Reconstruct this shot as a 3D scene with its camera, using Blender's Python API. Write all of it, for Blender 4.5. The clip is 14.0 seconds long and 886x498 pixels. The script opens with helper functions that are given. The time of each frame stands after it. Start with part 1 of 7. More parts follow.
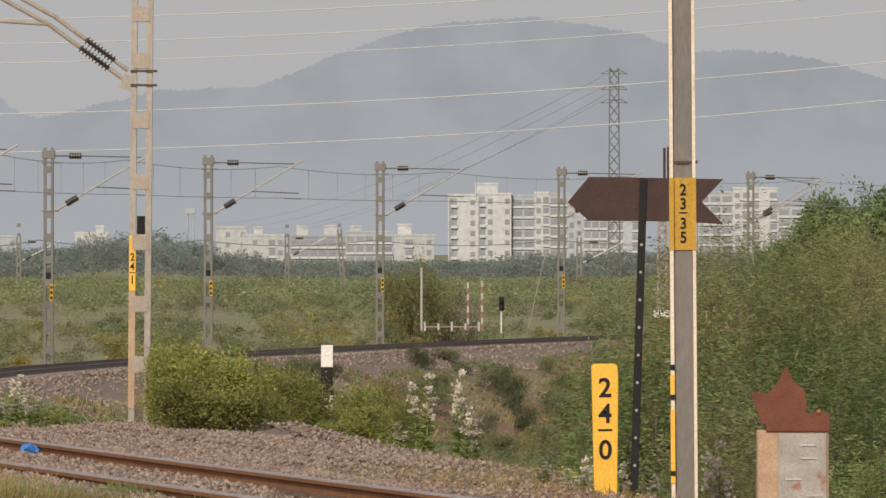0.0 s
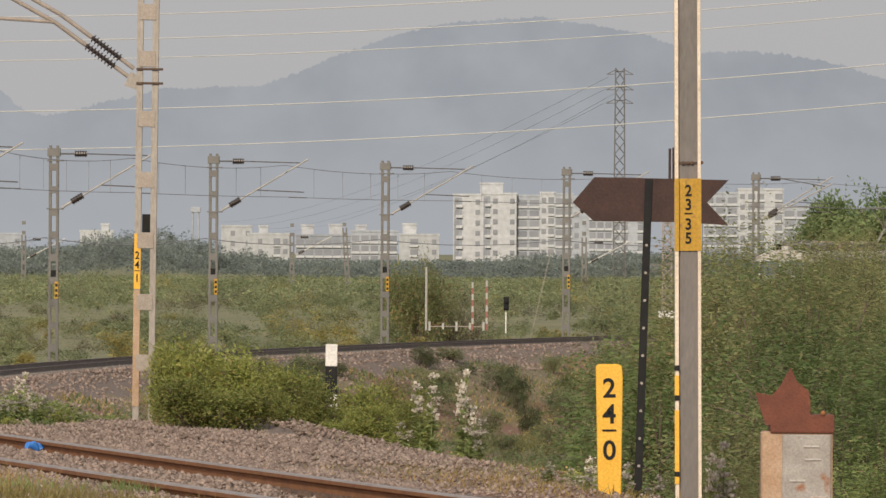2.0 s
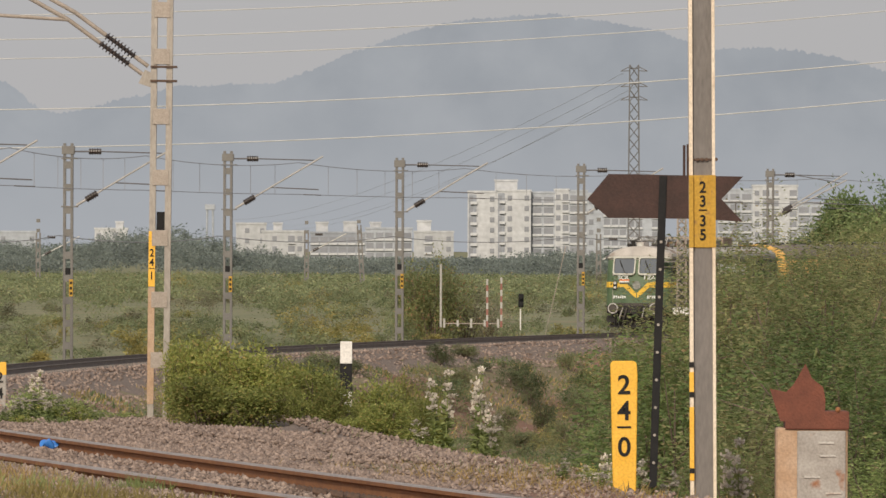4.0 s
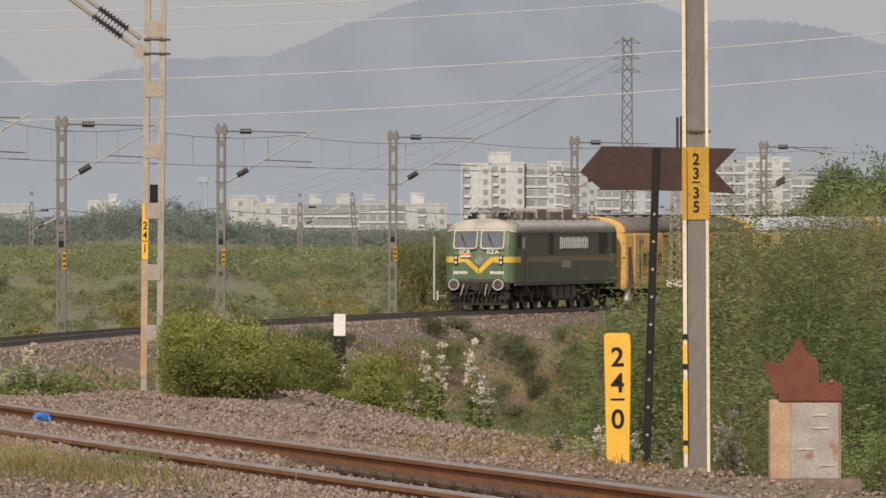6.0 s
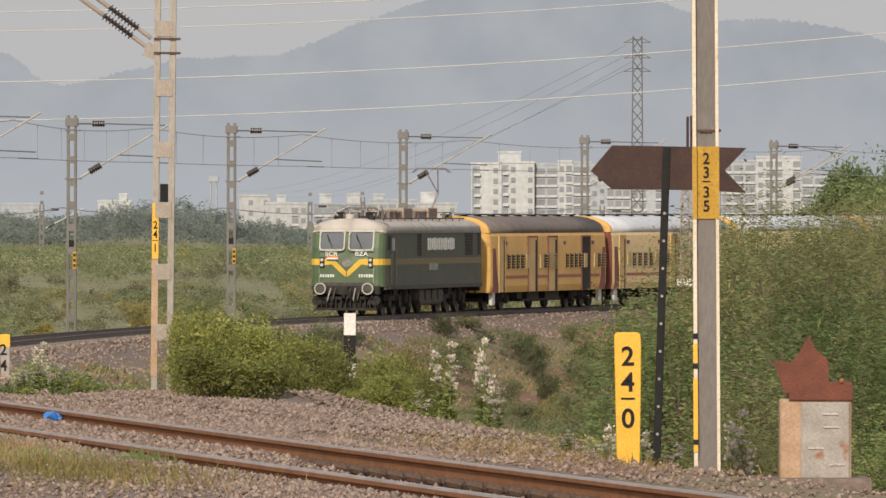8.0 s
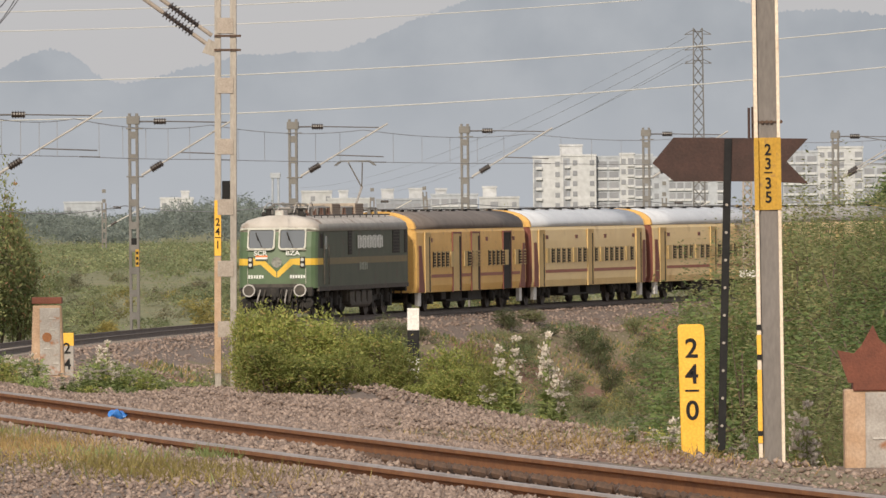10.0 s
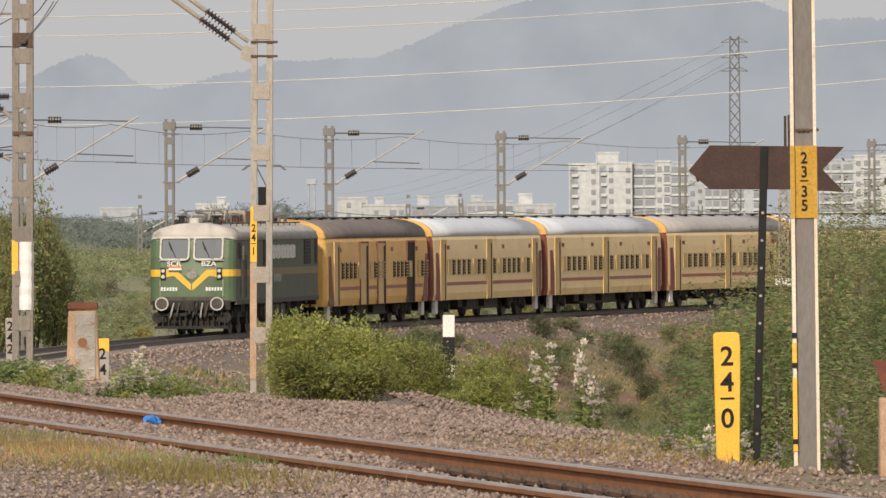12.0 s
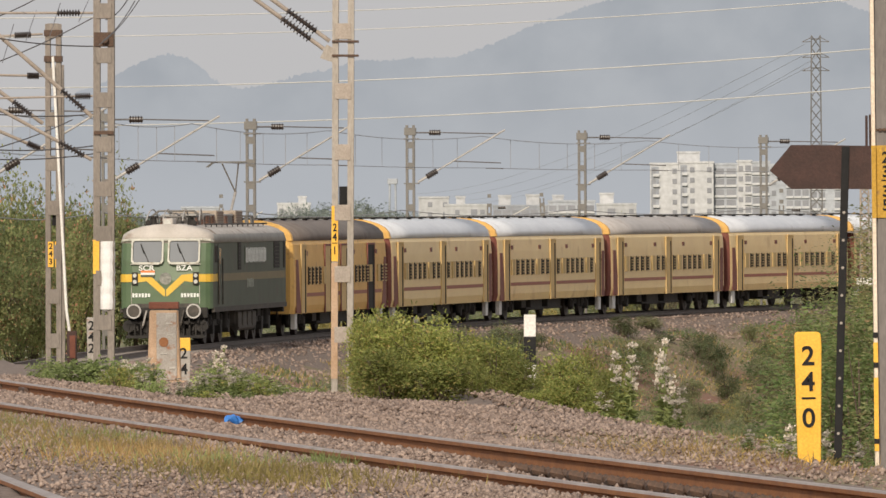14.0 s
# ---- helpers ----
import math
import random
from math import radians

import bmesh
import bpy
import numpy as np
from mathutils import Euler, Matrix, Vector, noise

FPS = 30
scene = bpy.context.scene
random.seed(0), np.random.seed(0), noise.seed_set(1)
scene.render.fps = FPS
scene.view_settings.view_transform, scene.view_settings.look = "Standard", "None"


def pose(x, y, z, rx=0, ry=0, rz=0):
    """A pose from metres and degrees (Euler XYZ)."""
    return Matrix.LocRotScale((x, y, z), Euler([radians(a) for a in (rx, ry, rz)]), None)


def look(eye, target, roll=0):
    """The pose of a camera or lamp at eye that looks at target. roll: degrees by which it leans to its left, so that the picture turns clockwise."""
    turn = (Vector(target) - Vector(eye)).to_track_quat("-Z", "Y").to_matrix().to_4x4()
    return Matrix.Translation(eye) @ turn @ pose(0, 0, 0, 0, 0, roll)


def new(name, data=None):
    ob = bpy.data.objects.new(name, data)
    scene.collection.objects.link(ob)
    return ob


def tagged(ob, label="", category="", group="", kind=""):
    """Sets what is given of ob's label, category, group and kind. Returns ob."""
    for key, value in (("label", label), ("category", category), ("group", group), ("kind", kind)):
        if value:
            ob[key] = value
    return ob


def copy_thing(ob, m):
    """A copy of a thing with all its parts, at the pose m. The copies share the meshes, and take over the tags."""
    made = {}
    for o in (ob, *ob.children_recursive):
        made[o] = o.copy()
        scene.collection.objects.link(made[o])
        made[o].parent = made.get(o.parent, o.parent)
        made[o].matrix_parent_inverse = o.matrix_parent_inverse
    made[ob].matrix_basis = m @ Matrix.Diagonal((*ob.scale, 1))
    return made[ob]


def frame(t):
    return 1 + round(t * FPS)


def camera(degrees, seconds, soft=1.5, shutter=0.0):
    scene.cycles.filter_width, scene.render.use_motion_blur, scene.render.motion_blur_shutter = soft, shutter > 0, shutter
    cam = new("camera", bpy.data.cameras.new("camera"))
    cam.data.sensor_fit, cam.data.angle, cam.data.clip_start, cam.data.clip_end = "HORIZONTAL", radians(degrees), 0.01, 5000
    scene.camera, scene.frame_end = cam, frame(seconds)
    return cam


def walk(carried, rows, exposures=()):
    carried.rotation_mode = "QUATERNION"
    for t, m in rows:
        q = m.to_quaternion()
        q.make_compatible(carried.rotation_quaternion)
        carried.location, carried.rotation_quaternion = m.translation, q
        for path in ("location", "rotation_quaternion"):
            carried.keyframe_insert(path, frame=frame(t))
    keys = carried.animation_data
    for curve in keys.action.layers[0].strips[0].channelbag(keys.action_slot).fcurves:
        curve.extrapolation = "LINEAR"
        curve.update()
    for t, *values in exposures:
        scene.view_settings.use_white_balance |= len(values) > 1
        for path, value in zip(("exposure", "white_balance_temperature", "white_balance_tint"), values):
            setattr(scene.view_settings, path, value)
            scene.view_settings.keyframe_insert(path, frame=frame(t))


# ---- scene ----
# A long lens on a tripod beside a railway: it only pans and tilts, from one eye.
EYE = Vector((0.0, 0.0, 1.5))
cam = camera(5.131, 14.0, soft=1.5)
# seconds, pan to the left, tilt up, roll (degrees)
ROWS = [
    (0.0, 0.0000, -0.0524, 0.000),
    (0.5, -0.0693, -0.0990, 0.580),
    (1.0, -0.1049, -0.0783, 0.318),
    (1.5, -0.0565, -0.0506, 0.107),
    (2.0, 0.0289, -0.0547, 0.273),
    (2.5, 0.0572, -0.0508, 0.423),
    (3.0, 0.0301, -0.0446, 0.270),
    (5.5, 0.1272, -0.1838, 0.127),
    (6.0, 0.0739, -0.2318, 0.098),
    (6.5, 0.0557, -0.2687, 0.209),
    (7.0, 0.0755, -0.2287, -0.103),
    (7.5, 0.0833, -0.2040, -0.026),
    (8.0, 0.1331, -0.2360, 0.088),
    (8.5, 0.2321, -0.2706, 0.032),
    (8.7, 0.2831, -0.2739, -0.047),
    (11.0, 0.5446, -0.2483, -0.671),
    (11.5, 0.6123, -0.2116, -0.419),
    (12.0, 0.7028, -0.2265, -0.309),
    (12.5, 0.8244, -0.1984, -0.240),
    (13.0, 1.0182, -0.1542, -0.387),
    (13.5, 1.1494, -0.1907, -0.316),
    (14.0, 1.1731, -0.2267, -0.296),
]


def aim(pan, tilt):
    return EYE + 100 * Vector((-math.tan(radians(pan)), 1.0, math.tan(radians(tilt))))


walk(cam, [(t, look(EYE, aim(pan, tilt), roll)) for t, pan, tilt, roll in ROWS],
     [(0.0, 0.15), (3.0, 0.15), (6.0, 0.12), (7.0, 0.22), (8.5, 0.32), (11.0, 0.38), (14.0, 0.35)])

# ---- light: hazy late-afternoon sun from behind the camera's left shoulder ----
SUN_AZ, SUN_EL = radians(190), radians(27)
world = bpy.data.worlds.new("hazy_sky")
scene.world = world
world.use_nodes = True
wn, wl = world.node_tree.nodes, world.node_tree.links
wn.clear()
sky = wn.new("ShaderNodeTexSky")
sky.sky_type, sky.sun_disc = "NISHITA", False
sky.sun_elevation, sky.sun_rotation = SUN_EL, SUN_AZ
sky.air_density, sky.dust_density, sky.ozone_density = 1.0, 6.0, 1.0
haze = wn.new("ShaderNodeRGB")
haze.outputs[0].default_value = (5.6, 5.5, 5.55, 1)
wmix = wn.new("ShaderNodeMixRGB")
wmix.inputs[0].default_value = 0.8
bg = wn.new("ShaderNodeBackground")
bg.inputs["Strength"].default_value = 0.09
wo = wn.new("ShaderNodeOutputWorld")
wl.new(sky.outputs[0], wmix.inputs[1])
wl.new(haze.outputs[0], wmix.inputs[2])
wl.new(wmix.outputs[0], bg.inputs["Color"])
wl.new(bg.outputs[0], wo.inputs["Surface"])
sun = new("sun", bpy.data.lights.new("sun", "SUN"))
sun.data.energy, sun.data.angle, sun.data.color = 2.6, radians(2.0), (1.0, 0.89, 0.74)
sun_dir = Vector((math.sin(SUN_AZ) * math.cos(SUN_EL), math.cos(SUN_AZ) * math.cos(SUN_EL), math.sin(SUN_EL)))
sun.matrix_world = look(sun_dir * 100, (0, 0, 0))


# ---- materials ----
def material(name, a, b=None, scale=8.0, rough=0.8, metal=0.0, bump=0.0, spots=None, spot_at=0.62, per="", fine=60.0, spot_scale=3.0, stretch=(1, 1, 1)):
    """Colour a to b by a coarse noise, darkened by a fine one; spots: a third colour of stains; per: 'island' or 'object' adds variation by piece."""
    m = bpy.data.materials.new(name)
    m.use_nodes = True
    n, l = m.node_tree.nodes, m.node_tree.links
    p = n["Principled BSDF"]
    p.inputs["Roughness"].default_value, p.inputs["Metallic"].default_value = rough, metal
    tc = n.new("ShaderNodeTexCoord")
    mp = n.new("ShaderNodeMapping")
    mp.inputs["Scale"].default_value = stretch
    l.new(tc.outputs["Object"], mp.inputs[0])
    src = mp.outputs[0]
    if per == "object":
        info = n.new("ShaderNodeObjectInfo")
        add = n.new("ShaderNodeVectorMath")
        l.new(src, add.inputs[0])
        sc = n.new("ShaderNodeMath")
        sc.operation, sc.inputs[1].default_value = "MULTIPLY", 37.0
        l.new(info.outputs["Random"], sc.inputs[0])
        l.new(sc.outputs[0], add.inputs[1])
        src = add.outputs[0]
    no = n.new("ShaderNodeTexNoise")
    no.inputs["Scale"].default_value, no.inputs["Detail"].default_value = scale, 5
    l.new(src, no.inputs["Vector"])
    ramp = n.new("ShaderNodeMapRange")
    ramp.inputs["From Min"].default_value, ramp.inputs["From Max"].default_value = 0.3, 0.7
    l.new(no.outputs[0], ramp.inputs[0])
    mix = n.new("ShaderNodeMixRGB")
    mix.inputs[1].default_value, mix.inputs[2].default_value = (*a, 1), (*(b or a), 1)
    l.new(ramp.outputs[0], mix.inputs[0])
    out = mix.outputs[0]
    if per == "island":
        geo = n.new("ShaderNodeNewGeometry")
        l.new(geo.outputs["Random Per Island"], mix.inputs[0])
    if per == "object":
        avg = n.new("ShaderNodeMath")
        avg.operation = "MULTIPLY"
        l.new(ramp.outputs[0], avg.inputs[0])
        l.new(info.outputs["Random"], avg.inputs[1])
    if spots:
        sn = n.new("ShaderNodeTexNoise")
        sn.inputs["Scale"].default_value, sn.inputs["Detail"].default_value = spot_scale, 6
        l.new(src, sn.inputs["Vector"])
        sr = n.new("ShaderNodeMapRange")
        sr.inputs["From Min"].default_value, sr.inputs["From Max"].default_value = spot_at, spot_at + 0.12
        l.new(sn.outputs[0], sr.inputs[0])
        sm = n.new("ShaderNodeMixRGB")
        sm.inputs[2].default_value = (*spots, 1)
        l.new(sr.outputs[0], sm.inputs[0])
        l.new(out, sm.inputs[1])
        out = sm.outputs[0]
    fn = n.new("ShaderNodeTexNoise")
    fn.inputs["Scale"].default_value, fn.inputs["Detail"].default_value = fine, 3
    l.new(src, fn.inputs["Vector"])
    fr = n.new("ShaderNodeMapRange")
    fr.inputs["From Min"].default_value, fr.inputs["From Max"].default_value = 0.25, 0.75
    fr.inputs["To Min"].default_value, fr.inputs["To Max"].default_value = 0.78, 1.12
    l.new(fn.outputs[0], fr.inputs[0])
    mul = n.new("ShaderNodeMixRGB")
    mul.blend_type = "MULTIPLY"
    mul.inputs[0].default_value = 1.0
    l.new(out, mul.inputs[1])
    l.new(fr.outputs[0], mul.inputs[2])
    l.new(mul.outputs[0], p.inputs["Base Color"])
    if bump:
        bp = n.new("ShaderNodeBump")
        bp.inputs["Strength"].default_value, bp.inputs["Distance"].default_value = bump, 0.02
        l.new(fn.outputs[0], bp.inputs["Height"])
        l.new(bp.outputs[0], p.inputs["Normal"])
    return m


def leaf_material(name, a, b, dry=None, thin=0.3):
    """Leaves: each one a shade between a and b, a few dry; some light comes through."""
    m = bpy.data.materials.new(name)
    m.use_nodes = True
    n, l = m.node_tree.nodes, m.node_tree.links
    p = n["Principled BSDF"]
    p.inputs["Roughness"].default_value = 0.6
    p.inputs["Specular IOR Level"].default_value = 0.25
    geo = n.new("ShaderNodeNewGeometry")
    info = n.new("ShaderNodeObjectInfo")
    cr = n.new("ShaderNodeValToRGB")
    cr.color_ramp.elements[0].color, cr.color_ramp.elements[1].color = (*a, 1), (*b, 1)
    if dry:
        cr.color_ramp.elements[1].position = 0.86
        e = cr.color_ramp.elements.new(0.97)
        e.color = (*dry, 1)
    l.new(geo.outputs["Random Per Island"], cr.inputs[0])
    hs = n.new("ShaderNodeHueSaturation")
    rm = n.new("ShaderNodeMapRange")
    rm.inputs["To Min"].default_value, rm.inputs["To Max"].default_value = 0.78, 1.2
    l.new(info.outputs["Random"], rm.inputs[0])
    patch = n.new("ShaderNodeTexNoise")
    patch.inputs["Scale"].default_value, patch.inputs["Detail"].default_value = 0.16, 3
    l.new(geo.outputs["Position"], patch.inputs["Vector"])
    pr = n.new("ShaderNodeMapRange")
    pr.inputs["From Min"].default_value, pr.inputs["From Max"].default_value = 0.3, 0.7
    pr.inputs["To Min"].default_value, pr.inputs["To Max"].default_value = 0.68, 1.32
    l.new(patch.outputs[0], pr.inputs[0])
    tuft = n.new("ShaderNodeTexNoise")
    tuft.inputs["Scale"].default_value, tuft.inputs["Detail"].default_value = 1.3, 2
    l.new(geo.outputs["Position"], tuft.inputs["Vector"])
    tm = n.new("ShaderNodeMapRange")
    tm.inputs["From Min"].default_value, tm.inputs["From Max"].default_value = 0.32, 0.68
    tm.inputs["To Min"].default_value, tm.inputs["To Max"].default_value = 0.74, 1.26
    l.new(tuft.outputs[0], tm.inputs[0])
    hm = n.new("ShaderNodeMapRange")
    hm.inputs["From Min"].default_value, hm.inputs["From Max"].default_value = 0.3, 0.7
    hm.inputs["To Min"].default_value, hm.inputs["To Max"].default_value = 0.525, 0.482
    l.new(patch.outputs[0], hm.inputs[0])
    l.new(hm.outputs[0], hs.inputs["Hue"])
    vm = n.new("ShaderNodeMath")
    vm.operation = "MULTIPLY"
    l.new(rm.outputs[0], vm.inputs[0])
    l.new(pr.outputs[0], vm.inputs[1])
    vt = n.new("ShaderNodeMath")
    vt.operation = "MULTIPLY"
    l.new(vm.outputs[0], vt.inputs[0])
    l.new(tm.outputs[0], vt.inputs[1])
    l.new(vt.outputs[0], hs.inputs["Value"])
    l.new(cr.outputs[0], hs.inputs["Color"])
    l.new(hs.outputs[0], p.inputs["Base Color"])
    tr = n.new("ShaderNodeBsdfTranslucent")
    l.new(hs.outputs[0], tr.inputs["Color"])
    ms = n.new("ShaderNodeMixShader")
    ms.inputs[0].default_value = thin
    l.new(p.outputs[0], ms.inputs[1])
    l.new(tr.outputs[0], ms.inputs[2])
    l.new(ms.outputs[0], n["Material Output"].inputs["Surface"])
    return m


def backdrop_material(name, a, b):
    """Far hills: a plain glowing distance, the haze painted into its colour."""
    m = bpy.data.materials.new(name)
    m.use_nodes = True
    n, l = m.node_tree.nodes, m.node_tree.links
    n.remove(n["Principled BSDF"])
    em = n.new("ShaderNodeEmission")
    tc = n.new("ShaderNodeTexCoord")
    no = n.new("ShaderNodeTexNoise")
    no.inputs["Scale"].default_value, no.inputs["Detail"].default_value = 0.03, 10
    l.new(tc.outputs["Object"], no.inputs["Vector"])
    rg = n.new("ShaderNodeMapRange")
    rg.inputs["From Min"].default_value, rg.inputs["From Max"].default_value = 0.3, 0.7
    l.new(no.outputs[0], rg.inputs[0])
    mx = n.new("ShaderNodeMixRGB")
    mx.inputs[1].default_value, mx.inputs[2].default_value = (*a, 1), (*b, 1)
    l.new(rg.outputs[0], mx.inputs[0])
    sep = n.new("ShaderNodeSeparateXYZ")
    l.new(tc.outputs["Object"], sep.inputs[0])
    # haze thickening at the foot, painted as a paler emission
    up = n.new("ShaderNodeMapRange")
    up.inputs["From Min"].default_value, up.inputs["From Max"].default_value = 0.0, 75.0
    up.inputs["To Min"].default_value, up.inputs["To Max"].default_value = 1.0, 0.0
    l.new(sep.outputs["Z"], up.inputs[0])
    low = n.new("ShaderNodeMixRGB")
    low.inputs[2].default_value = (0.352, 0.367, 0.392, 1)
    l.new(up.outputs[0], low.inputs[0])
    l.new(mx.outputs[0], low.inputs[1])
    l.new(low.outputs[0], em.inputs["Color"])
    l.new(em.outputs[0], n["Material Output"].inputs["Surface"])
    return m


M = {
    "far_steel": material("hazed_mast_steel", (0.145, 0.138, 0.13), (0.205, 0.195, 0.18), 2, 0.7, 0.1, 0.1, spots=(0.17, 0.13, 0.10), spot_at=0.6, stretch=(1, 1, 0.3)),
    "far_tube": material("grey_bracket_tube", (0.36, 0.345, 0.325), (0.46, 0.44, 0.42), 3, 0.6, 0.1),
    # weathered yellow, deepened for the shade on mast 23-35's recessed panel
    "panel_yellow": material("weathered_yellow_panel", (0.46, 0.26, 0.025), (0.54, 0.32, 0.04), 6, 0.7, 0, 0.1, spots=(0.30, 0.17, 0.05), spot_at=0.62, spot_scale=12),
    "dirty_white": material("stained_white_paint", (0.31, 0.28, 0.25), (0.41, 0.38, 0.35), 7, 0.8, 0, 0.2, spots=(0.30, 0.13, 0.06), spot_at=0.57, spot_scale=9),
    "dull_white": material("dull_white_paint", (0.36, 0.345, 0.315), (0.45, 0.43, 0.40), 5, 0.7),
    "dull_red": material("dull_red_paint", (0.24, 0.10, 0.08), (0.30, 0.13, 0.10), 5, 0.7),
    "rail_side": material("rusty_rail", (0.25, 0.105, 0.045), (0.36, 0.155, 0.06), 6, 0.85, 0, 0.3),
    "rail_top": material("worn_rail_head", (0.30, 0.24, 0.21), (0.42, 0.36, 0.33), 3, 0.5, 0.35, 0, stretch=(1, 1, 1)),
    "far_rail": material("dark_rail", (0.11, 0.088, 0.075), (0.17, 0.138, 0.118), 4, 0.7),
    "sleeper": material("concrete_sleeper", (0.30, 0.26, 0.23), (0.22, 0.19, 0.17), 6, 0.9, 0, 0.4, per="object"),
    "clip": material("rusty_clip", (0.07, 0.045, 0.035), (0.12, 0.07, 0.045), 30, 0.8),
    "ballast": material("ballast_stone", (0.178, 0.128, 0.104), (0.41, 0.312, 0.258), 3, 0.9, 0, 0.5, per="island"),
    "soil": material("ballast_bed", (0.15, 0.112, 0.09), (0.25, 0.195, 0.165), 14, 0.95, 0, 1.0, fine=22),
    "concrete": material("weathered_concrete", (0.45, 0.42, 0.39), (0.60, 0.57, 0.53), 5, 0.9, 0, 0.4, spots=(0.33, 0.15, 0.07), spot_at=0.6),
    "concrete_tan": material("rust_streaked_plaster", (0.40, 0.255, 0.155), (0.52, 0.37, 0.26), 6, 0.9, 0, 0.3),
    "galv": material("galvanised_steel", (0.30, 0.265, 0.23), (0.40, 0.36, 0.315), 3, 0.6, 0.1, 0.1, spots=(0.33, 0.22, 0.15), spot_at=0.6, spot_scale=2, stretch=(1, 1, 0.3)),
    "galv_dark": material("weathered_dark_steel", (0.185, 0.160, 0.138), (0.27, 0.235, 0.205), 3, 0.7, 0.1, 0.1, spots=(0.20, 0.125, 0.085), spot_at=0.58, spot_scale=2, stretch=(1, 1, 0.3)),
    "galv_grey": material("grey_steel", (0.155, 0.14, 0.13), (0.21, 0.19, 0.18), 2, 0.6, 0.1, 0.1, spots=(0.24, 0.19, 0.16), spot_at=0.6, stretch=(1, 1, 0.25)),
    "cream": material("cream_flange", (0.70, 0.58, 0.45), (0.80, 0.70, 0.57), 4, 0.7, spots=(0.45, 0.25, 0.12), spot_at=0.64),
    "plate": material("tie_plate", (0.33, 0.28, 0.235), (0.42, 0.36, 0.31), 6, 0.7, 0.1, 0.2),
    "yellow": material("yellow_paint", (0.80, 0.42, 0.03), (0.88, 0.50, 0.06), 5, 0.6, 0, 0.1, spots=(0.5, 0.26, 0.06), spot_at=0.68, spot_scale=9),
    "black": material("black_paint", (0.008, 0.008, 0.009), (0.018, 0.017, 0.017), 8, 0.9),
    "white": material("white_paint", (0.72, 0.69, 0.64), (0.82, 0.80, 0.76), 5, 0.7, 0, 0.1, spots=(0.45, 0.3, 0.2), spot_at=0.66, spot_scale=8),
    "rust": material("rusted_sheet", (0.043, 0.024, 0.020), (0.066, 0.033, 0.027), 7, 0.8, 0, 0.3, spots=(0.11, 0.05, 0.035), spot_at=0.64),
    "rust_red": material("red_rusted_sheet", (0.125, 0.042, 0.026), (0.19, 0.062, 0.036), 9, 0.8, 0, 0.3),
    "wire": material("bright_wire", (0.62, 0.60, 0.57), (0.72, 0.70, 0.67), 0.5, 0.4, 0.2),
    "dark_wire": material("dark_wire", (0.09, 0.085, 0.085), (0.13, 0.12, 0.12), 0.5, 0.6),
    "grey_wire": material("grey_wire", (0.26, 0.26, 0.27), (0.32, 0.32, 0.33), 0.5, 0.6),
    "insulator": material("brown_porcelain", (0.03, 0.024, 0.022), (0.06, 0.045, 0.04), 4, 0.3),
    "tube": material("pale_tube", (0.50, 0.48, 0.45), (0.62, 0.60, 0.57), 3, 0.5, 0.2),
    "foam": material("white_wrapping", (0.74, 0.73, 0.72), (0.84, 0.83, 0.82), 3, 0.7, stretch=(1, 1, 6)),
    "bark": material("bark", (0.10, 0.075, 0.055), (0.17, 0.13, 0.10), 6, 0.9, 0, 0.4),
    "leaf_near": leaf_material("leaf_yellow_green", (0.205, 0.238, 0.062), (0.44, 0.435, 0.135), (0.48, 0.33, 0.14), 0.4),
    "leaf_right": leaf_material("leaf_deep_green", (0.082, 0.120, 0.053), (0.182, 0.220, 0.098), (0.25, 0.18, 0.11)),
    "leaf_mid": leaf_material("leaf_dusty_green", (0.205, 0.243, 0.125), (0.30, 0.325, 0.172), (0.33, 0.27, 0.15), 0.4),
    # distance haze is put into these leaves as a grey-blue tint
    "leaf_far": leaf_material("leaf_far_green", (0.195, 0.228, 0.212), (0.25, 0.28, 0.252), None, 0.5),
    "leaf_weed": leaf_material("leaf_fresh_green", (0.20, 0.245, 0.085), (0.37, 0.41, 0.165), None, 0.4),
    "flower": leaf_material("white_flower", (0.47, 0.41, 0.35), (0.67, 0.61, 0.53)),
    "straw": leaf_material("dry_grass", (0.25, 0.17, 0.065), (0.46, 0.33, 0.14)),
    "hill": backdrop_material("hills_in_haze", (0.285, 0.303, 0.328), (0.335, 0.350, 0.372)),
    "hill_near": backdrop_material("hill_foot_in_haze", (0.355, 0.367, 0.412), (0.378, 0.388, 0.428)),
}
# ground: scrub floor with reddish soil showing
M["ground"] = material("scrub_ground", (0.17, 0.15, 0.08), (0.25, 0.19, 0.11), 0.12, 0.95, 0, 0.6, spots=(0.235, 0.115, 0.08), spot_at=0.47, fine=3.0, spot_scale=0.10)


# ---- mesh helpers ----
def part(name, bm, mat, parent=None, label=""):
    me = bpy.data.meshes.new(name)
    bm.normal_update()
    bm.to_mesh(me)
    bm.free()
    me.materials.append(mat)
    ob = new(name, me)
    ob.parent = parent
    return tagged(ob, label)


def raw(name, verts, faces, mat, parent=None, label=""):
    me = bpy.data.meshes.new(name)
    me.from_pydata([tuple(v) for v in verts], [], faces)
    me.materials.append(mat)
    ob = new(name, me)
    ob.parent = parent
    return tagged(ob, label)


def twin(ob, parent, m):
    """Another piece on the same mesh."""
    o = new(ob.name.split(".")[0], ob.data)
    o.parent, o.matrix_basis = parent, m
    return o


def thing(name, at, label, category, group="", rz=0.0):
    ob = new(name)
    ob.empty_display_size = 0.3
    ob.matrix_basis = pose(*at, 0, 0, rz)
    return tagged(ob, label, category, group)


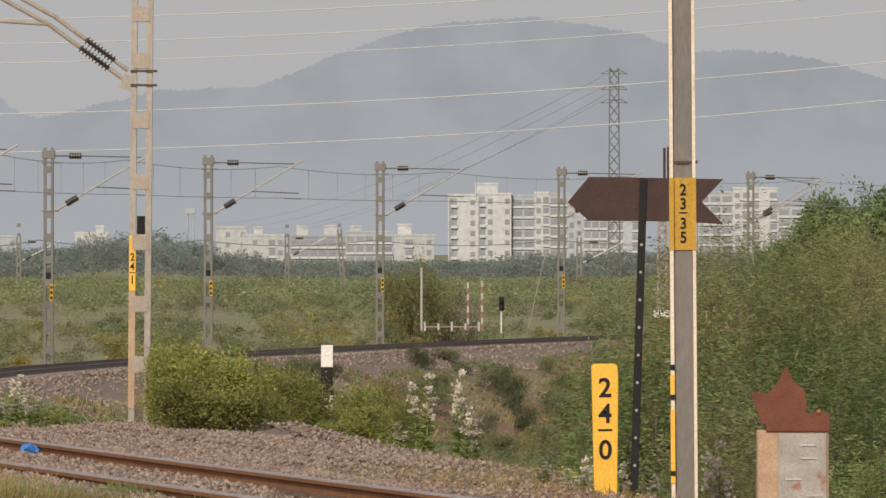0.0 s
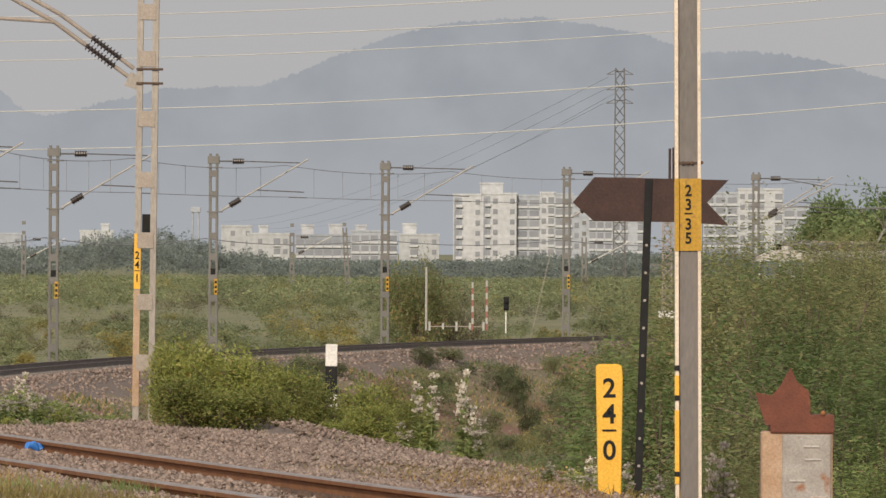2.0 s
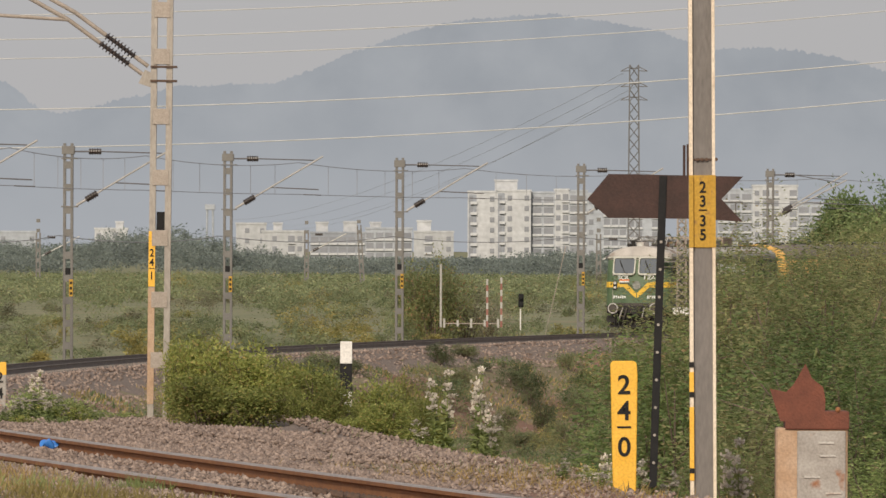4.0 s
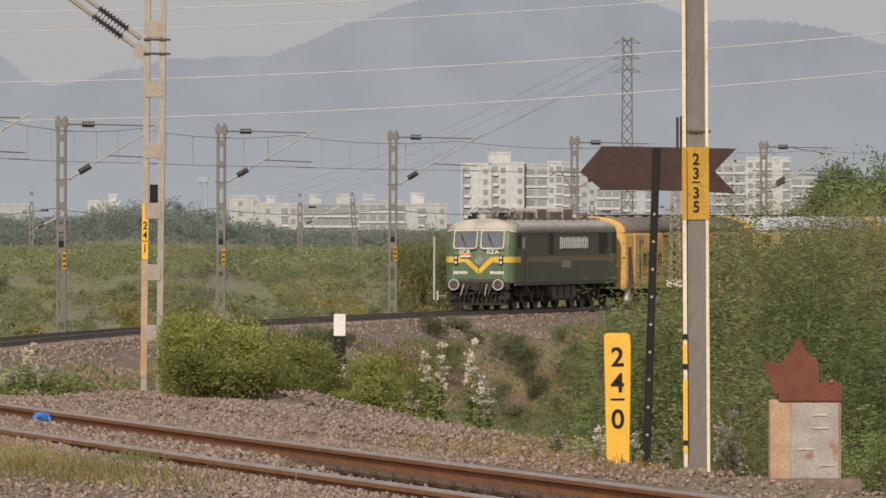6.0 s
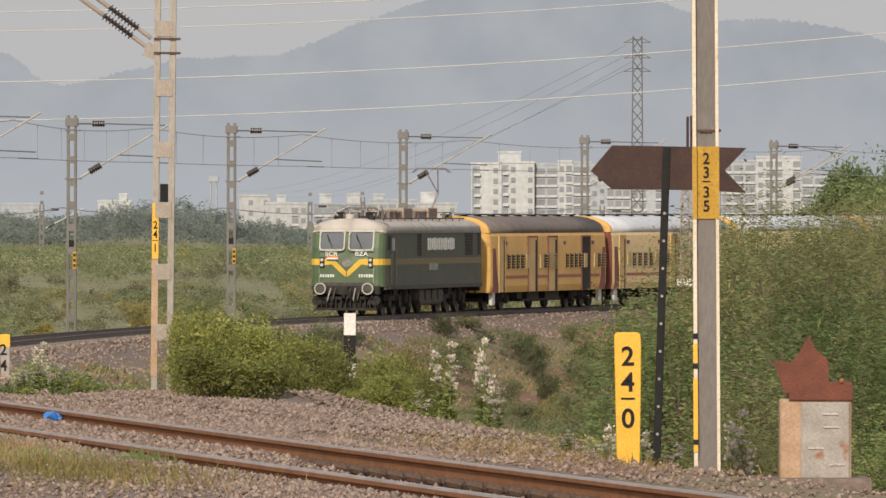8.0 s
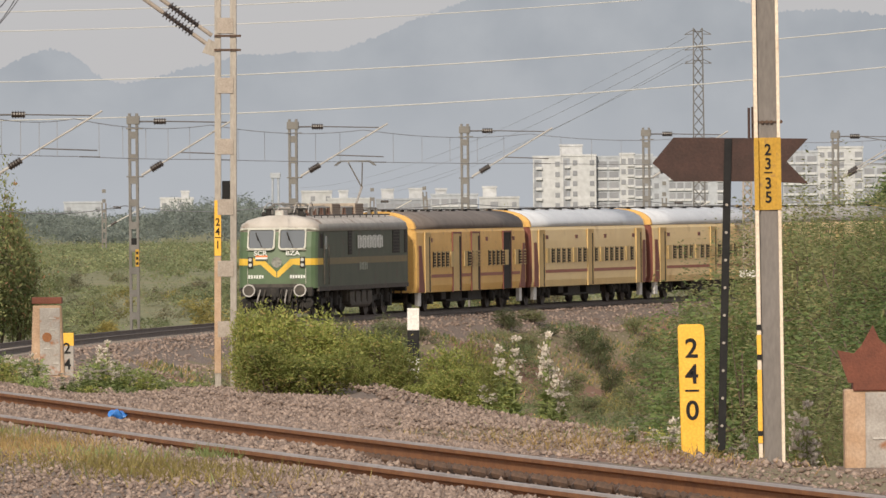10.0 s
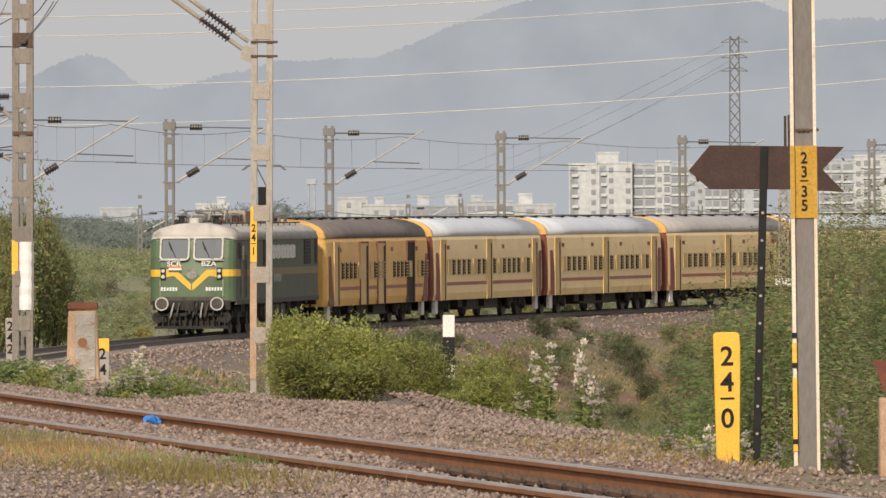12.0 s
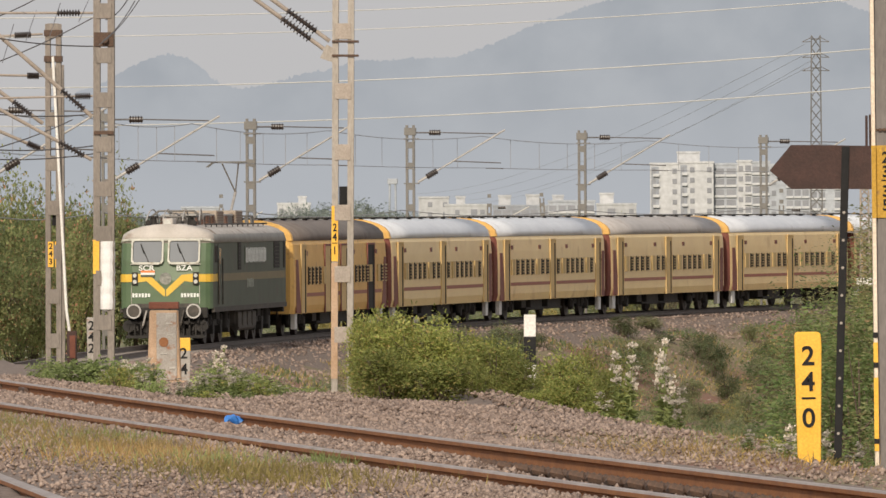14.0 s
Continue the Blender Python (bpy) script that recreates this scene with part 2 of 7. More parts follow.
def box(bm, c, s, bevel=0.0, rot=None):
    m = Matrix.Translation(c) @ (rot or Matrix()) @ Matrix.Diagonal((*s, 1))
    r = bmesh.ops.create_cube(bm, size=1.0, matrix=m)
    if bevel:
        ed = list({e for v in r["verts"] for e in v.link_edges})
        bmesh.ops.bevel(bm, geom=ed, offset=bevel, segments=2, affect="EDGES", profile=0.6)
    return r["verts"]


def rod(bm, p, q, r, n=8, r2=None):
    p, q = Vector(p), Vector(q)
    d = q - p
    m = Matrix.Translation((p + q) / 2) @ d.to_track_quat("Z", "Y").to_matrix().to_4x4()
    bmesh.ops.create_cone(bm, cap_ends=True, segments=n, radius1=r, radius2=r if r2 is None else r2, depth=d.length, matrix=m)


def prism(bm, outline, y0, y1, axis="y"):
    """An outline in x, z swept along y (or in x, y swept along z)."""
    put = (lambda a, b, t: (a, t, b)) if axis == "y" else ((lambda a, b, t: (a, b, t)) if axis == "z" else (lambda a, b, t: (t, a, b)))
    lo = [bm.verts.new(put(a, b, y0)) for a, b in outline]
    hi = [bm.verts.new(put(a, b, y1)) for a, b in outline]
    k = len(outline)
    fs = [bm.faces.new(lo), bm.faces.new(hi[::-1])]
    for i in range(k):
        fs.append(bm.faces.new((lo[i], hi[i], hi[(i + 1) % k], lo[(i + 1) % k])))
    bmesh.ops.recalc_face_normals(bm, faces=fs)


def sweep(bm, pts, section, up=Vector((0, 0, 1))):
    """A closed section (across, up) swept along a path of points."""
    rings = []
    for i, p in enumerate(pts):
        d = (Vector(pts[min(i + 1, len(pts) - 1)]) - Vector(pts[max(i - 1, 0)])).normalized()
        side = d.cross(up).normalized()
        rings.append([bm.verts.new(Vector(p) + side * a + up * b) for a, b in section])
    fs = []
    k = len(section)
    for a, b in zip(rings, rings[1:]):
        for i in range(k):
            fs.append(bm.faces.new((a[i], a[(i + 1) % k], b[(i + 1) % k], b[i])))
    fs += [bm.faces.new(rings[0]), bm.faces.new(rings[-1][::-1])]
    bmesh.ops.recalc_face_normals(bm, faces=fs)


def wire(bm, p, q, r, sag=0.0, n=12, sides=4):
    p, q = Vector(p), Vector(q)
    pts = [p.lerp(q, i / n) - Vector((0, 0, sag * 4 * (i / n) * (1 - i / n))) for i in range(n + 1)]
    sweep(bm, pts, [(r * math.cos(a * 2 * math.pi / sides), r * math.sin(a * 2 * math.pi / sides)) for a in range(sides)])


def lettering(name, text, at, size, mat, parent, rot=(90, 0, 0), depth=0.004, wide=1.0, label=""):
    cu = bpy.data.curves.new(name, "FONT")
    cu.offset = size * 0.018
    cu.body, cu.size, cu.extrude, cu.align_x, cu.align_y = text, size, depth, "CENTER", "CENTER"
    tmp = bpy.data.objects.new(name, cu)
    me = bpy.data.meshes.new_from_object(tmp)
    bpy.data.objects.remove(tmp)
    me.materials.clear()
    me.materials.append(mat)
    ob = new(name, me)
    ob.parent = parent
    ob.matrix_basis = pose(*at, *rot) @ Matrix.Diagonal((wide, 1, 1, 1))
    return tagged(ob, label)


# ---- plan of the two tracks ----
def near_x(y):
    """The farther rail of the near track."""
    return 3.714e-4 * y * y - 0.231994 * y + 12.0873


def near_rail_z(y):
    return -0.002 * (y - 70)


FAR = dict(x=-15.66, y=320.17, a=0.07602, k=1.55705e-3)
FAR_Z = -2.85  # head of the far rails
STRAIGHT = -30.0


def far_point(s, off=0.0):
    """A place on the far track, s metres back from where the train's head comes to stand at the end, off to the right of it; and the bearing there."""
    k, a0 = FAR["k"], FAR["a"]
    u = max(s, STRAIGHT)
    a = a0 + k * u
    x, y = FAR["x"] + (math.cos(a0) - math.cos(a)) / k, FAR["y"] + (math.sin(a) - math.sin(a0)) / k
    if s < STRAIGHT:
        x, y = x + (s - u) * math.sin(a), y + (s - u) * math.cos(a)
    return x + off * math.cos(a), y - off * math.sin(a), a


CX, CY = FAR["x"] + math.cos(FAR["a"]) / FAR["k"], FAR["y"] - math.sin(FAR["a"]) / FAR["k"]
SX, SY, SA = far_point(STRAIGHT)


def far_offset(x, y):
    """How far right of the far track's middle a place lies."""
    if (x - SX) * math.sin(SA) + (y - SY) * math.cos(SA) < 0:
        return (x - SX) * math.cos(SA) - (y - SY) * math.sin(SA)
    return 1 / FAR["k"] - math.hypot(x - CX, y - CY)


def ramp(v, *pts):
    """Straight pieces through (v, z) pairs."""
    for (a, za), (b, zb) in zip(pts, pts[1:]):
        if v <= b:
            return za + (zb - za) * max(0.0, min(1.0, (v - a) / (b - a)))
    return pts[-1][1]


def shoulder(y):
    """How far beyond the farther rail the near track's ballast reaches."""
    return ramp(y, (68, 2.6), (76, 4.3), (93, 4.3), (99, 2.6), (200, 2.5))


def stone_reach(y):
    """How far beyond the farther rail loose stone lies before dry earth begins."""
    return ramp(y, (60, 0.8), (73, 1.3), (78, 4.2), (93, 4.3), (99, 2.6), (200, 2.5))


def ground_z(x, y):
    """The height of the ground."""
    e = (x - near_x(min(max(y, -20), 160))) * 0.98
    rz = near_rail_z(min(max(y, 30), 160))
    edge = shoulder(y)
    near = ramp(e, (-9, 0.06), (-4.0, 0.02), (-2.5, 0.02), (-1.9, 0.02), (-1.6, -0.01), (0, -0.10), (0.9, -0.10), (1.4, -0.15), (2.4, -0.17), (edge, -0.27), (edge + 0.7, -0.5), (9.5, -2.6), (18, -6.2)) + rz
    if y > 160:
        near = near + (-6.2 - near) * min(1.0, (y - 160) / 50)
    if -1.5 < e < 0.3:
        near -= 0.09 * max(0.0, min(1.0, (64 - y) / 4))
    q = far_offset(x, y)
    if q > 0:
        far = ramp(q, (0, -0.22), (1.9, -0.22), (3.3, -0.95), (4.5, -1.15), (8.5, -3.3))
    else:
        far = ramp(-q, (0, -0.22), (1.9, -0.22), (3.0, -0.75), (9, -1.2))
    far += FAR_Z
    if q > 8.5:
        far = -6.15
    if q < -9:
        far = -4.05 - 3.3 * min(1.0, max(0.0, (y - 700) / 3300))
    rise = max(0.0, min(1.0, (x - 0.0215 * y) / 3.5)) * max(0.0, min(1.0, (y - 74) / 20)) * max(0.0, min(1.0, (345 - y) / 60))
    near += (max(near, -2.1) - near) * rise
    w = noise.noise((x * 0.11, y * 0.06, 0.0)) * 0.22 + noise.noise((x * 0.6, y * 0.35, 3.0)) * 0.07
    if -4.4 < e < 4 and y < 160:
        w *= 0.12
    if abs(q) < 2.6 or y > 800:
        w *= 0.1
    return max(near, far) + w if q < 30 else near + w


# ---- the ground: one sheet to the horizon ----
def build_ground():
    ys = [-60 + 4 * i for i in range(20)] + [20 + 0.8 * i for i in range(125)]
    while ys[-1] < 560:
        ys.append(ys[-1] + 2.2)
    while ys[-1] < 4950:
        ys.append(ys[-1] * 1.05)
    cols = [i / 40 for i in range(-40, 41)]
    cols = sorted(set([math.copysign(abs(c) ** 1.6, c) for c in cols] + [c * 0.03 for c in range(-14, 15)] + [c * 0.007 for c in range(-32, 33)]))
    verts, faces = [], []
    for y in ys:
        half = 45 + 0.28 * max(y, 0)
        for c in cols:
            x = c * half
            verts.append((x, y, ground_z(x, y)))
    w = len(cols)
    for j in range(len(ys) - 1):
        for i in range(w - 1):
            a = j * w + i
            faces.append((a, a + 1, a + w + 1, a + w))
    ob = raw("ground", verts, faces, M["ground"])
    ob.data.materials.append(M["soil"])
    ob.data.materials.append(material("scrub_plain", (0.165, 0.175, 0.085), (0.24, 0.225, 0.12), 0.08, 0.95, 0, 0.4, spots=(0.26, 0.20, 0.12), spot_at=0.6, fine=1.5, spot_scale=0.06))
    for f in ob.data.polygons:
        x, y, _ = f.center
        e = x - near_x(min(max(y, -20), 160))
        q = far_offset(x, y)
        if (-30 < e < stone_reach(y) + 0.2 and y < 160) or -3.4 < q < 3.5:
            f.material_index = 1
        elif q < -3.4:
            f.material_index = 2
        f.use_smooth = True
    return tagged(ob, "scrubby brown and reddish ground with ballast beds", "ground", kind="structure")


build_ground()

# ---- near track ----
RAIL = [(-0.068, 0), (-0.068, 0.012), (-0.012, 0.03), (-0.010, 0.125), (-0.034, 0.138), (-0.036, 0.160), (-0.026, 0.170),
        (0.026, 0.170), (0.036, 0.160), (0.034, 0.138), (0.010, 0.125), (0.012, 0.03), (0.068, 0.012), (0.068, 0)]


def near_point(y, across):
    """A place across metres nearer than the farther rail, at the rail's foot; the nearer rail is canted up."""
    slope = 2 * 3.714e-4 * y - 0.231994
    c = 1 / math.hypot(1, slope)
    return Vector((near_x(y) - across * c, y + across * slope * c, near_rail_z(y) - 0.17 + 0.08 * across / 1.74))


def build_rail(name, pts, label, side, top, scale=1.0):
    bm = bmesh.new()
    sweep(bm, pts, [(a * scale, b * scale) for a, b in RAIL])
    ob = part(name, bm, side, None, label)
    ob.data.materials.append(top)
    for f in ob.data.polygons:
        if f.normal.z > 0.55 and f.center.z > pts[0].z - 50:
            zs = [ob.data.vertices[v].co.z for v in f.vertices]
            near = min(pts, key=lambda p: abs(p.y - f.center.y))
            if min(zs) - near.z > 0.14 * scale:
                f.material_index = 1
    return tagged(ob, label, "rail", kind="structure")


TRACK_Y = [40 + 1.5 * i for i in range(62)]
build_rail("rail", [near_point(y, 0) for y in TRACK_Y], "rust-brown steel rail with a pale worn head on ballast", M["rail_side"], M["rail_top"])
build_rail("rail", [near_point(y, 1.743) for y in TRACK_Y], "rust-brown steel rail with a pale worn head on ballast", M["rail_side"], M["rail_top"])


# ---- the train ----
RUN = (186.84, -13.764, 0.0339)
TRAIN, WHEELS = [], []
T = {
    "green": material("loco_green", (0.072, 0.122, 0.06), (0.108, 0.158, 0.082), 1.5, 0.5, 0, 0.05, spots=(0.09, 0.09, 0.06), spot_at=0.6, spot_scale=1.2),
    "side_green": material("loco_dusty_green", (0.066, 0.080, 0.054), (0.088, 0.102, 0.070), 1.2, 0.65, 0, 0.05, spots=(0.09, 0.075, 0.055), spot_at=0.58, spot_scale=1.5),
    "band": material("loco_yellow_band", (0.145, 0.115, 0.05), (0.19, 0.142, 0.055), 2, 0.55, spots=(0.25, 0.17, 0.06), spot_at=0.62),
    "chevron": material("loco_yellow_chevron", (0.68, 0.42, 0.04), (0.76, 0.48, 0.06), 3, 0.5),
    "loco_roof": material("loco_pale_roof", (0.42, 0.38, 0.34), (0.56, 0.52, 0.48), 1.5, 0.75, 0, 0.1, spots=(0.27, 0.21, 0.17), spot_at=0.56, spot_scale=1.3),
    "loco_roof_side": material("loco_roof_edge", (0.28, 0.27, 0.25), (0.36, 0.35, 0.32), 1.5, 0.7),
    "under": material("oily_underframe", (0.012, 0.011, 0.010), (0.035, 0.030, 0.026), 3, 0.8, 0, 0.2),
    "gear": material("dusty_gear", (0.05, 0.045, 0.04), (0.10, 0.085, 0.07), 5, 0.8),
    "wheel": material("wheel_steel", (0.05, 0.04, 0.035), (0.09, 0.07, 0.06), 6, 0.6, 0.3),
    "frame_white": material("white_window_frame", (0.46, 0.45, 0.39), (0.60, 0.59, 0.52), 6, 0.6, spots=(0.30, 0.26, 0.2), spot_at=0.6, spot_scale=4),
    "buffer_white": material("white_buffer_rim", (0.42, 0.40, 0.38), (0.56, 0.54, 0.51), 7, 0.6, spots=(0.14, 0.11, 0.09), spot_at=0.58, spot_scale=5),
    "letters": material("white_lettering", (0.70, 0.72, 0.68), (0.78, 0.79, 0.75), 8, 0.6),
    "dim_letters": material("worn_lettering", (0.24, 0.27, 0.22), (0.32, 0.34, 0.29), 8, 0.6),
    "saffron": material("saffron", (0.75, 0.20, 0.06), (0.8, 0.24, 0.07), 5, 0.6),
    "porcelain": material("roof_insulator", (0.16, 0.085, 0.06), (0.22, 0.12, 0.085), 6, 0.35),
    "copper": material("roof_bus_bar", (0.20, 0.13, 0.10), (0.28, 0.20, 0.16), 6, 0.6, 0.2),
    "coach": material("coach_yellow", (0.79, 0.565, 0.265), (0.86, 0.645, 0.315), 0.8, 0.42, 0, 0.03, spots=(0.66, 0.45, 0.20), spot_at=0.6, spot_scale=1.0, per="object"),
    "coach_deep": material("coach_orange_yellow", (0.68, 0.39, 0.105), (0.76, 0.465, 0.14), 0.8, 0.55, 0, 0.03, spots=(0.42, 0.22, 0.08), spot_at=0.6),
    "maroon": material("coach_maroon", (0.165, 0.05, 0.038), (0.23, 0.075, 0.05), 1.5, 0.65, spots=(0.12, 0.05, 0.04), spot_at=0.6),
    "stripe": material("coach_stripe", (0.30, 0.105, 0.065), (0.36, 0.13, 0.08), 2, 0.6),
    "door": material("coach_door", (0.58, 0.40, 0.17), (0.68, 0.48, 0.21), 2, 0.65),
    "dark": material("dark_interior", (0.018, 0.015, 0.013), (0.035, 0.028, 0.024), 3, 0.9),
    "bars": material("window_bars", (0.52, 0.36, 0.15), (0.60, 0.43, 0.19), 6, 0.6),
    "silver": material("silver_roof", (0.62, 0.64, 0.68), (0.74, 0.76, 0.79), 0.7, 0.5, 0.15, spots=(0.48, 0.47, 0.47), spot_at=0.62, spot_scale=0.8),
    "grey_roof": material("grey_roof", (0.40, 0.37, 0.35), (0.50, 0.47, 0.45), 0.8, 0.7, spots=(0.33, 0.28, 0.25), spot_at=0.58, spot_scale=0.8),
    "brown_roof": material("sooty_roof", (0.15, 0.125, 0.11), (0.22, 0.185, 0.165), 0.8, 0.8, spots=(0.12, 0.09, 0.08), spot_at=0.58, spot_scale=0.8),
    "emblem": material("grimy_emblem", (0.10, 0.10, 0.085), (0.34, 0.34, 0.30), 9, 0.6),
    "tank_beige": material("dusty_beige_cabinet", (0.34, 0.28, 0.22), (0.43, 0.36, 0.29), 3, 0.8, 0, 0.1, spots=(0.2, 0.14, 0.1), spot_at=0.58),
    "hose": material("pale_brake_hose", (0.28, 0.26, 0.24), (0.40, 0.37, 0.34), 5, 0.7),
    "tank": material("pale_tank", (0.55, 0.54, 0.52), (0.66, 0.65, 0.63), 3, 0.6),
}
glass = bpy.data.materials.new("windscreen_glass")
glass.use_nodes = True
_p = glass.node_tree.nodes["Principled BSDF"]
_p.inputs["Base Color"].default_value = (0.13, 0.145, 0.165, 1)
_p.inputs["Roughness"].default_value = 0.08
_p.inputs["Specular IOR Level"].default_value = 0.5
T["glass"] = glass
lamp_mat = material("headlamp_lens", (0.5, 0.5, 0.47), (0.6, 0.6, 0.56), 8, 0.15)


def loft(bm, rings, caps=True):
    """Skin closed rings of points."""
    vs = [[bm.verts.new(p) for p in r] for r in rings]
    fs, k = [], len(rings[0])
    for a, b in zip(vs, vs[1:]):
        for i in range(k):
            fs.append(bm.faces.new((a[i], a[(i + 1) % k], b[(i + 1) % k], b[i])))
    if caps:
        fs += [bm.faces.new(vs[0]), bm.faces.new(vs[-1][::-1])]
    bmesh.ops.recalc_face_normals(bm, faces=fs)


def wheelset(parent, at, r):
    bm = bmesh.new()
    rod(bm, (-0.95, 0, 0), (0.95, 0, 0), 0.09, 8)
    for sx in (-1, 1):
        rod(bm, (sx * 0.78, 0, 0), (sx * 0.91, 0, 0), r, 24)
        rod(bm, (sx * 0.74, 0, 0), (sx * 0.78, 0, 0), r + 0.03, 24)
        for j in range(4):
            a = j * math.pi / 2
            box(bm, (sx * 0.915, math.cos(a) * r * 0.55, math.sin(a) * r * 0.55), (0.02, 0.12, 0.12))
    ob = part("wheelset", bm, T["wheel"], parent)
    ob.matrix_basis = pose(*at)
    return ob


def buffer(parent, x, y, face=1):
    bm = bmesh.new()
    rod(bm, (x, y, 1.105), (x, y + face * 0.42, 1.105), 0.12, 14)
    rod(bm, (x, y + face * 0.42, 1.105), (x, y + face * 0.47, 1.105), 0.225, 20)
    ob = part("buffer", bm, T["gear"], parent, "round steel buffer with a white rim")
    bm = bmesh.new()
    segs = 20
    o = [(x + 0.24 * math.cos(2 * math.pi * i / segs), 1.105 + 0.24 * math.sin(2 * math.pi * i / segs)) for i in range(segs)]
    n = [(x + 0.195 * math.cos(2 * math.pi * i / segs), 1.105 + 0.195 * math.sin(2 * math.pi * i / segs)) for i in range(segs)]
    yf, yb = y + face * 0.485, y + face * 0.41
    loft(bm, [[(a, yb, b) for a, b in o], [(a, yf, b) for a, b in o], [(a, yf, b) for a, b in n]], caps=False)
    part("rim", bm, T["buffer_white"], ob)
    return ob


def bars_row(name, parent, at, count, w, h, mat, rot, gap=0.35, label=""):
    """Writing that is not spelled out: a row of upright bars."""
    bm = bmesh.new()
    step = w / count
    for i in range(count):
        hh = h * (1.0 if i % 3 else 0.86)
        box(bm, (-w / 2 + (i + 0.5) * step, 0, 0), (step * (1 - gap), 0.012, hh))
        if i % 2:
            box(bm, (-w / 2 + (i + 0.15) * step, 0, h * 0.2), (step * 0.6, 0.012, h * 0.16))
    ob = part(name, bm, mat, parent, label)
    ob.matrix_basis = pose(*at, *rot)
    return ob


def rake(z):
    """How far the cab's front leans back at a height."""
    return 0.0 if z < 2.55 else (z - 2.55) * 0.28


def loco_ring(y, hw, nose=0.0, z0=1.18, grow=0.0):
    """The loco's section: straight sides and a vaulted roof; nose: how much of the cab's rake applies."""
    out = [(-hw, z0), (-hw, 2.1), (-hw, 2.75), (-hw, 3.32)]
    for i in range(1, 10):
        a = math.pi * i / 10
        out.append((-hw * math.cos(a) * (1 - 0.02 * math.sin(a)), 3.38 + 0.56 * math.sin(a) ** 0.8))
    out += [(hw, 3.32), (hw, 2.75), (hw, 2.1), (hw, z0)]
    return [(x * (1 + grow), y - nose * rake(z), z) for x, z in out]


def build_locomotive():
    ob = thing("locomotive", (0, 0, 0), "dark green electric locomotive with a yellow band, pulling the coaches", "locomotive")
    L = 9.55
    # body up to the gutter, rounded at the nose corners
    bm = bmesh.new()
    low = lambda r: [p for p in r if p[2] <= 3.33]
    rings = [low(loco_ring(L, 1.10, 1)), low(loco_ring(L - 0.05, 1.30, 1)), low(loco_ring(L - 0.16, 1.44, 1)), low(loco_ring(L - 0.34, 1.51, 1)),
             low(loco_ring(L - 0.9, 1.525)), low(loco_ring(-L + 0.9, 1.525)), low(loco_ring(-L + 0.3, 1.50)), low(loco_ring(-L, 1.2))]
    loft(bm, rings)
    body = part("body", bm, T["side_green"], ob, "dusty green steel body, sides painted darker as in shade")
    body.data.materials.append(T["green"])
    # the sides keep a darker green: dust, with shade put into the colour
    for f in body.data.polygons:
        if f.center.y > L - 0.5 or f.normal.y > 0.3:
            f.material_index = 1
    # roof
    bm = bmesh.new()
    top = lambda r: [p for p in r if p[2] >= 3.3]
    loft(bm, [top(loco_ring(L - 0.02, 1.12, 1, grow=0.02)), top(loco_ring(L - 0.08, 1.33, 1, grow=0.02)), top(loco_ring(L - 0.2, 1.46, 1, grow=0.02)), top(loco_ring(L - 0.4, 1.53, 1, grow=0.02)),
              top(loco_ring(L - 2.3, 1.525, 0, grow=0.02)), top(loco_ring(-L + 0.5, 1.525, grow=0.02)), top(loco_ring(-L - 0.02, 1.3, grow=0.02))])
    roof = part("roof", bm, T["loco_roof"], ob, "pale dusty grey vaulted roof")
    roof.data.materials.append(T["loco_roof_side"])
    for f in roof.data.polygons:
        f.use_smooth = True
        if abs(f.normal.x) > 0.75 and f.center.y < L - 1.0:
            f.material_index = 1
    # drip edge over the windscreens
    bm = bmesh.new()
    prev = [(x, y + 0.05, z) for x, y, z in ((-1.49, L - 0.62, 3.36), (-1.42, L - 0.36, 3.4), (-1.2, L - 0.26, 3.42), (1.2, L - 0.26, 3.42), (1.42, L - 0.36, 3.4), (1.49, L - 0.62, 3.36))]
    for a, b in zip(prev, prev[1:]):
        rod(bm, a, b, 0.045, 6)
    part("rain_gutter", bm, T["frame_white"], ob, "off-white gutter over the windscreens")
    # windscreens
    lean = math.degrees(math.atan(0.28))
    for cx in (-0.60, 0.60):
        zc = 3.03
        yc = L + 0.02 - rake(zc)
        m = pose(cx, yc, zc, lean, 0, 0)
        bm = bmesh.new()
        box(bm, (0, 0, 0), (0.94, 0.03, 0.70), 0.01)
        w = part("windscreen", bm, T["glass"], ob, "dark windscreen with a wiper")
        w.matrix_basis = m
        bm = bmesh.new()
        ou = [(-0.53, -0.33), (-0.47, -0.42), (0.47, -0.42), (0.53, -0.33), (0.53, 0.34), (0.47, 0.41), (-0.47, 0.41), (-0.53, 0.34)]
        inn = [(a * 0.90, b * 0.875) for a, b in ou]
        loft(bm, [[(a, 0.0, b) for a, b in ou], [(a, 0.07, b) for a, b in ou], [(a, 0.07, b) for a, b in inn], [(a, 0.0, b) for a, b in inn]], caps=False)
        part("window_frame", bm, T["frame_white"], w, "off-white window frame")
        bm = bmesh.new()
        sgn = 1 if cx > 0 else 1
        rod(bm, (-0.05, 0.06, -0.36), (0.16 * sgn, 0.06, 0.12), 0.014, 6)
        rod(bm, (0.12 * sgn, 0.06, -0.05), (0.22 * sgn, 0.06, 0.25), 0.02, 6)
        part("wiper", bm, T["under"], w)
    # yellow band and the chevron on the nose
    hb = 0.125
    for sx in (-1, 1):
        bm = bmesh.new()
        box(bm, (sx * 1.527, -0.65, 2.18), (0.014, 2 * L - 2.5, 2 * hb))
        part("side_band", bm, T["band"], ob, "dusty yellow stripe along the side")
    zs = (2.18 - hb, 2.18 + hb)
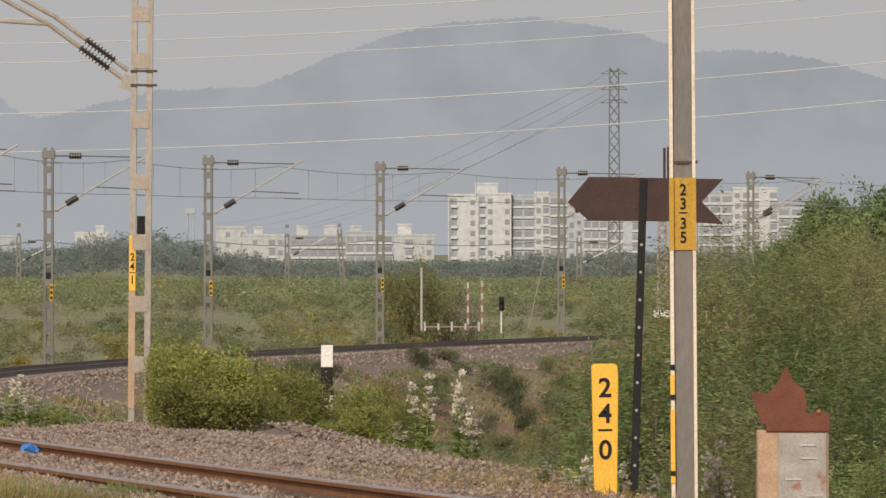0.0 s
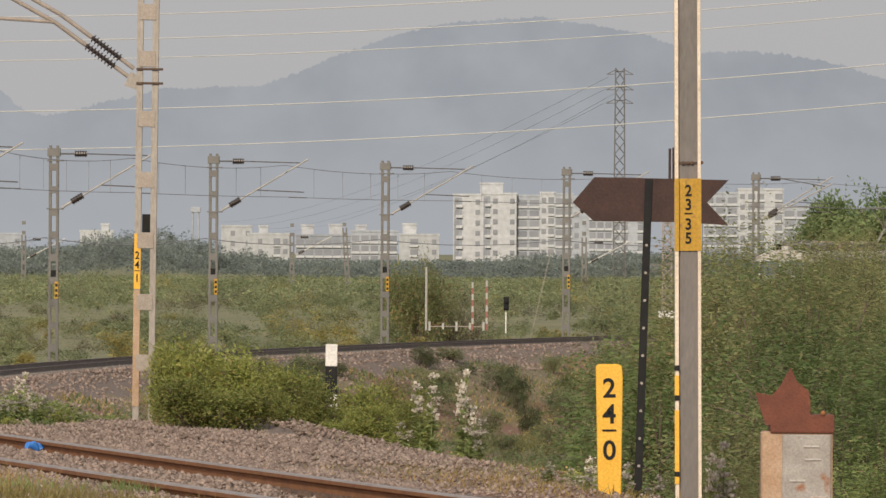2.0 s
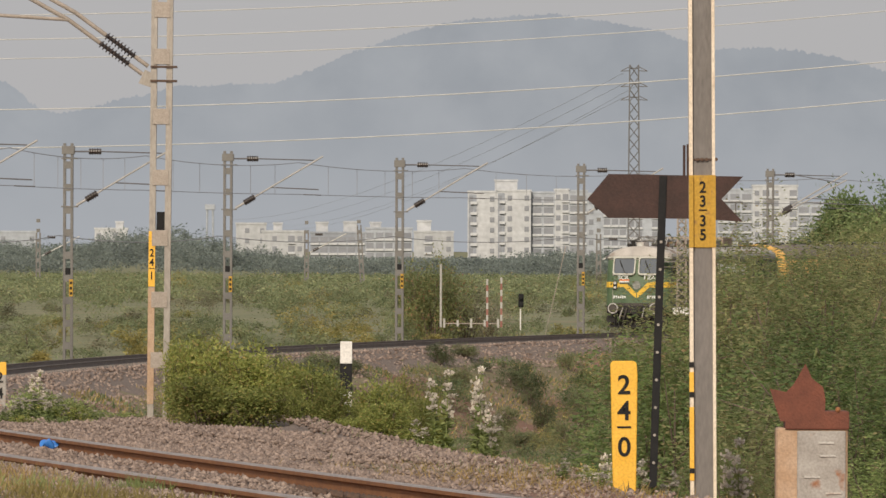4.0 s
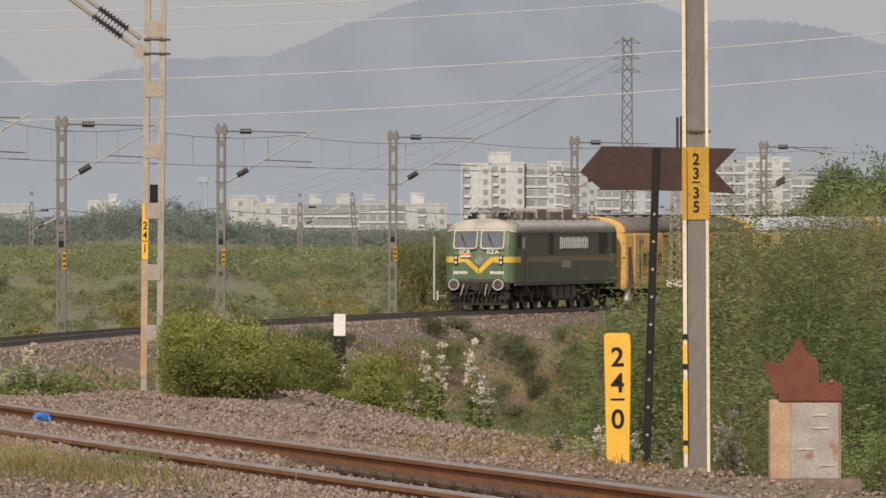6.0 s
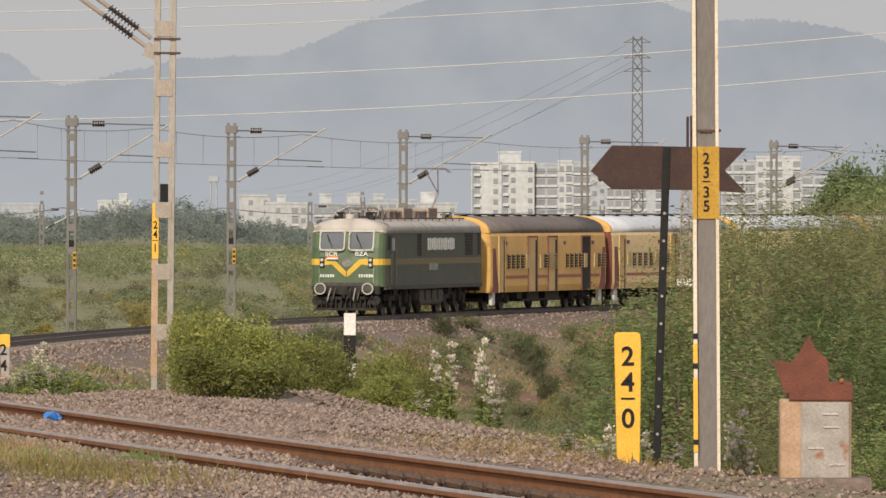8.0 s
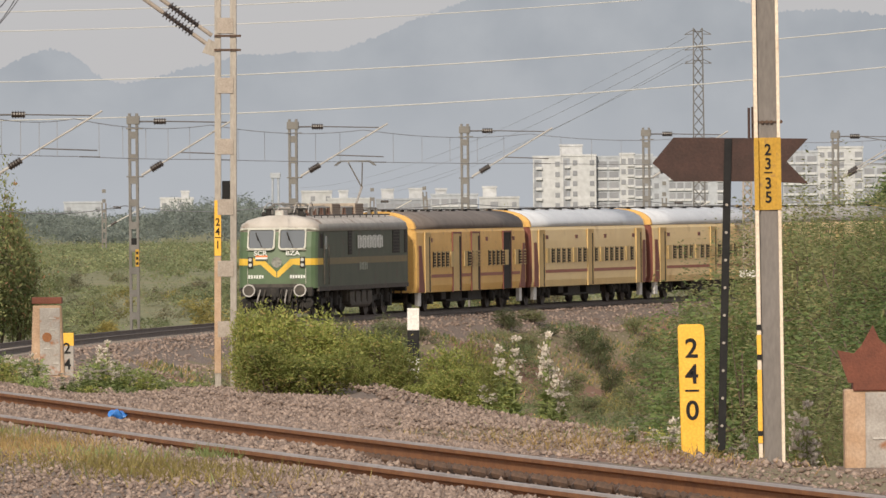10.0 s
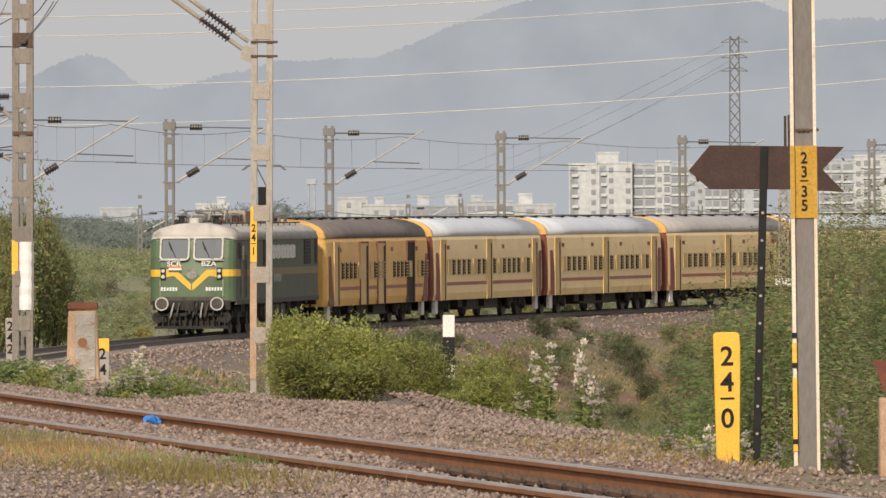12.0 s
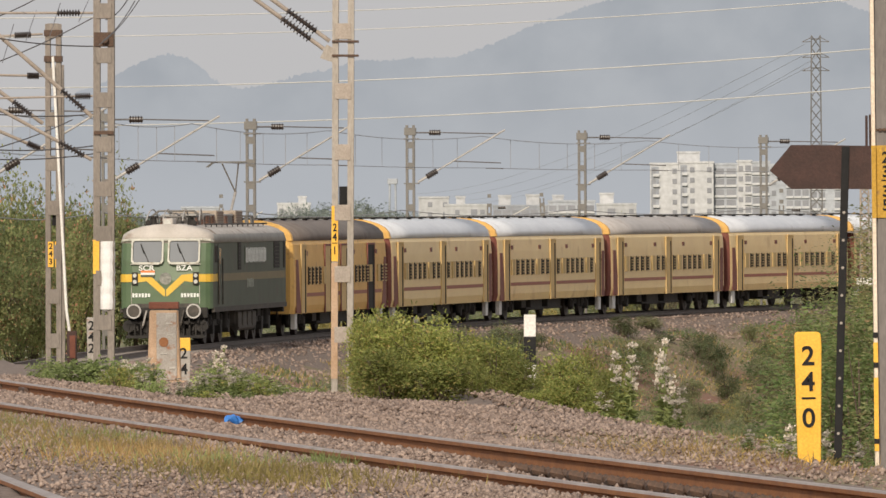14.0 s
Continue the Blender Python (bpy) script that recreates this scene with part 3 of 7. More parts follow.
    path = [(1.535, L - 1.3), (1.52, L - 0.33), (1.45, L - 0.15), (1.31, L - 0.035), (1.05, L + 0.012), (0.98, L + 0.012)]
    for sx in (-1, 1):
        bm = bmesh.new()
        for (xa, ya), (xb, yb) in zip(path, path[1:]):
            v = [bm.verts.new((sx * x * 1.004, y + 0.006, z)) for x, y, z in ((xa, ya, zs[0]), (xb, yb, zs[0]), (xb, yb, zs[1]), (xa, ya, zs[1]))]
            bm.faces.new(v if sx > 0 else v[::-1])
        part("yellow_band", bm, T["chevron"], ob, "yellow stripe round the nose")
    bm = bmesh.new()
    for sx in (-1, 1):
        prism(bm, [(sx * 0.02, 1.58), (sx * 0.02, 1.80), (sx * 0.52, 2.28), (sx * 1.0, 2.33), (sx * 1.0, 2.03), (sx * 0.62, 2.08), (sx * 0.10, 1.62)], L - 0.03, L + 0.012)
    part("chevron", bm, T["chevron"], ob, "bright yellow chevron")
    # nose furniture: emblem, marker lamps, flag plate, number bars
    bm = bmesh.new()
    rod(bm, (0, L + 0.005, 2.16), (0, L + 0.03, 2.16), 0.2, 12)
    for i in range(6):
        a = i * math.pi / 3
        box(bm, (0.12 * math.cos(a), L + 0.035, 2.16 + 0.12 * math.sin(a)), (0.06, 0.02, 0.06))
    part("emblem", bm, T["emblem"], ob, "round white emblem plate")
    for sx in (-1, 1):
        bm = bmesh.new()
        box(bm, (sx * 1.0, L + 0.03, 2.16), (0.19, 0.1, 0.42), 0.02)
        lb = part("marker_lamp", bm, T["under"], ob, "black lamp housing with two lenses")
        for dz in (-0.1, 0.1):
            bm = bmesh.new()
            rod(bm, (sx * 1.0, L + 0.08, 2.16 + dz), (sx * 1.0, L + 0.1, 2.16 + dz), 0.065, 12)
            part("lens", bm, lamp_mat, lb)
        lettering("depot_code", "BZA" if sx < 0 else "SCR", (sx * 0.62, L + 0.022, 2.50), 0.24, T["letters"], ob, rot=(90, 0, 180), depth=0.006, wide=1.2)
        bars_row("number_bars", ob, (sx * 0.8, L + 0.022, 1.62), 6, 0.62, 0.13, T["letters"], (0, 0, 0))
        bm = bmesh.new()
        rod(bm, (sx * 1.12, L + 0.03, 1.35), (sx * 1.12, L + 0.03, 1.95), 0.012, 6)
        part("handrail", bm, T["frame_white"], ob)
        bm = bmesh.new()
        rod(bm, (sx * 0.2, L + 0.08, 2.63), (sx * 1.15, L + 0.02, 2.63), 0.018, 6)
        part("handrail", bm, T["frame_white"], ob)
    for k, (mt, dz) in enumerate(((T["saffron"], 0.07), (T["letters"], 0.0), (T["side_green"], -0.07))):
        bm = bmesh.new()
        box(bm, (0.58, L + 0.02, 2.32 + dz), (0.46, 0.02, 0.07))
        part("flag_stripe", bm, mt, ob)
    # headlight box on the cab roof
    bm = bmesh.new()
    box(bm, (0, L - 1.0, 3.95), (0.34, 0.9, 0.34), 0.05)
    hl = part("headlight_box", bm, T["loco_roof"], ob, "headlight housing on the cab roof")
    bm = bmesh.new()
    rod(bm, (0, L - 0.56, 3.96), (0, L - 0.5, 3.96), 0.12, 16)
    part("lens", bm, lamp_mat, hl)
    for sx in (-1, 1):
        bm = bmesh.new()
        rod(bm, (sx * 0.75, L - 1.3, 3.98), (sx * 0.75, L - 1.9, 3.98), 0.09, 12, 0.04)
        rod(bm, (sx * 0.75, L - 1.8, 3.8), (sx * 0.75, L - 1.8, 3.98), 0.03, 6)
        part("horn", bm, T["under"], ob)
    # roof equipment
    for i, y in enumerate((6.3, 4.9, 3.5, 2.2, 0.6, -1.0, -2.8, -4.2)):
        for sx in (-0.55, 0.55):
            bm = bmesh.new()
            for j in range(4):
                rod(bm, (sx, y, 3.86 + j * 0.08), (sx, y, 3.91 + j * 0.08), 0.10 - 0.01 * j, 10)
            rod(bm, (sx, y, 3.8), (sx, y, 4.2), 0.045, 8)
            part("insulator", bm, T["porcelain"], ob)
    bm = bmesh.new()
    for sx in (-0.55, 0.55):
        rod(bm, (sx, 6.4, 4.22), (sx, -4.4, 4.22), 0.03, 6)
    for y in (6.3, 4.9, 3.5, 0.6, -2.8):
        rod(bm, (-0.55, y, 4.22), (0.55, y, 4.22), 0.03, 6)
    part("bus_bar", bm, M["far_tube"], ob)
    for y, w, l, h in ((2.9, 0.9, 1.5, 0.38), (-1.9, 1.1, 1.6, 0.34), (5.5, 0.6, 0.7, 0.3)):
        bm = bmesh.new()
        box(bm, (0, y, 3.9 + h / 2), (w, l, h), 0.03)
        for j in range(5):
            box(bm, (w / 2 + 0.02, y - l / 2 + (j + 0.5) * l / 5, 3.9 + h / 2), (0.04, l / 8, h * 0.8))
        part("roof_box", bm, M["far_steel"], ob, "dusty grey roof equipment box")
    bm = bmesh.new()
    for sx in (-1.0, 1.0):
        rod(bm, (sx, L - 2.2, 3.92), (sx, -L + 1.5, 3.92), 0.025, 6)
        for j in range(12):
            y = L - 2.4 - j * 1.3
            rod(bm, (sx, y, 3.7), (sx, y, 3.92), 0.02, 6)
    part("roof_rail", bm, T["gear"], ob)
    # two slatted beige cabinets, bent conductors over the cab, a bell-mouthed pair of valves
    for y in (1.1, -3.6):
        bm = bmesh.new()
        box(bm, (0.1, y, 4.12), (1.5, 1.7, 0.5), 0.04)
        rc = part("roof_cabinet", bm, T["tank_beige"], ob, "dusty beige slatted roof cabinet")
        for j in range(5):
            bm = bmesh.new()
            box(bm, (0.1, y, 3.95 + j * 0.085), (1.56, 1.6, 0.03))
            part("slat", bm, T["copper"], rc)
    for sx in (-0.85, -0.3, 0.35, 0.9):
        bm = bmesh.new()
        pts = [Vector((sx * (1 - 0.25 * u), L - 1.9 - 2.6 * u, 3.86 + 0.55 * math.sin(math.pi * min(1.0, u * 1.25 + 0.05)) ** 0.6 if u < 0.76 else 4.18)) for u in [k / 10 for k in range(11)]]
        sweep(bm, pts, [(0.024 * math.cos(i * math.pi / 3), 0.024 * math.sin(i * math.pi / 3)) for i in range(6)], up=Vector((1, 0, 0)))
        part("conductor", bm, M["far_tube"], ob, "bent pale conductor")
    for sx in (-1, 1):
        bm = bmesh.new()
        rod(bm, (sx * 0.62, L - 1.6, 3.8), (sx * 0.62, L - 1.6, 4.14), 0.13, 12, 0.1)
        rod(bm, (sx * 0.62, L - 1.6, 4.14), (sx * 0.62, L - 1.6, 4.2), 0.17, 12)
        part("valve_cover", bm, T["under"], ob)

    def pantograph(y, up):
        bm = bmesh.new()
        for sx in (-0.6, 0.6):
            for yy in (y - 0.7, y + 0.7):
                rod(bm, (sx, yy, 3.85), (sx, yy, 4.15), 0.07, 8)
            rod(bm, (sx, y - 0.8, 4.17), (sx, y + 0.8, 4.17), 0.03, 6)
        for yy in (y - 0.8, y + 0.8):
            rod(bm, (-0.6, yy, 4.17), (0.6, yy, 4.17), 0.03, 6)
        base = part("pantograph", bm, M["far_steel"], ob, "raised pantograph" if up > 0.5 else "folded pantograph")
        hip, knee, head = Vector((0, y + 0.5, 4.2)), Vector((0, y - 0.95, 4.2 + 0.62 * up)), Vector((0, y + 0.35, 4.2 + 1.38 * up))
        bm = bmesh.new()
        rod(bm, hip, knee, 0.05, 8)
        for sx in (-0.28, 0.28):
            rod(bm, knee, head + Vector((sx, 0, 0)), 0.026, 6)
        part("arm", bm, T["hose"], base)
        bm = bmesh.new()
        for dy in (-0.18, 0.18):
            rod(bm, head + Vector((-0.58, dy, 0.05)), head + Vector((0.58, dy, 0.05)), 0.03, 6)
            for sx in (-1, 1):
                rod(bm, head + Vector((sx * 0.58, dy, 0.05)), head + Vector((sx * 0.8, dy, -0.12)), 0.022, 6)
        part("collector_head", bm, M["far_steel"], base)

    pantograph(-6.6, 1.28)
    pantograph(7.0 - 0.4, 0.08)
    # doors, windows and grilles on both sides
    for sx in (-1, 1):
        bm = bmesh.new()
        box(bm, (sx * 1.53, L - 1.75, 2.3), (0.03, 0.68, 1.95), 0.01)
        d = part("cab_door", bm, T["side_green"], ob, "dark green cab door with handrails")
        bm = bmesh.new()
        box(bm, (sx * 1.55, L - 1.75, 2.88), (0.02, 0.44, 0.5))
        part("door_window", bm, T["glass"], d)
        for dy in (-0.46, 0.46):
            bm = bmesh.new()
            rod(bm, (sx * 1.58, L - 1.75 + dy, 1.3), (sx * 1.58, L - 1.75 + dy, 2.8), 0.025, 6)
            part("handrail", bm, T["gear"], d)
        bm = bmesh.new()
        box(bm, (sx * 1.53, L - 1.02, 2.95), (0.03, 0.5, 0.55), 0.01)
        part("side_window", bm, T["dark"], ob)
        for y, w in ((2.9, 0.8), (-6.6, 1.5), (-8.6, 0.5)):
            bm = bmesh.new()
            box(bm, (sx * 1.528, y, 2.88), (0.03, w, 0.95), 0.01)
            g = part("grille", bm, T["under"], ob, "black louvred grille")
            bm = bmesh.new()
            for j in range(7):
                box(bm, (sx * 1.55, y, 2.5 + j * 0.125), (0.03, w * 0.92, 0.03))
            part("slat", bm, T["gear"], g)
        bm = bmesh.new()
        box(bm, (sx * 1.528, -1.2, 2.88), (0.02, 5.6, 0.62), 0.008)
        part("name_panel", bm, T["side_green"], ob, "panel behind white lettering")
        bars_row("lettering", ob, (sx * 1.545, -1.2, 2.88), 15, 5.2, 0.5, T["letters"], (0, 0, 90), 0.4, "white lettering drawn as bars")
        bars_row("side_number", ob, (sx * 1.535, 0.2, 1.95), 5, 1.7, 0.3, T["dim_letters"], (0, 0, 90), 0.35)
        bm = bmesh.new()
        box(bm, (sx * 1.5, 0, 1.14), (0.1, 2 * L - 0.8, 0.16))
        part("sole_bar", bm, T["gear"], ob)
    # headstock, coupler, rail guard
    for face in (1, -1):
        y = face * (L - 0.02)
        bm = bmesh.new()
        box(bm, (0, y, 1.05), (2.75, 0.3, 0.34), 0.02)
        box(bm, (0, y + face * 0.25, 1.02), (0.36, 0.5, 0.36), 0.05)
        rod(bm, (0, y + face * 0.4, 1.2), (0, y + face * 0.5, 0.75), 0.06, 8)
        for k in range(5):
            xx = -1.15 + 0.3 * k
            rod(bm, (xx, y + face * 0.2, 1.15), (xx + 0.05, y + face * 0.32, 0.72), 0.035, 6)
        part("headstock", bm, T["under"], ob)
        for sx in (-0.98, 0.98):
            buffer(ob, sx, y + face * 0.05, face)
    bm = bmesh.new()
    for i in range(13):
        x = -1.2 + 0.2 * i
        box(bm, (x, L + 0.12, 0.5), (0.05, 0.06, 0.5))
    box(bm, (0, L + 0.12, 0.27), (2.6, 0.09, 0.09))
    box(bm, (0, L + 0.12, 0.73), (2.6, 0.09, 0.09))
    part("rail_guard", bm, T["under"], ob, "barred cattle guard")
    bm = bmesh.new()
    box(bm, (0, L - 0.25, 0.62), (2.5, 0.2, 0.62), 0.02)
    part("front_gear", bm, T["under"], ob, "black beam below the headstock")
    for k in range(6):
        bm = bmesh.new()
        rod(bm, (-1.0 + 0.4 * k, L - 0.1, 0.9), (-0.9 + 0.36 * k, L + 0.1, 0.45), 0.045, 6)
        part("pipe", bm, T["under"], ob)
    for sx in (-1.2, 1.2):
        bm = bmesh.new()
        rod(bm, (sx, L - 0.1, 0.62), (sx, L + 0.12, 0.62), 0.2, 14)
        part("air_tank", bm, T["under"], ob)
    for k, (xa, xb) in enumerate(((-0.62, -0.5), (-0.42, -0.36), (0.4, 0.52), (0.6, 0.74), (-0.2, -0.05))):
        bm = bmesh.new()
        pts = [Vector((xa + (xb - xa) * u, L + 0.2 + 0.22 * math.sin(math.pi * u), 1.12 - 0.55 * u - 0.12 * math.sin(math.pi * u))) for u in [i / 6 for i in range(7)]]
        sweep(bm, pts, [(0.032 * math.cos(i * math.pi / 3), 0.032 * math.sin(i * math.pi / 3)) for i in range(6)], up=Vector((1, 0, 0)))
        part("brake_hose", bm, T["hose"] if k % 2 else T["gear"], ob, "hanging brake hose")
    bm = bmesh.new()
    box(bm, (0, L + 0.004, 1.27), (2.15, 0.02, 0.16))
    part("grime_strip", bm, T["gear"], ob, "sooty lower edge of the nose")
    # bogies
    for yb in (5.15, -5.15):
        bm = bmesh.new()
        for sx in (-1.02, 1.02):
            box(bm, (sx, yb, 0.72), (0.2, 4.9, 0.26), 0.02)
            for dy in (-1.95, -0.1, 1.75):
                box(bm, (sx * 1.08, yb + dy, 0.55), (0.22, 0.42, 0.44), 0.03)
                for s2 in (-0.38, 0.38):
                    rod(bm, (sx * 1.06, yb + dy + s2, 0.62), (sx * 1.06, yb + dy + s2, 0.98), 0.11, 10)
            box(bm, (sx * 1.1, yb + 0.8, 0.95), (0.2, 0.8, 0.3), 0.03)
            rod(bm, (sx * 1.12, yb - 1.0, 0.5), (sx * 1.12, yb - 1.0, 1.05), 0.16, 12)
        box(bm, (0, yb, 0.8), (1.9, 3.8, 0.4))
        b = part("bogie", bm, T["under"], ob, "black six-wheel bogie")
        for dy in (-1.95, -0.1, 1.75):
            WHEELS.append((wheelset(b, (0, yb + dy, 0.546), 0.546), (0, yb + dy, 0.546), 0.546))
    bm = bmesh.new()
    box(bm, (0, 0, 0.85), (2.6, 4.6, 0.55), 0.05)
    for sx in (-1.25, 1.25):
        for j in range(4):
            box(bm, (sx, -1.8 + j * 1.2, 0.75), (0.3, 0.9, 0.5), 0.03)
        rod(bm, (sx, -2.0, 0.5), (sx, 2.0, 0.5), 0.14, 10)
    part("equipment_box", bm, T["gear"], ob)
    return ob


def coach_ring(y, hw, z0=0.78):
    out = [(-hw + 0.06, z0), (-hw, 1.05), (-hw, 1.9), (-hw + 0.01, 2.7), (-hw + 0.04, 3.16), (-hw + 0.10, 3.30)]
    for i in range(1, 12):
        a = math.pi * i / 12
        out.append((-(hw - 0.10) * math.cos(a), 3.30 + 0.72 * math.sin(a) ** 0.85))
    out += [(-x, z) for x, z in out[5::-1]]
    return [(x, y, z) for x, z in out]


def window(parent, x, y, z, w, h, shut=False):
    """A barred coach window."""
    o = new("window", WINDOW_MESH[shut])
    o.parent = parent
    o.matrix_basis = Matrix.Translation((x, y, z)) @ Matrix.Diagonal((1 if x > 0 else -1, w, h, 1))
    return o


def window_mesh(shut):
    """A dark opening behind cross bars, one strip bent in and out."""
    out, z = [(0.0, -0.5)], -0.5
    for j in range(6):
        a, b = -0.5 + j * 0.18, -0.5 + j * 0.18 + 0.06
        out += [(0.045, a), (0.045, b), (0.042 if shut else 0.008, b), (0.042 if shut else 0.008, a + 0.18)] if j < 5 else [(0.045, 0.42), (0.045, 0.5)]
    out += [(0.0, 0.5)]
    bm = bmesh.new()
    prism(bm, out, -0.5, 0.5)
    me = bpy.data.meshes.new("window")
    bm.to_mesh(me)
    bm.free()
    me.materials.append(T["dark"])
    me.materials.append(T["bars"])
    for f in me.polygons:
        f.material_index = 1 if f.center.x > 0.03 else 0
    return me


WINDOW_MESH = {False: window_mesh(False), True: window_mesh(True)}


def build_coach(kind, roof_mat, label, yellow):
    """kind: 'van' for the parcel and guard's van, 'seats' for a seating coach."""
    ob = thing("coach", (0, 0, 0), label, "coach", "coaches of the train")
    L, hw = 10.65, 1.62
    bm = bmesh.new()
    low = lambda r: [p for p in r if p[2] <= 3.305]
    loft(bm, [low(coach_ring(y, w)) for y, w in ((L, hw - 0.14), (L - 0.12, hw - 0.03), (L - 0.3, hw), (-L + 0.3, hw), (-L + 0.12, hw - 0.03), (-L, hw - 0.14))])
    body = part("body", bm, yellow, ob)
    body.data.materials.append(T["maroon"])
    for f in body.data.polygons:
        if abs(f.normal.y) > 0.25:
            f.material_index = 1 if not (kind == "van" and f.center.y > 0) else 0
    bm = bmesh.new()
    top = lambda r: [(x * 1.012, y, z + 0.01) for x, y, z in r if z >= 3.29]
    loft(bm, [top(coach_ring(y, w)) for y, w in ((L - 0.25, hw), (L * 0.5, hw), (0, hw), (-L * 0.5, hw), (-L + 0.25, hw))])
    roof = part("roof", bm, roof_mat, ob)
    for f in roof.data.polygons:
        f.use_smooth = abs(f.normal.y) < 0.5
    # painted roof ends
    for sy in (-1, 1):
        bm = bmesh.new()
        loft(bm, [[(x * k, y, 3.3 + (z - 3.3) * k) for x, y, z in top(coach_ring(yy, hw))] for yy, k in ((sy * (L - 0.24), 1.012), (sy * (L - 0.06), 1.0), (sy * (L + 0.02), 0.9))])
        part("roof_end", bm, T["coach_deep"], ob, "yellow-painted end of the roof")
        # maroon corner columns
        for sx in (-1, 1):
            bm = bmesh.new()
            prism(bm, [(sy * (L - 0.4), 0.8), (sy * (L - 1.5), 0.8), (sy * (L - 1.15), 1.6), (sy * (L - 0.85), 2.65), (sy * (L - 0.4), 2.65)], sx * (hw - 0.02), sx * (hw + 0.012), axis="x")
            part("end_panel", bm, T["maroon"], ob)
        bm = bmesh.new()
        box(bm, (0, sy * (L + 0.12), 1.95), (1.05, 0.36, 2.1), 0.05)
        part("gangway", bm, T["under"], ob, "black folding gangway")
        for sx in (-0.98, 0.98):
            bm = bmesh.new()
            rod(bm, (sx, sy * L, 1.105), (sx, sy * (L + 0.42), 1.105), 0.13, 10)
            rod(bm, (sx, sy * (L + 0.4), 1.105), (sx, sy * (L + 0.46), 1.105), 0.22, 14)
            part("buffer", bm, T["gear"], ob)
    # stripe below the windows
    bm = bmesh.new()
    for sx in (-1, 1):
        box(bm, (sx * (hw + 0.004), 0, 1.42), (0.012, 2 * L - 2.9, 0.13))
    part("stripe", bm, T["stripe"], ob)
    # doors and windows on both sides
    doors = [8.7, 3.2, -0.4, -6.6] if kind == "van" else [8.95, 0.15, -8.95]
    for sx in (-1, 1):
        for k, y in enumerate(doors):
            wide = kind == "van" and k in (1, 2, 3)
            w = 1.5 if wide else 0.92
            bm = bmesh.new()
            box(bm, (sx * (hw + 0.002), y, 1.95), (0.03, w, 2.32), 0.006)
            d = part("door", bm, T["door"] if k != len(doors) - 1 or kind != "van" else T["dark"], ob, "brownish sliding door" if wide else "brownish coach door")
            bm = bmesh.new()
            for dy in (-w / 2 - 0.04, w / 2 + 0.04):
                box(bm, (sx * (hw + 0.012), y + dy, 1.95), (0.05, 0.07, 2.36))
            box(bm, (sx * (hw + 0.012), y, 3.14), (0.06, w + 0.14, 0.07))
            part("door_frame", bm, T["maroon"] if wide else T["door"], d)
            bm = bmesh.new()
            box(bm, (sx * (hw + 0.02), y - w * 0.38, 1.9), (0.03, w * 0.15, 2.2))
            part("door_gap", bm, T["dark"], d)
        if kind == "van":
            groups = [(7.4, 5), (1.6, 4), (-3.2, 5), (-8.4, 3)]
        else:
            groups = [(7.85, 8), (-0.95, 8)]
        for y0, n in groups:
            for i in range(n):
                y = y0 - i * (0.82 if kind == "van" else 0.96)
                window(ob, sx * (hw + 0.003), y, 2.08, 0.56, 0.62, (i * 7 + n + int(y0)) % 5 == 0)
        for j in range(4):
            bm = bmesh.new()
            box(bm, (sx * (hw - 0.015), -8 + 5.3 * j, 2.86), (0.03, 0.4, 0.16))
            part("plate", bm, T["maroon"], ob)
    # roof vents in two rows, and a walkway rib
    bm = bmesh.new()
    rod(bm, (0, 0, 3.96), (0, 0, 4.06), 0.09, 8)
    box(bm, (0, 0.3, 4.075), (0.3, 0.95, 0.05), 0.01)
    vent = part("roof_vent", bm, T["under"], ob, "low black roof vent")
    for j in range(9):
        for k, sx in enumerate((-0.32, 0.32)):
            m = pose(sx, -L + 1.3 + j * 2.4 + 0.5 * k, 0)
            if j + k == 0:
                vent.matrix_basis = m
            else:
                twin(vent, ob, m)
    # underframe
    bm = bmesh.new()
    box(bm, (0, 0, 0.92), (2.7, 2 * L - 0.5, 0.3))
    for y, w, h in ((1.6, 2.2, 0.5), (-1.9, 2.6, 0.45), (4.0, 0.9, 0.35)):
        box(bm, (0, y, 0.72 - h / 4), (2.5, w, h), 0.04)
    for sx in (-1.2, 1.2):
        rod(bm, (sx, -3.5, 0.42), (sx, 3.5, 0.42), 0.05, 6)
    part("underframe", bm, T["under"], ob)
    for y in (L - 0.9, -L + 0.9):
        for sx in (-1.45, 1.45):
            bm = bmesh.new()
            box(bm, (sx, y, 0.55), (0.16, 0.5, 0.62), 0.03)
            part("foot_step", bm, T["tank"], ob, "pale steel foot step")
    for yb in (7.39, -7.39):
        bm = bmesh.new()
        for sx in (-1.05, 1.05):
            box(bm, (sx, yb, 0.62), (0.18, 3.3, 0.2), 0.02)
            for dy in (-1.448, 1.448):
                box(bm, (sx * 1.05, yb + dy, 0.46), (0.2, 0.3, 0.34), 0.03)
                for s2 in (-0.28, 0.28):
                    rod(bm, (sx * 1.04, yb + dy + s2, 0.4), (sx * 1.04, yb + dy + s2, 0.75), 0.1, 8)
            rod(bm, (sx * 1.06, yb - 0.3, 0.4), (sx * 1.06, yb - 0.3, 0.8), 0.13, 8)
            rod(bm, (sx * 1.06, yb + 0.3, 0.4), (sx * 1.06, yb + 0.3, 0.8), 0.13, 8)
        box(bm, (0, yb, 0.65), (1.9, 1.0, 0.3))
        b = part("bogie", bm, T["under"], ob)
        for dy in (-1.448, 1.448):
            wheelset(b, (0, yb + dy, 0.4575), 0.4575)
    return ob


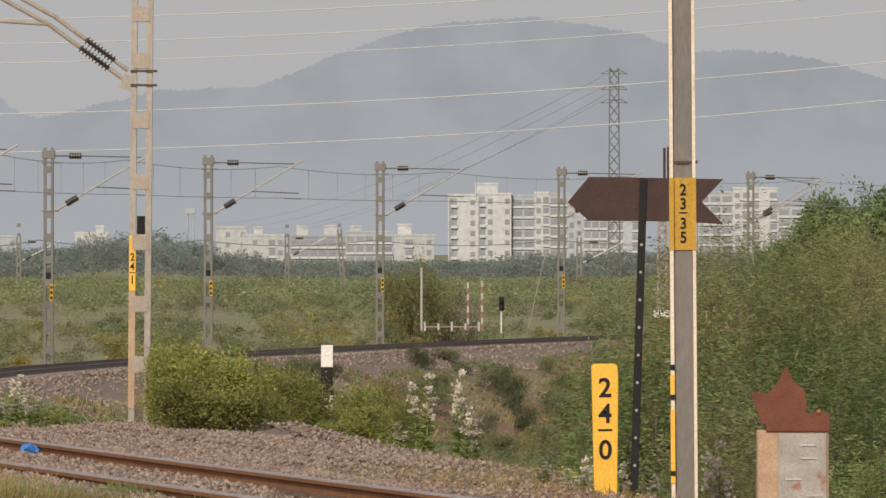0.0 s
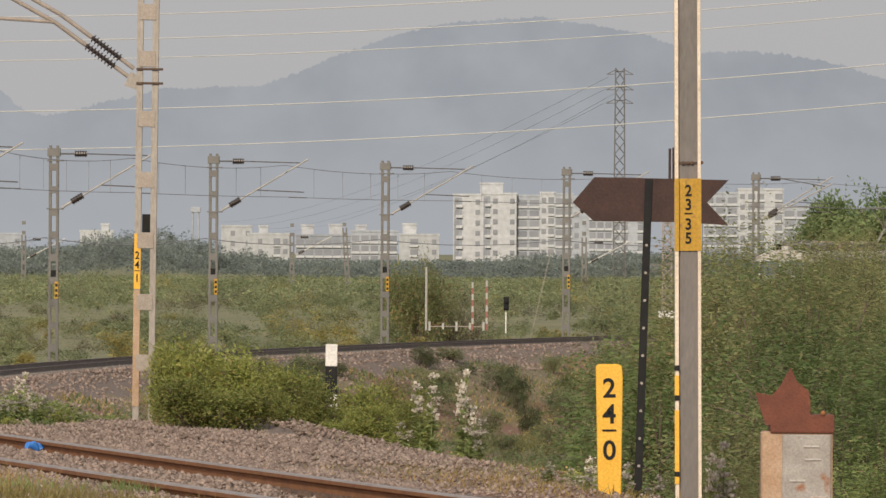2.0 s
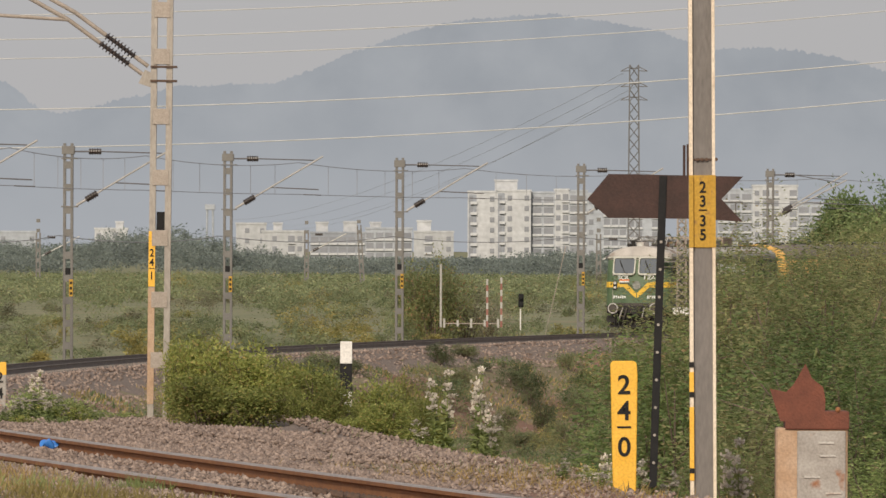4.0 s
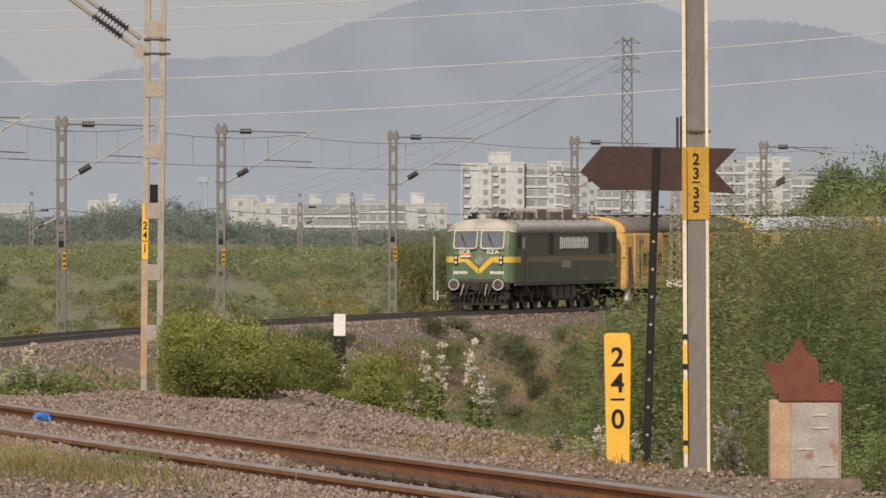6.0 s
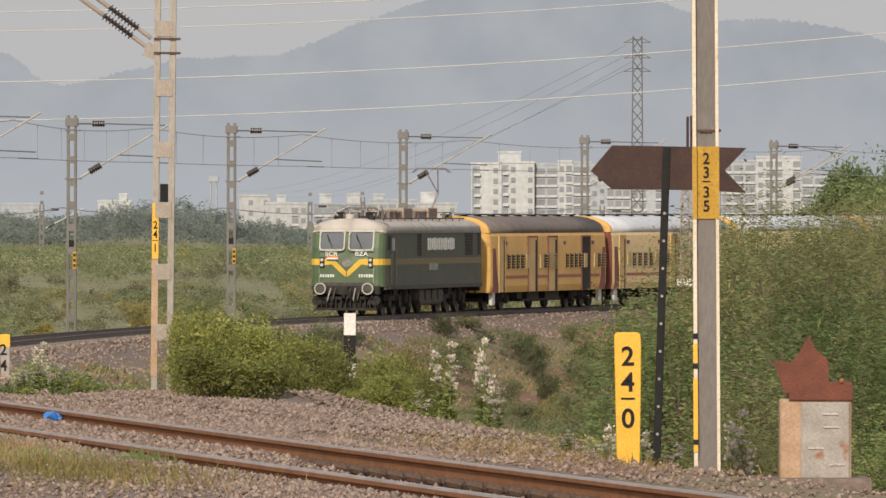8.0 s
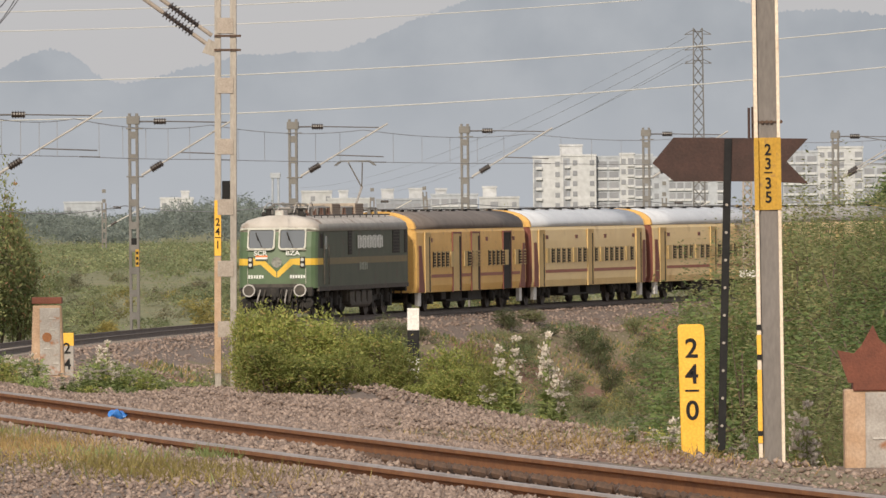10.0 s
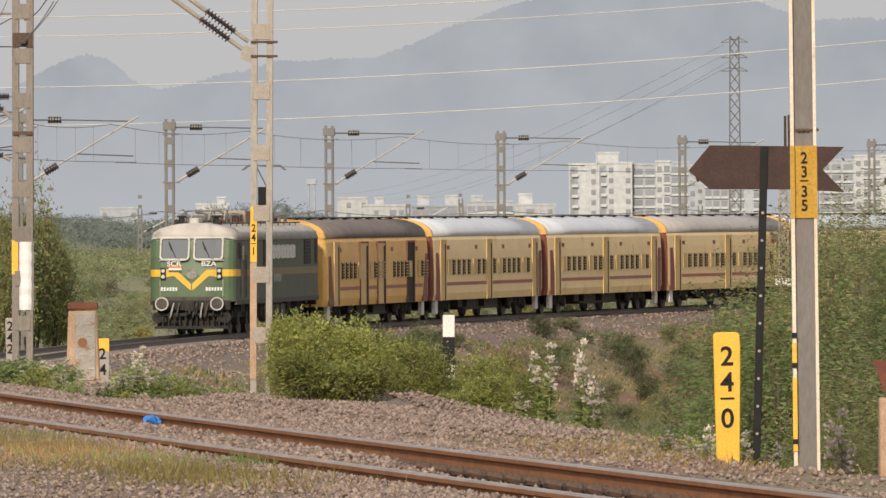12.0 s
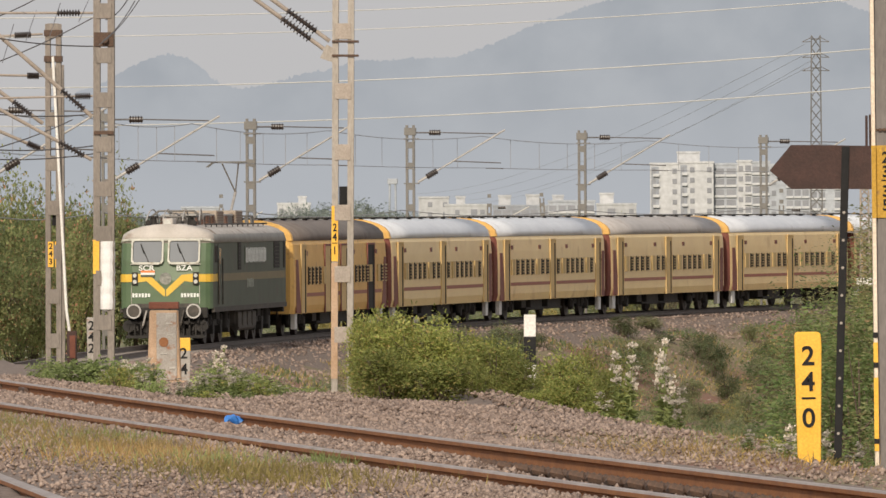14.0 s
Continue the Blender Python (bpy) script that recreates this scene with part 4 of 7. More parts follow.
loco = build_locomotive()
TRAIN.append((loco, 10.0, 5.15))
van = build_coach("van", T["brown_roof"], "yellow and maroon luggage van with a sooty brown roof", T["coach_deep"])
seat_a = build_coach("seats", T["silver"], "yellow coach with barred windows and a silver-white roof", T["coach"])
seat_b = build_coach("seats", T["grey_roof"], "yellow coach with barred windows and a dull grey roof", T["coach"])
order = [van, seat_a, None, seat_b, None, None, None, None, None]
for i, c in enumerate(order):
    if c is None:
        c = copy_thing(seat_a, Matrix())
    TRAIN.append((c, 20 + 11.15 + 22.3 * i, 7.39))
    if i < 2:
        for b in c.children:
            for w in b.children:
                if w.name.startswith("wheelset"):
                    WHEELS.append((w, tuple(w.location), 0.4575))


# ---- near track: sleepers, clips, a third rail ----
def build_sleepers():
    bm = bmesh.new()
    prism(bm, [(-0.14, 0), (0.14, 0), (0.11, 0.2), (-0.11, 0.2)], -1.37, 1.37)
    first = part("sleeper", bm, M["sleeper"])
    tagged(first, "grey concrete sleeper half sunk in ballast", "sleeper", "sleepers of the near track")
    clip = None
    for sx in (-0.87, 0.87):
        for d in (-1, 1):
            m = Matrix.Translation((0, sx, 0)) @ Matrix.Rotation(0 if d > 0 else math.pi, 4, "Z")
            if clip:
                twin(clip, first, m)
                continue
            bm = bmesh.new()
            sweep(bm, [Vector(p) for p in ((0.10, 0.10, 0.205), (0.07, 0.16, 0.235), (-0.06, 0.17, 0.255), (-0.10, 0.12, 0.24), (-0.05, 0.075, 0.225), (0.08, 0.07, 0.22))],
                  [(0.03 * math.cos(k * math.pi / 3), 0.03 * math.sin(k * math.pi / 3)) for k in range(6)])
            clip = part("rail_clip", bm, M["clip"], first, "rusty bent spring clip")
            clip.matrix_basis = m
    y = 49.0
    m0 = None
    while y < 118:
        p = near_point(y, 0.872)
        slope = 2 * 3.714e-4 * y - 0.231994
        m = pose(p.x, p.y, p.z - 0.205, 2.6, 0, math.degrees(math.atan(-slope)) + 90)
        m = Matrix.Translation((p.x, p.y, p.z - 0.195)) @ Matrix.Rotation(-math.atan(slope), 4, "Z") @ Matrix.Rotation(radians(90), 4, "Z") @ Matrix.Rotation(radians(2.6), 4, "X")
        if m0 is None:
            first.matrix_basis = m0 = m
        else:
            copy_thing(first, m)
        y += 0.62


build_sleepers()
build_rail("rail", [Vector((-2.92 - 0.135 * (y - 49), y, -0.085)) for y in range(40, 62)], "rust-brown rail of a siding half hidden in dirt", M["rail_side"], M["rail_top"])
for y0 in (88.6, 91.0):
    bm = bmesh.new()
    p = near_point(y0, -0.0)
    box(bm, (0, 0, 0.085), (0.11, 0.55, 0.1), 0.01)
    for k in range(4):
        rod(bm, (-0.08, -0.2 + 0.13 * k, 0.085), (0.08, -0.2 + 0.13 * k, 0.085), 0.016, 6)
    j = part("fishplate", bm, M["clip"])
    j.matrix_basis = pose(p.x, p.y, p.z, 0, 0, 9)
    tagged(j, "dark bolted fishplate joining two rails", "fishplate")


# ---- built-up steel masts ----
def channel(bm, x, w, d, h, z0, face):
    t = 0.008
    f = 1 if face > 0 else -1
    prism(bm, [(x - w / 2, -d / 2), (x + w / 2, -d / 2), (x + w / 2, -d / 2 + t * 1.5), (x - f * (w / 2 - t), -d / 2 + t * 1.5), (x - f * (w / 2 - t), d / 2 - t * 1.5),
               (x + w / 2, d / 2 - t * 1.5), (x + w / 2, d / 2), (x - w / 2, d / 2)] if f > 0 else
          [(x + w / 2, -d / 2), (x + w / 2, d / 2), (x - w / 2, d / 2), (x - w / 2, d / 2 - t * 1.5), (x + w / 2 - t, d / 2 - t * 1.5), (x + w / 2 - t, -d / 2 + t * 1.5),
           (x - w / 2, -d / 2 + t * 1.5), (x - w / 2, -d / 2)], z0, z0 + h, axis="z")


def built_mast(name, at, h, w, cw, depth, plates, ph, label, group="", rz=0.0, lean=0.0, mat=None):
    """Two channels tied by plates; plates: heights of their middles."""
    ob = thing(name, at, label, "mast", group)
    ob.matrix_basis = pose(*at, 0, lean, rz)
    for sx in (-1, 1):
        bm = bmesh.new()
        channel(bm, sx * (w - cw) / 2, cw, depth, h, 0.0, sx)
        part("channel", bm, mat or M["galv"], ob)
    for z in plates:
        for sy in (-1, 1):
            bm = bmesh.new()
            box(bm, (0, sy * (depth / 2 + 0.006), z), (w * 0.74, 0.012, ph), 0.003)
            part("tie_plate", bm, mat or M["plate"], ob)
    return ob


def foundation(ob, w, h=0.4):
    bm = bmesh.new()
    box(bm, (0, 0, -h / 2 + 0.12), (w, w, h), 0.03)
    part("foundation", bm, M["concrete"], ob, "grey concrete foundation block")


def strain_insulator(bm, p, q, r, sheds=7):
    p, q = Vector(p), Vector(q)
    core, m = r * (0.7 if sheds < 6 else 0.42), (q - p).to_track_quat("Z", "Y").to_matrix()
    prof = [(0.0, core)]
    for i in range(sheds):
        prof += [((i + 0.3) / sheds, core), ((i + 0.36) / sheds, r), ((i + 0.66) / sheds, r * 0.75), ((i + 0.72) / sheds, core)]
    prof.append((1.0, core))
    loft(bm, [[p.lerp(q, u) + m @ Vector((w * math.cos(k * math.pi / 5), w * math.sin(k * math.pi / 5), 0)) for k in range(10)] for u, w in prof])


def digits(ob, chars, x, y, z, step, size, mat=None, wide=1.0):
    zz = z
    for i, ch in enumerate(chars):
        if i:
            zz -= step * (0.6 if ch == "-" else 0.8 if chars[i - 1] == "-" else 1.0)
        if ch == "-":
            bm = bmesh.new()
            box(bm, (x, y, zz), (size * 0.7, 0.004, size * 0.10))
            part("divider", bm, mat or M["black"], ob)
        else:
            lettering("digit", ch, (x, y, zz), size * 1.35, mat or M["black"], ob, depth=0.002, wide=wide)


# the mast beside the near track, number 24-1
def build_mast_241():
    at = (-2.884, 93.8, -0.376)
    z0 = at[2]
    ob = built_mast("catenary_mast", at, 5.0, 0.205, 0.058, 0.15,
                    [z - z0 for z in (4.180, 3.644, 3.199, 2.631, 2.052, 1.479, 0.894, 0.321)], 0.15,
                    "galvanised twin-channel mast with tie plates beside the near track", lean=0.45)
    foundation(ob, 0.3, 0.4)
    bm = bmesh.new()
    box(bm, (-0.074, -0.079, (1.280) - z0), (0.062, 0.006, 0.525))
    part("number_strip", bm, M["yellow"], ob, "yellow number strip")
    digits(ob, "24-1", -0.074, -0.084, (1.334) - z0, 0.09, 0.075, wide=0.85)
    bm = bmesh.new()
    box(bm, (0.015, 0.0, (1.639) - z0), (0.10, 0.02, 0.177))
    part("band_plate", bm, M["black"], ob, "black plate")
    bm = bmesh.new()
    for y in (3.103, 2.969):
        box(bm, (0.02, 0, y - z0), (0.25, 0.19, 0.02))
    part("clamp", bm, M["clip"], ob)
    bm = bmesh.new()
    box(bm, (-0.075, -0.08, (0.455) - z0), (0.062, 0.006, 1.1))
    part("yellow_foot", bm, M["concrete_tan"], ob)
    # cantilever over the track: two tubes with insulators
    zc = (2.985) - z0
    d = Vector((-0.81, -0.10, 0.585)).normalized()
    root = Vector((-0.12, 0, zc))
    bm = bmesh.new()
    prism(bm, [(-0.10, zc - 0.08), (-0.22, zc - 0.04), (-0.16, zc + 0.09), (-0.10, zc + 0.06)], -0.03, 0.03)
    part("bracket", bm, M["galv"], ob)
    for off, far in ((Vector((0, 0, 0.0)), 4.2), (Vector((0.055, 0, 0.075)), 4.2)):
        a = root + off + d * 0.08
        bm = bmesh.new()
        strain_insulator(bm, a + d * 0.16, a + d * 0.50, 0.045, 9)
        part("insulator", bm, M["insulator"], ob, "ribbed dark insulator")
        bm = bmesh.new()
        rod(bm, a, a + d * 0.16, 0.02, 8)
        rod(bm, a + d * 0.50, a + d * 0.86, 0.021, 8)
        rod(bm, a + d * 0.86, a + d * 0.86 + Vector((-3.4, -0.4, 1.85)), 0.021, 8)
        part("cantilever_tube", bm, M["plate"], ob)
    bm = bmesh.new()
    k = root + d * 0.95
    rod(bm, k, k + Vector((-2.5, -0.3, 0.13)), 0.017, 8)
    part("register_arm", bm, M["plate"], ob)
    return ob


build_mast_241()


def build_mast_2335():
    """A rolled I-beam seen flange to the side, numbered 23-35."""
    at = (1.626, 66.5, -0.324)
    z0 = at[2]
    ob = thing("catenary_mast", at, "grey rolled-steel mast with cream flange edges and a yellow number panel", "mast")
    ob.matrix_basis = pose(*at, 0, -0.42, 0)
    H, w, d = 4.0, 0.176, 0.15
    # the flange's shade on the web is put into its dark grey
    bm = bmesh.new()
    box(bm, (0, 0.0, H / 2), (w - 0.03, 0.012, H))
    part("web", bm, M["galv_grey"], ob, "weathered grey steel web, darkened as in the flange's shade")
    for sx, t in ((-1, 0.026), (1, 0.022)):
        bm = bmesh.new()
        box(bm, (sx * (w / 2 - t / 2), 0.02, H / 2), (t, d, H), 0.004)
        part("flange", bm, M["cream"], ob, "cream-painted flange edge")
    bm = bmesh.new()
    box(bm, (0, -0.012, (1.675) - z0), (w - 0.05, 0.014, 0.486))
    for sx in (-1, 1):
        box(bm, (sx * (w / 2 - 0.013), -0.058, (1.675) - z0), (0.03, 0.008, 0.486))
    part("number_panel", bm, M["panel_yellow"], ob, "yellow number panel with black digits")
    digits(ob, "23-35", 0.004, -0.024, (1.834) - z0, 0.094, 0.078, wide=0.9)
    bm = bmesh.new()
    for z, h, m in ((0.523, 38, 0), (0.113, 130, 0)):
        box(bm, (-(w / 2 - 0.011), -0.06, z - z0), (0.03, 0.008, h * 0.0038))
    part("yellow_mark", bm, M["yellow"], ob)
    bm = bmesh.new()
    for z in (0.645, 0.444, -0.069):
        box(bm, (-(w / 2 - 0.011), -0.061, z - z0), (0.032, 0.008, 0.035))
    part("black_mark", bm, M["black"], ob)
    bm = bmesh.new()
    zb = (2.024) - z0
    for x in (-0.09, -0.03, 0.0, 0.03, 0.095):
        rod(bm, (x, -0.03, zb), (x, 0.02, zb), 0.012, 8)
    box(bm, (0.0, -0.01, zb), (0.2, 0.012, 0.012))
    part("bolt", bm, M["clip"], ob)
    bm = bmesh.new()
    box(bm, (-0.095, 0.06, (2.013) - z0), (0.012, 0.05, 0.228))
    part("bracket", bm, M["rust"], ob)
    return ob


build_mast_2335()


def build_arrow_sign():
    at = (1.383, 71.6, -0.313)
    z0 = at[2]
    ob = thing("arrow_sign", at, "rusty brown arrow-shaped board on a black riveted post", "sign")
    ob.matrix_basis = pose(*at, 0, 1.75, 0)
    top = (1.946) - z0
    bm = bmesh.new()
    box(bm, (0, 0, top / 2), (0.055, 0.012, top), 0.003)
    box(bm, (0.025, 0.025, top / 2), (0.008, 0.05, top))
    post = part("post", bm, M["black"], ob, "black angle-iron post with pale rivets")
    for i in range(9):
        bm = bmesh.new()
        rod(bm, (0, -0.006, 0.18 + i * 0.2), (0, -0.012, 0.18 + i * 0.2), 0.011, 8)
        part("rivet", bm, M["galv"], post)
    s = 71.6 / 17500
    zc = (1.790) - z0
    out = [(-130, -4), (-92, 41), (-20, 40), (146, 37), (108, -3), (146, -43), (60, -38), (-92, -37)]
    bm = bmesh.new()
    prism(bm, [(x * s, zc + z * s) for x, z in out], 0.008, 0.014)
    b = part("board", bm, M["rust"], ob, "rusted steel arrow board with a swallow tail")
    b.matrix_basis = Matrix.Translation((-zc * math.sin(radians(1.75)) + 0.05, 0, 0)) @ Matrix.Translation((0, 0, zc)) @ Matrix.Rotation(radians(-1.75), 4, "Y") @ Matrix.Translation((0, 0, -zc))
    return ob


build_arrow_sign()


def marker_post(name, at, w, d, h, mat, chars, label, lean=0.0, step=0.2, size=0.13, first=0.12, cap=None):
    ob = thing(name, at, label, "marker post")
    ob.matrix_basis = pose(*at, 0, lean, 0)
    bm = bmesh.new()
    prism(bm, [(-w * 0.42, 0), (w * 0.42, 0), (w / 2, h * 0.9), (w * 0.47, h * 0.985), (w * 0.36, h), (-w * 0.42, h), (-w / 2, h * 0.98)], -d / 2, d / 2)
    bmesh.ops.bevel(bm, geom=bm.edges[:], offset=0.006, segments=1, affect="EDGES")
    part("slab", bm, mat, ob)
    if cap:
        bm = bmesh.new()
        box(bm, (0, 0, h - 0.06), (w * 1.01, d * 1.04, 0.14), 0.006)
        part("painted_cap", bm, cap, ob)
    digits(ob, chars, 0.0, -d / 2 - 0.003, h - first, step, size)
    return ob


marker_post("marker_post", (1.132, 68.8, -0.328), 0.189, 0.07, 0.967, M["yellow"], "24-0", "yellow concrete marker post with black digits beside the track", -0.4, 0.18, 0.138, 0.173)
marker_post("marker_post", (-4.949, 106, -0.547), 0.145, 0.06, 0.678, M["dirty_white"], "24", "white concrete marker post with a yellow top and worn digits", -1.0, 0.17, 0.12, 0.16, M["yellow"])
marker_post("marker_post", (-6.341, 113, -0.276), 0.110, 0.06, 0.568, M["dirty_white"], "242", "small white marker post with black digits", 0.0, 0.13, 0.11, 0.1)


def build_relay_post(name, at, w, h, top, label, face_spot, taper=1.0):
    """A plastered pillar with an iron door, a rusty sheet cap and a stone footing."""
    ob = thing(name, at, label, "equipment post")
    d = w * 0.7
    bm = bmesh.new()
    prism(bm, [(-w / 2 * taper, 0), (w / 2 * taper, 0), (w / 2, h), (-w / 2, h)], -d / 2, d / 2)
    bmesh.ops.bevel(bm, geom=bm.edges[:], offset=0.012, segments=1, affect="EDGES")
    body = part("pillar", bm, M["concrete_tan"], ob, "rust-streaked plaster pillar")
    bm = bmesh.new()
    box(bm, (w * 0.13 if top == "crown" else 0.03, -d / 2 - 0.008, h * 0.5), (w * (0.68 if top == "crown" else 0.72), 0.02, h * 0.93), 0.008)
    panel = part("panel", bm, M["dirty_white"], ob, "chipped white painted panel")
    bm = bmesh.new()
    for z, x in ((0.82, 0.1), (0.66, 0.12), (0.4, -0.1), (0.2, 0.2)):
        box(bm, (w * x + w * 0.1, -d / 2 - 0.022, h * z), (w * 0.22, 0.012, 0.012))
    part("latch", bm, M["concrete"], panel)
    if face_spot:
        bm = bmesh.new()
        rod(bm, (0.0, -d / 2 - 0.02, h * 0.56), (0.0, -d / 2 - 0.026, h * 0.56), 0.05, 14)
        part("round_mark", bm, M["rail_side"], panel, "faded orange round mark")
    bm = bmesh.new()
    box(bm, (0.02, 0, -0.10), (w * 1.5, d * 1.7, 0.24), 0.03)
    part("footing", bm, M["soil"] if top == "crown" else M["concrete_tan"], ob, "rough stone footing")
    bm = bmesh.new()
    box(bm, (w * 0.07 if top == "crown" else 0.0, 0, h + 0.05), (w * (0.9 if top == "crown" else 1.06), d * 1.12, 0.12 if top == "crown" else 0.07), 0.01)
    cap = part("cap", bm, M["rust_red"], ob, "red-rusted sheet cap")
    if top == "crown":
        bm = bmesh.new()
        out = [(-0.38, 0.10), (-0.46, 0.36), (-0.53, 0.60), (-0.30, 0.55), (-0.20, 0.66), (-0.03, 0.98), (0.06, 0.76), (0.22, 0.62), (0.25, 0.44), (0.24, 0.10)]
        prism(bm, [(x * w - 0.03, h + z * w * 0.92) for x, z in out], -d / 2 - 0.02, -d / 2 - 0.008)
        part("torn_sheet", bm, M["rust_red"], cap, "torn pointed rusty sheet")
        bm = bmesh.new()
        bmesh.ops.create_icosphere(bm, subdivisions=2, radius=0.018, matrix=Matrix.Translation((w * 0.36, -d / 2 - 0.02, h + 0.12)))
        part("red_cap", bm, M["rail_side"], cap)
    return ob


build_relay_post("relay_post", (2.271, 64.3, -0.264), 0.463, 0.529, "crown", "white-panelled plaster post with a torn rusty cap on a stone footing", False)
build_relay_post("relay_post", (-5.021, 103, -0.283), 0.294, 0.753, "flat", "leaning white panelled post with a rusty cap and an orange mark", True, 1.2)


def build_striped_post():
    at = (-1.130, 96, -0.393)
    ob = thing("striped_post", at, "slim square post painted in black and white bands", "post")
    ob.matrix_basis = pose(*at, 0, 0.3, 0)
    w = 0.115
    edges = [(770, 735, "black"), (735, 700, "white"), (700, 650, "black"), (650, 611, "white")]
    for a, b, c in edges:
        za, zb = (770 - a) * 96 / 17500, (770 - b) * 96 / 17500
        bm = bmesh.new()
        box(bm, (0, 0, (za + zb) / 2), (w, w, zb - za), 0.006)
        part("band", bm, M[c], ob)
    return ob


build_striped_post()


# masts beyond the left edge of the bushes, with their cantilevers
def line_wires():
    """Cantilevers, insulators and wires between the clustered masts."""
    a = built_mast("catenary_mast", (-6.089, 111, -0.346), 4.6, 0.235, 0.075, 0.16, [0.6 + 0.5 * i for i in range(9)], 0.17,
                   "twin-channel mast wrapped in white sheeting, with brackets", "clustered masts", lean=0.3, mat=M["galv_dark"])
    za = -0.346
    s = 111 / 17500
    bm = bmesh.new()
    segs, pts = 16, []
    for i in range(10):
        pts.append((0.055 + 0.004 * (i % 2), (716 - 598) * s + i * 0.085))
    rings = [[(0.035 + 1.55 * r * math.cos(2 * math.pi * j / segs), -0.02 + 1.7 * r * math.sin(2 * math.pi * j / segs), z) for j in range(segs)] for r, z in pts]
    loft(bm, rings)
    part("wrapping", bm, M["foam"], a, "white plastic sheeting wound round the post")
    bm = bmesh.new()
    box(bm, (-0.085, -0.085, (716 - 505) * s), (0.07, 0.008, 60 * s))
    part("number_strip", bm, M["yellow"], a)
    bm = bmesh.new()
    box(bm, (0, 0, (716 - 120) * s), (0.22, 0.2, 25 * s))
    rod(bm, (0.01, -0.1, (716 - 120) * s), (0.01, -0.17, (716 - 120) * s), 0.045, 12)
    box(bm, (0, 0, (716 - 285) * s), (0.22, 0.22, 0.04))
    part("bracket", bm, M["clip"], a)
    b = built_mast("catenary_mast", (-6.953, 116, -0.363), (706 - 92) * 116 / 17500, 0.185, 0.06, 0.15, [0.35 + 0.52 * i for i in range(8)], 0.17,
                   "twin-channel mast with dark clamps and insulators", "clustered masts", lean=0.2, mat=M["galv_dark"])
    c = built_mast("catenary_mast", (-7.045, 119, -0.370), (700 - 165) * 119 / 17500, 0.10, 0.05, 0.14, [0.4 + 0.6 * i for i in range(6)], 0.14,
                   "slim steel mast behind the others", "clustered masts", mat=M["galv_dark"])
    for mast, d, y in ((b, 116, 706), (c, 119, 700)):
        s2 = d / 17500
        bm = bmesh.new()
        box(bm, (-0.03, -0.085, (y - 500) * s2), (0.065, 0.008, 45 * s2))
        st = part("number_strip", bm, M["yellow"], mast)
        digits(mast, "243" if mast is b else "25", -0.03, -0.092, (y - 486) * s2, 0.09, 0.07)
        bm = bmesh.new()
        box(bm, (0.02, -0.02, (y - 440) * s2), (0.075, 0.02, 0.12))
        part("band_plate", bm, M["black"], mast)
    s2 = 116 / 17500
    bm = bmesh.new()
    for yy in (108, 154):
        box(bm, (0, 0, (706 - yy) * s2), (0.21, 0.2, 0.07))
    part("clamp", bm, M["clip"], b)
    bm = bmesh.new()
    rod(bm, (0.0, -0.12, (706 - 150) * s2), (0.16, -0.2, (706 - 600) * s2), 0.017, 8)
    rod(bm, (0.16, -0.2, (706 - 600) * s2), (0.26, -0.2, 0.0), 0.017, 8)
    part("earth_pipe", bm, M["white"], b, "white conduit running down the mast")
    # cantilevers: tube from the mast up to the left with a ribbed insulator near the mast
    def arm(mast, d, base_y, x0, y0, x1, y1, ins, thick=0.02):
        k = d / 17500
        ax, az = (x0 - (-176 if mast is a else -265)) * k, (base_y - y0) * k
        bx, bz = (x1 - (-176 if mast is a else -265)) * k, (base_y - y1) * k
        p, q = Vector((ax, -0.02, az)), Vector((bx, -0.35, bz))
        t0, t1 = ins
        bm = bmesh.new()
        strain_insulator(bm, p.lerp(q, t0), p.lerp(q, t1), 0.042, 8)
        part("insulator", bm, M["insulator"], mast, "ribbed dark insulator")
        bm = bmesh.new()
        rod(bm, p, p.lerp(q, t0), thick, 8)
        rod(bm, p.lerp(q, t1), q, thick, 8)
        part("cantilever_tube", bm, M["plate"], mast)
    arm(a, 111, 716, -198, 256, -420, 60, (0.06, 0.24), 0.024)
    arm(a, 111, 716, -198, 333, -420, 210, (0.06, 0.26))
    arm(a, 111, 716, -196, 220, -420, 226, (0.02, 0.14), 0.012)
    arm(a, 111, 716, -196, 73, -420, 74, (0.1, 0.28), 0.014)
    arm(b, 116, 706, -284, 315, -420, 255, (0.04, 0.2))
    arm(b, 116, 706, -284, 268, -420, 165, (0.15, 0.38), 0.024)
    arm(b, 116, 706, -284, 110, -420, 117, (0.15, 0.36), 0.014)
    arm(b, 116, 706, -284, 184, -420, 182, (0.05, 0.2), 0.014)
    w = thing("overhead_wires", (0, 0, 0), "dark overhead wires fanning out from the clustered masts", "wires")
    def lw(x0, y0, x1, y1, d=112, sag=0.05, r=0.007):
        k = d / 17500
        bm = bmesh.new()
        wire(bm, ((x0 - 784) * k, d, 1.5 - (y0 - 425) * k), ((x1 - 784) * k, d - 2, 1.5 - (y1 - 425) * k), r, sag, 10)
        part("wire", bm, M["dark_wire"], w)
    for x0, y0, x1, y1 in ((-190, 80, -420, 190), (-190, 132, -420, 105), (-110, 50, -165, 135), (-118, 52, -158, 128), (-170, 85, -112, 52), (-420, 95, -250, 40),
                           (-190, 252, -420, 245), (-190, 308, -420, 310), (-190, 322, -420, 328), (-230, 262, -420, 330)):
        lw(x0, y0, x1, y1)
    for x, y0, y1 in ((-333, 92, 165), (-293, 68, 130), (-250, 55, 118), (-200, 50, 95)):
        lw(x, y0, x, y1, sag=0.0, r=0.004)


line_wires()


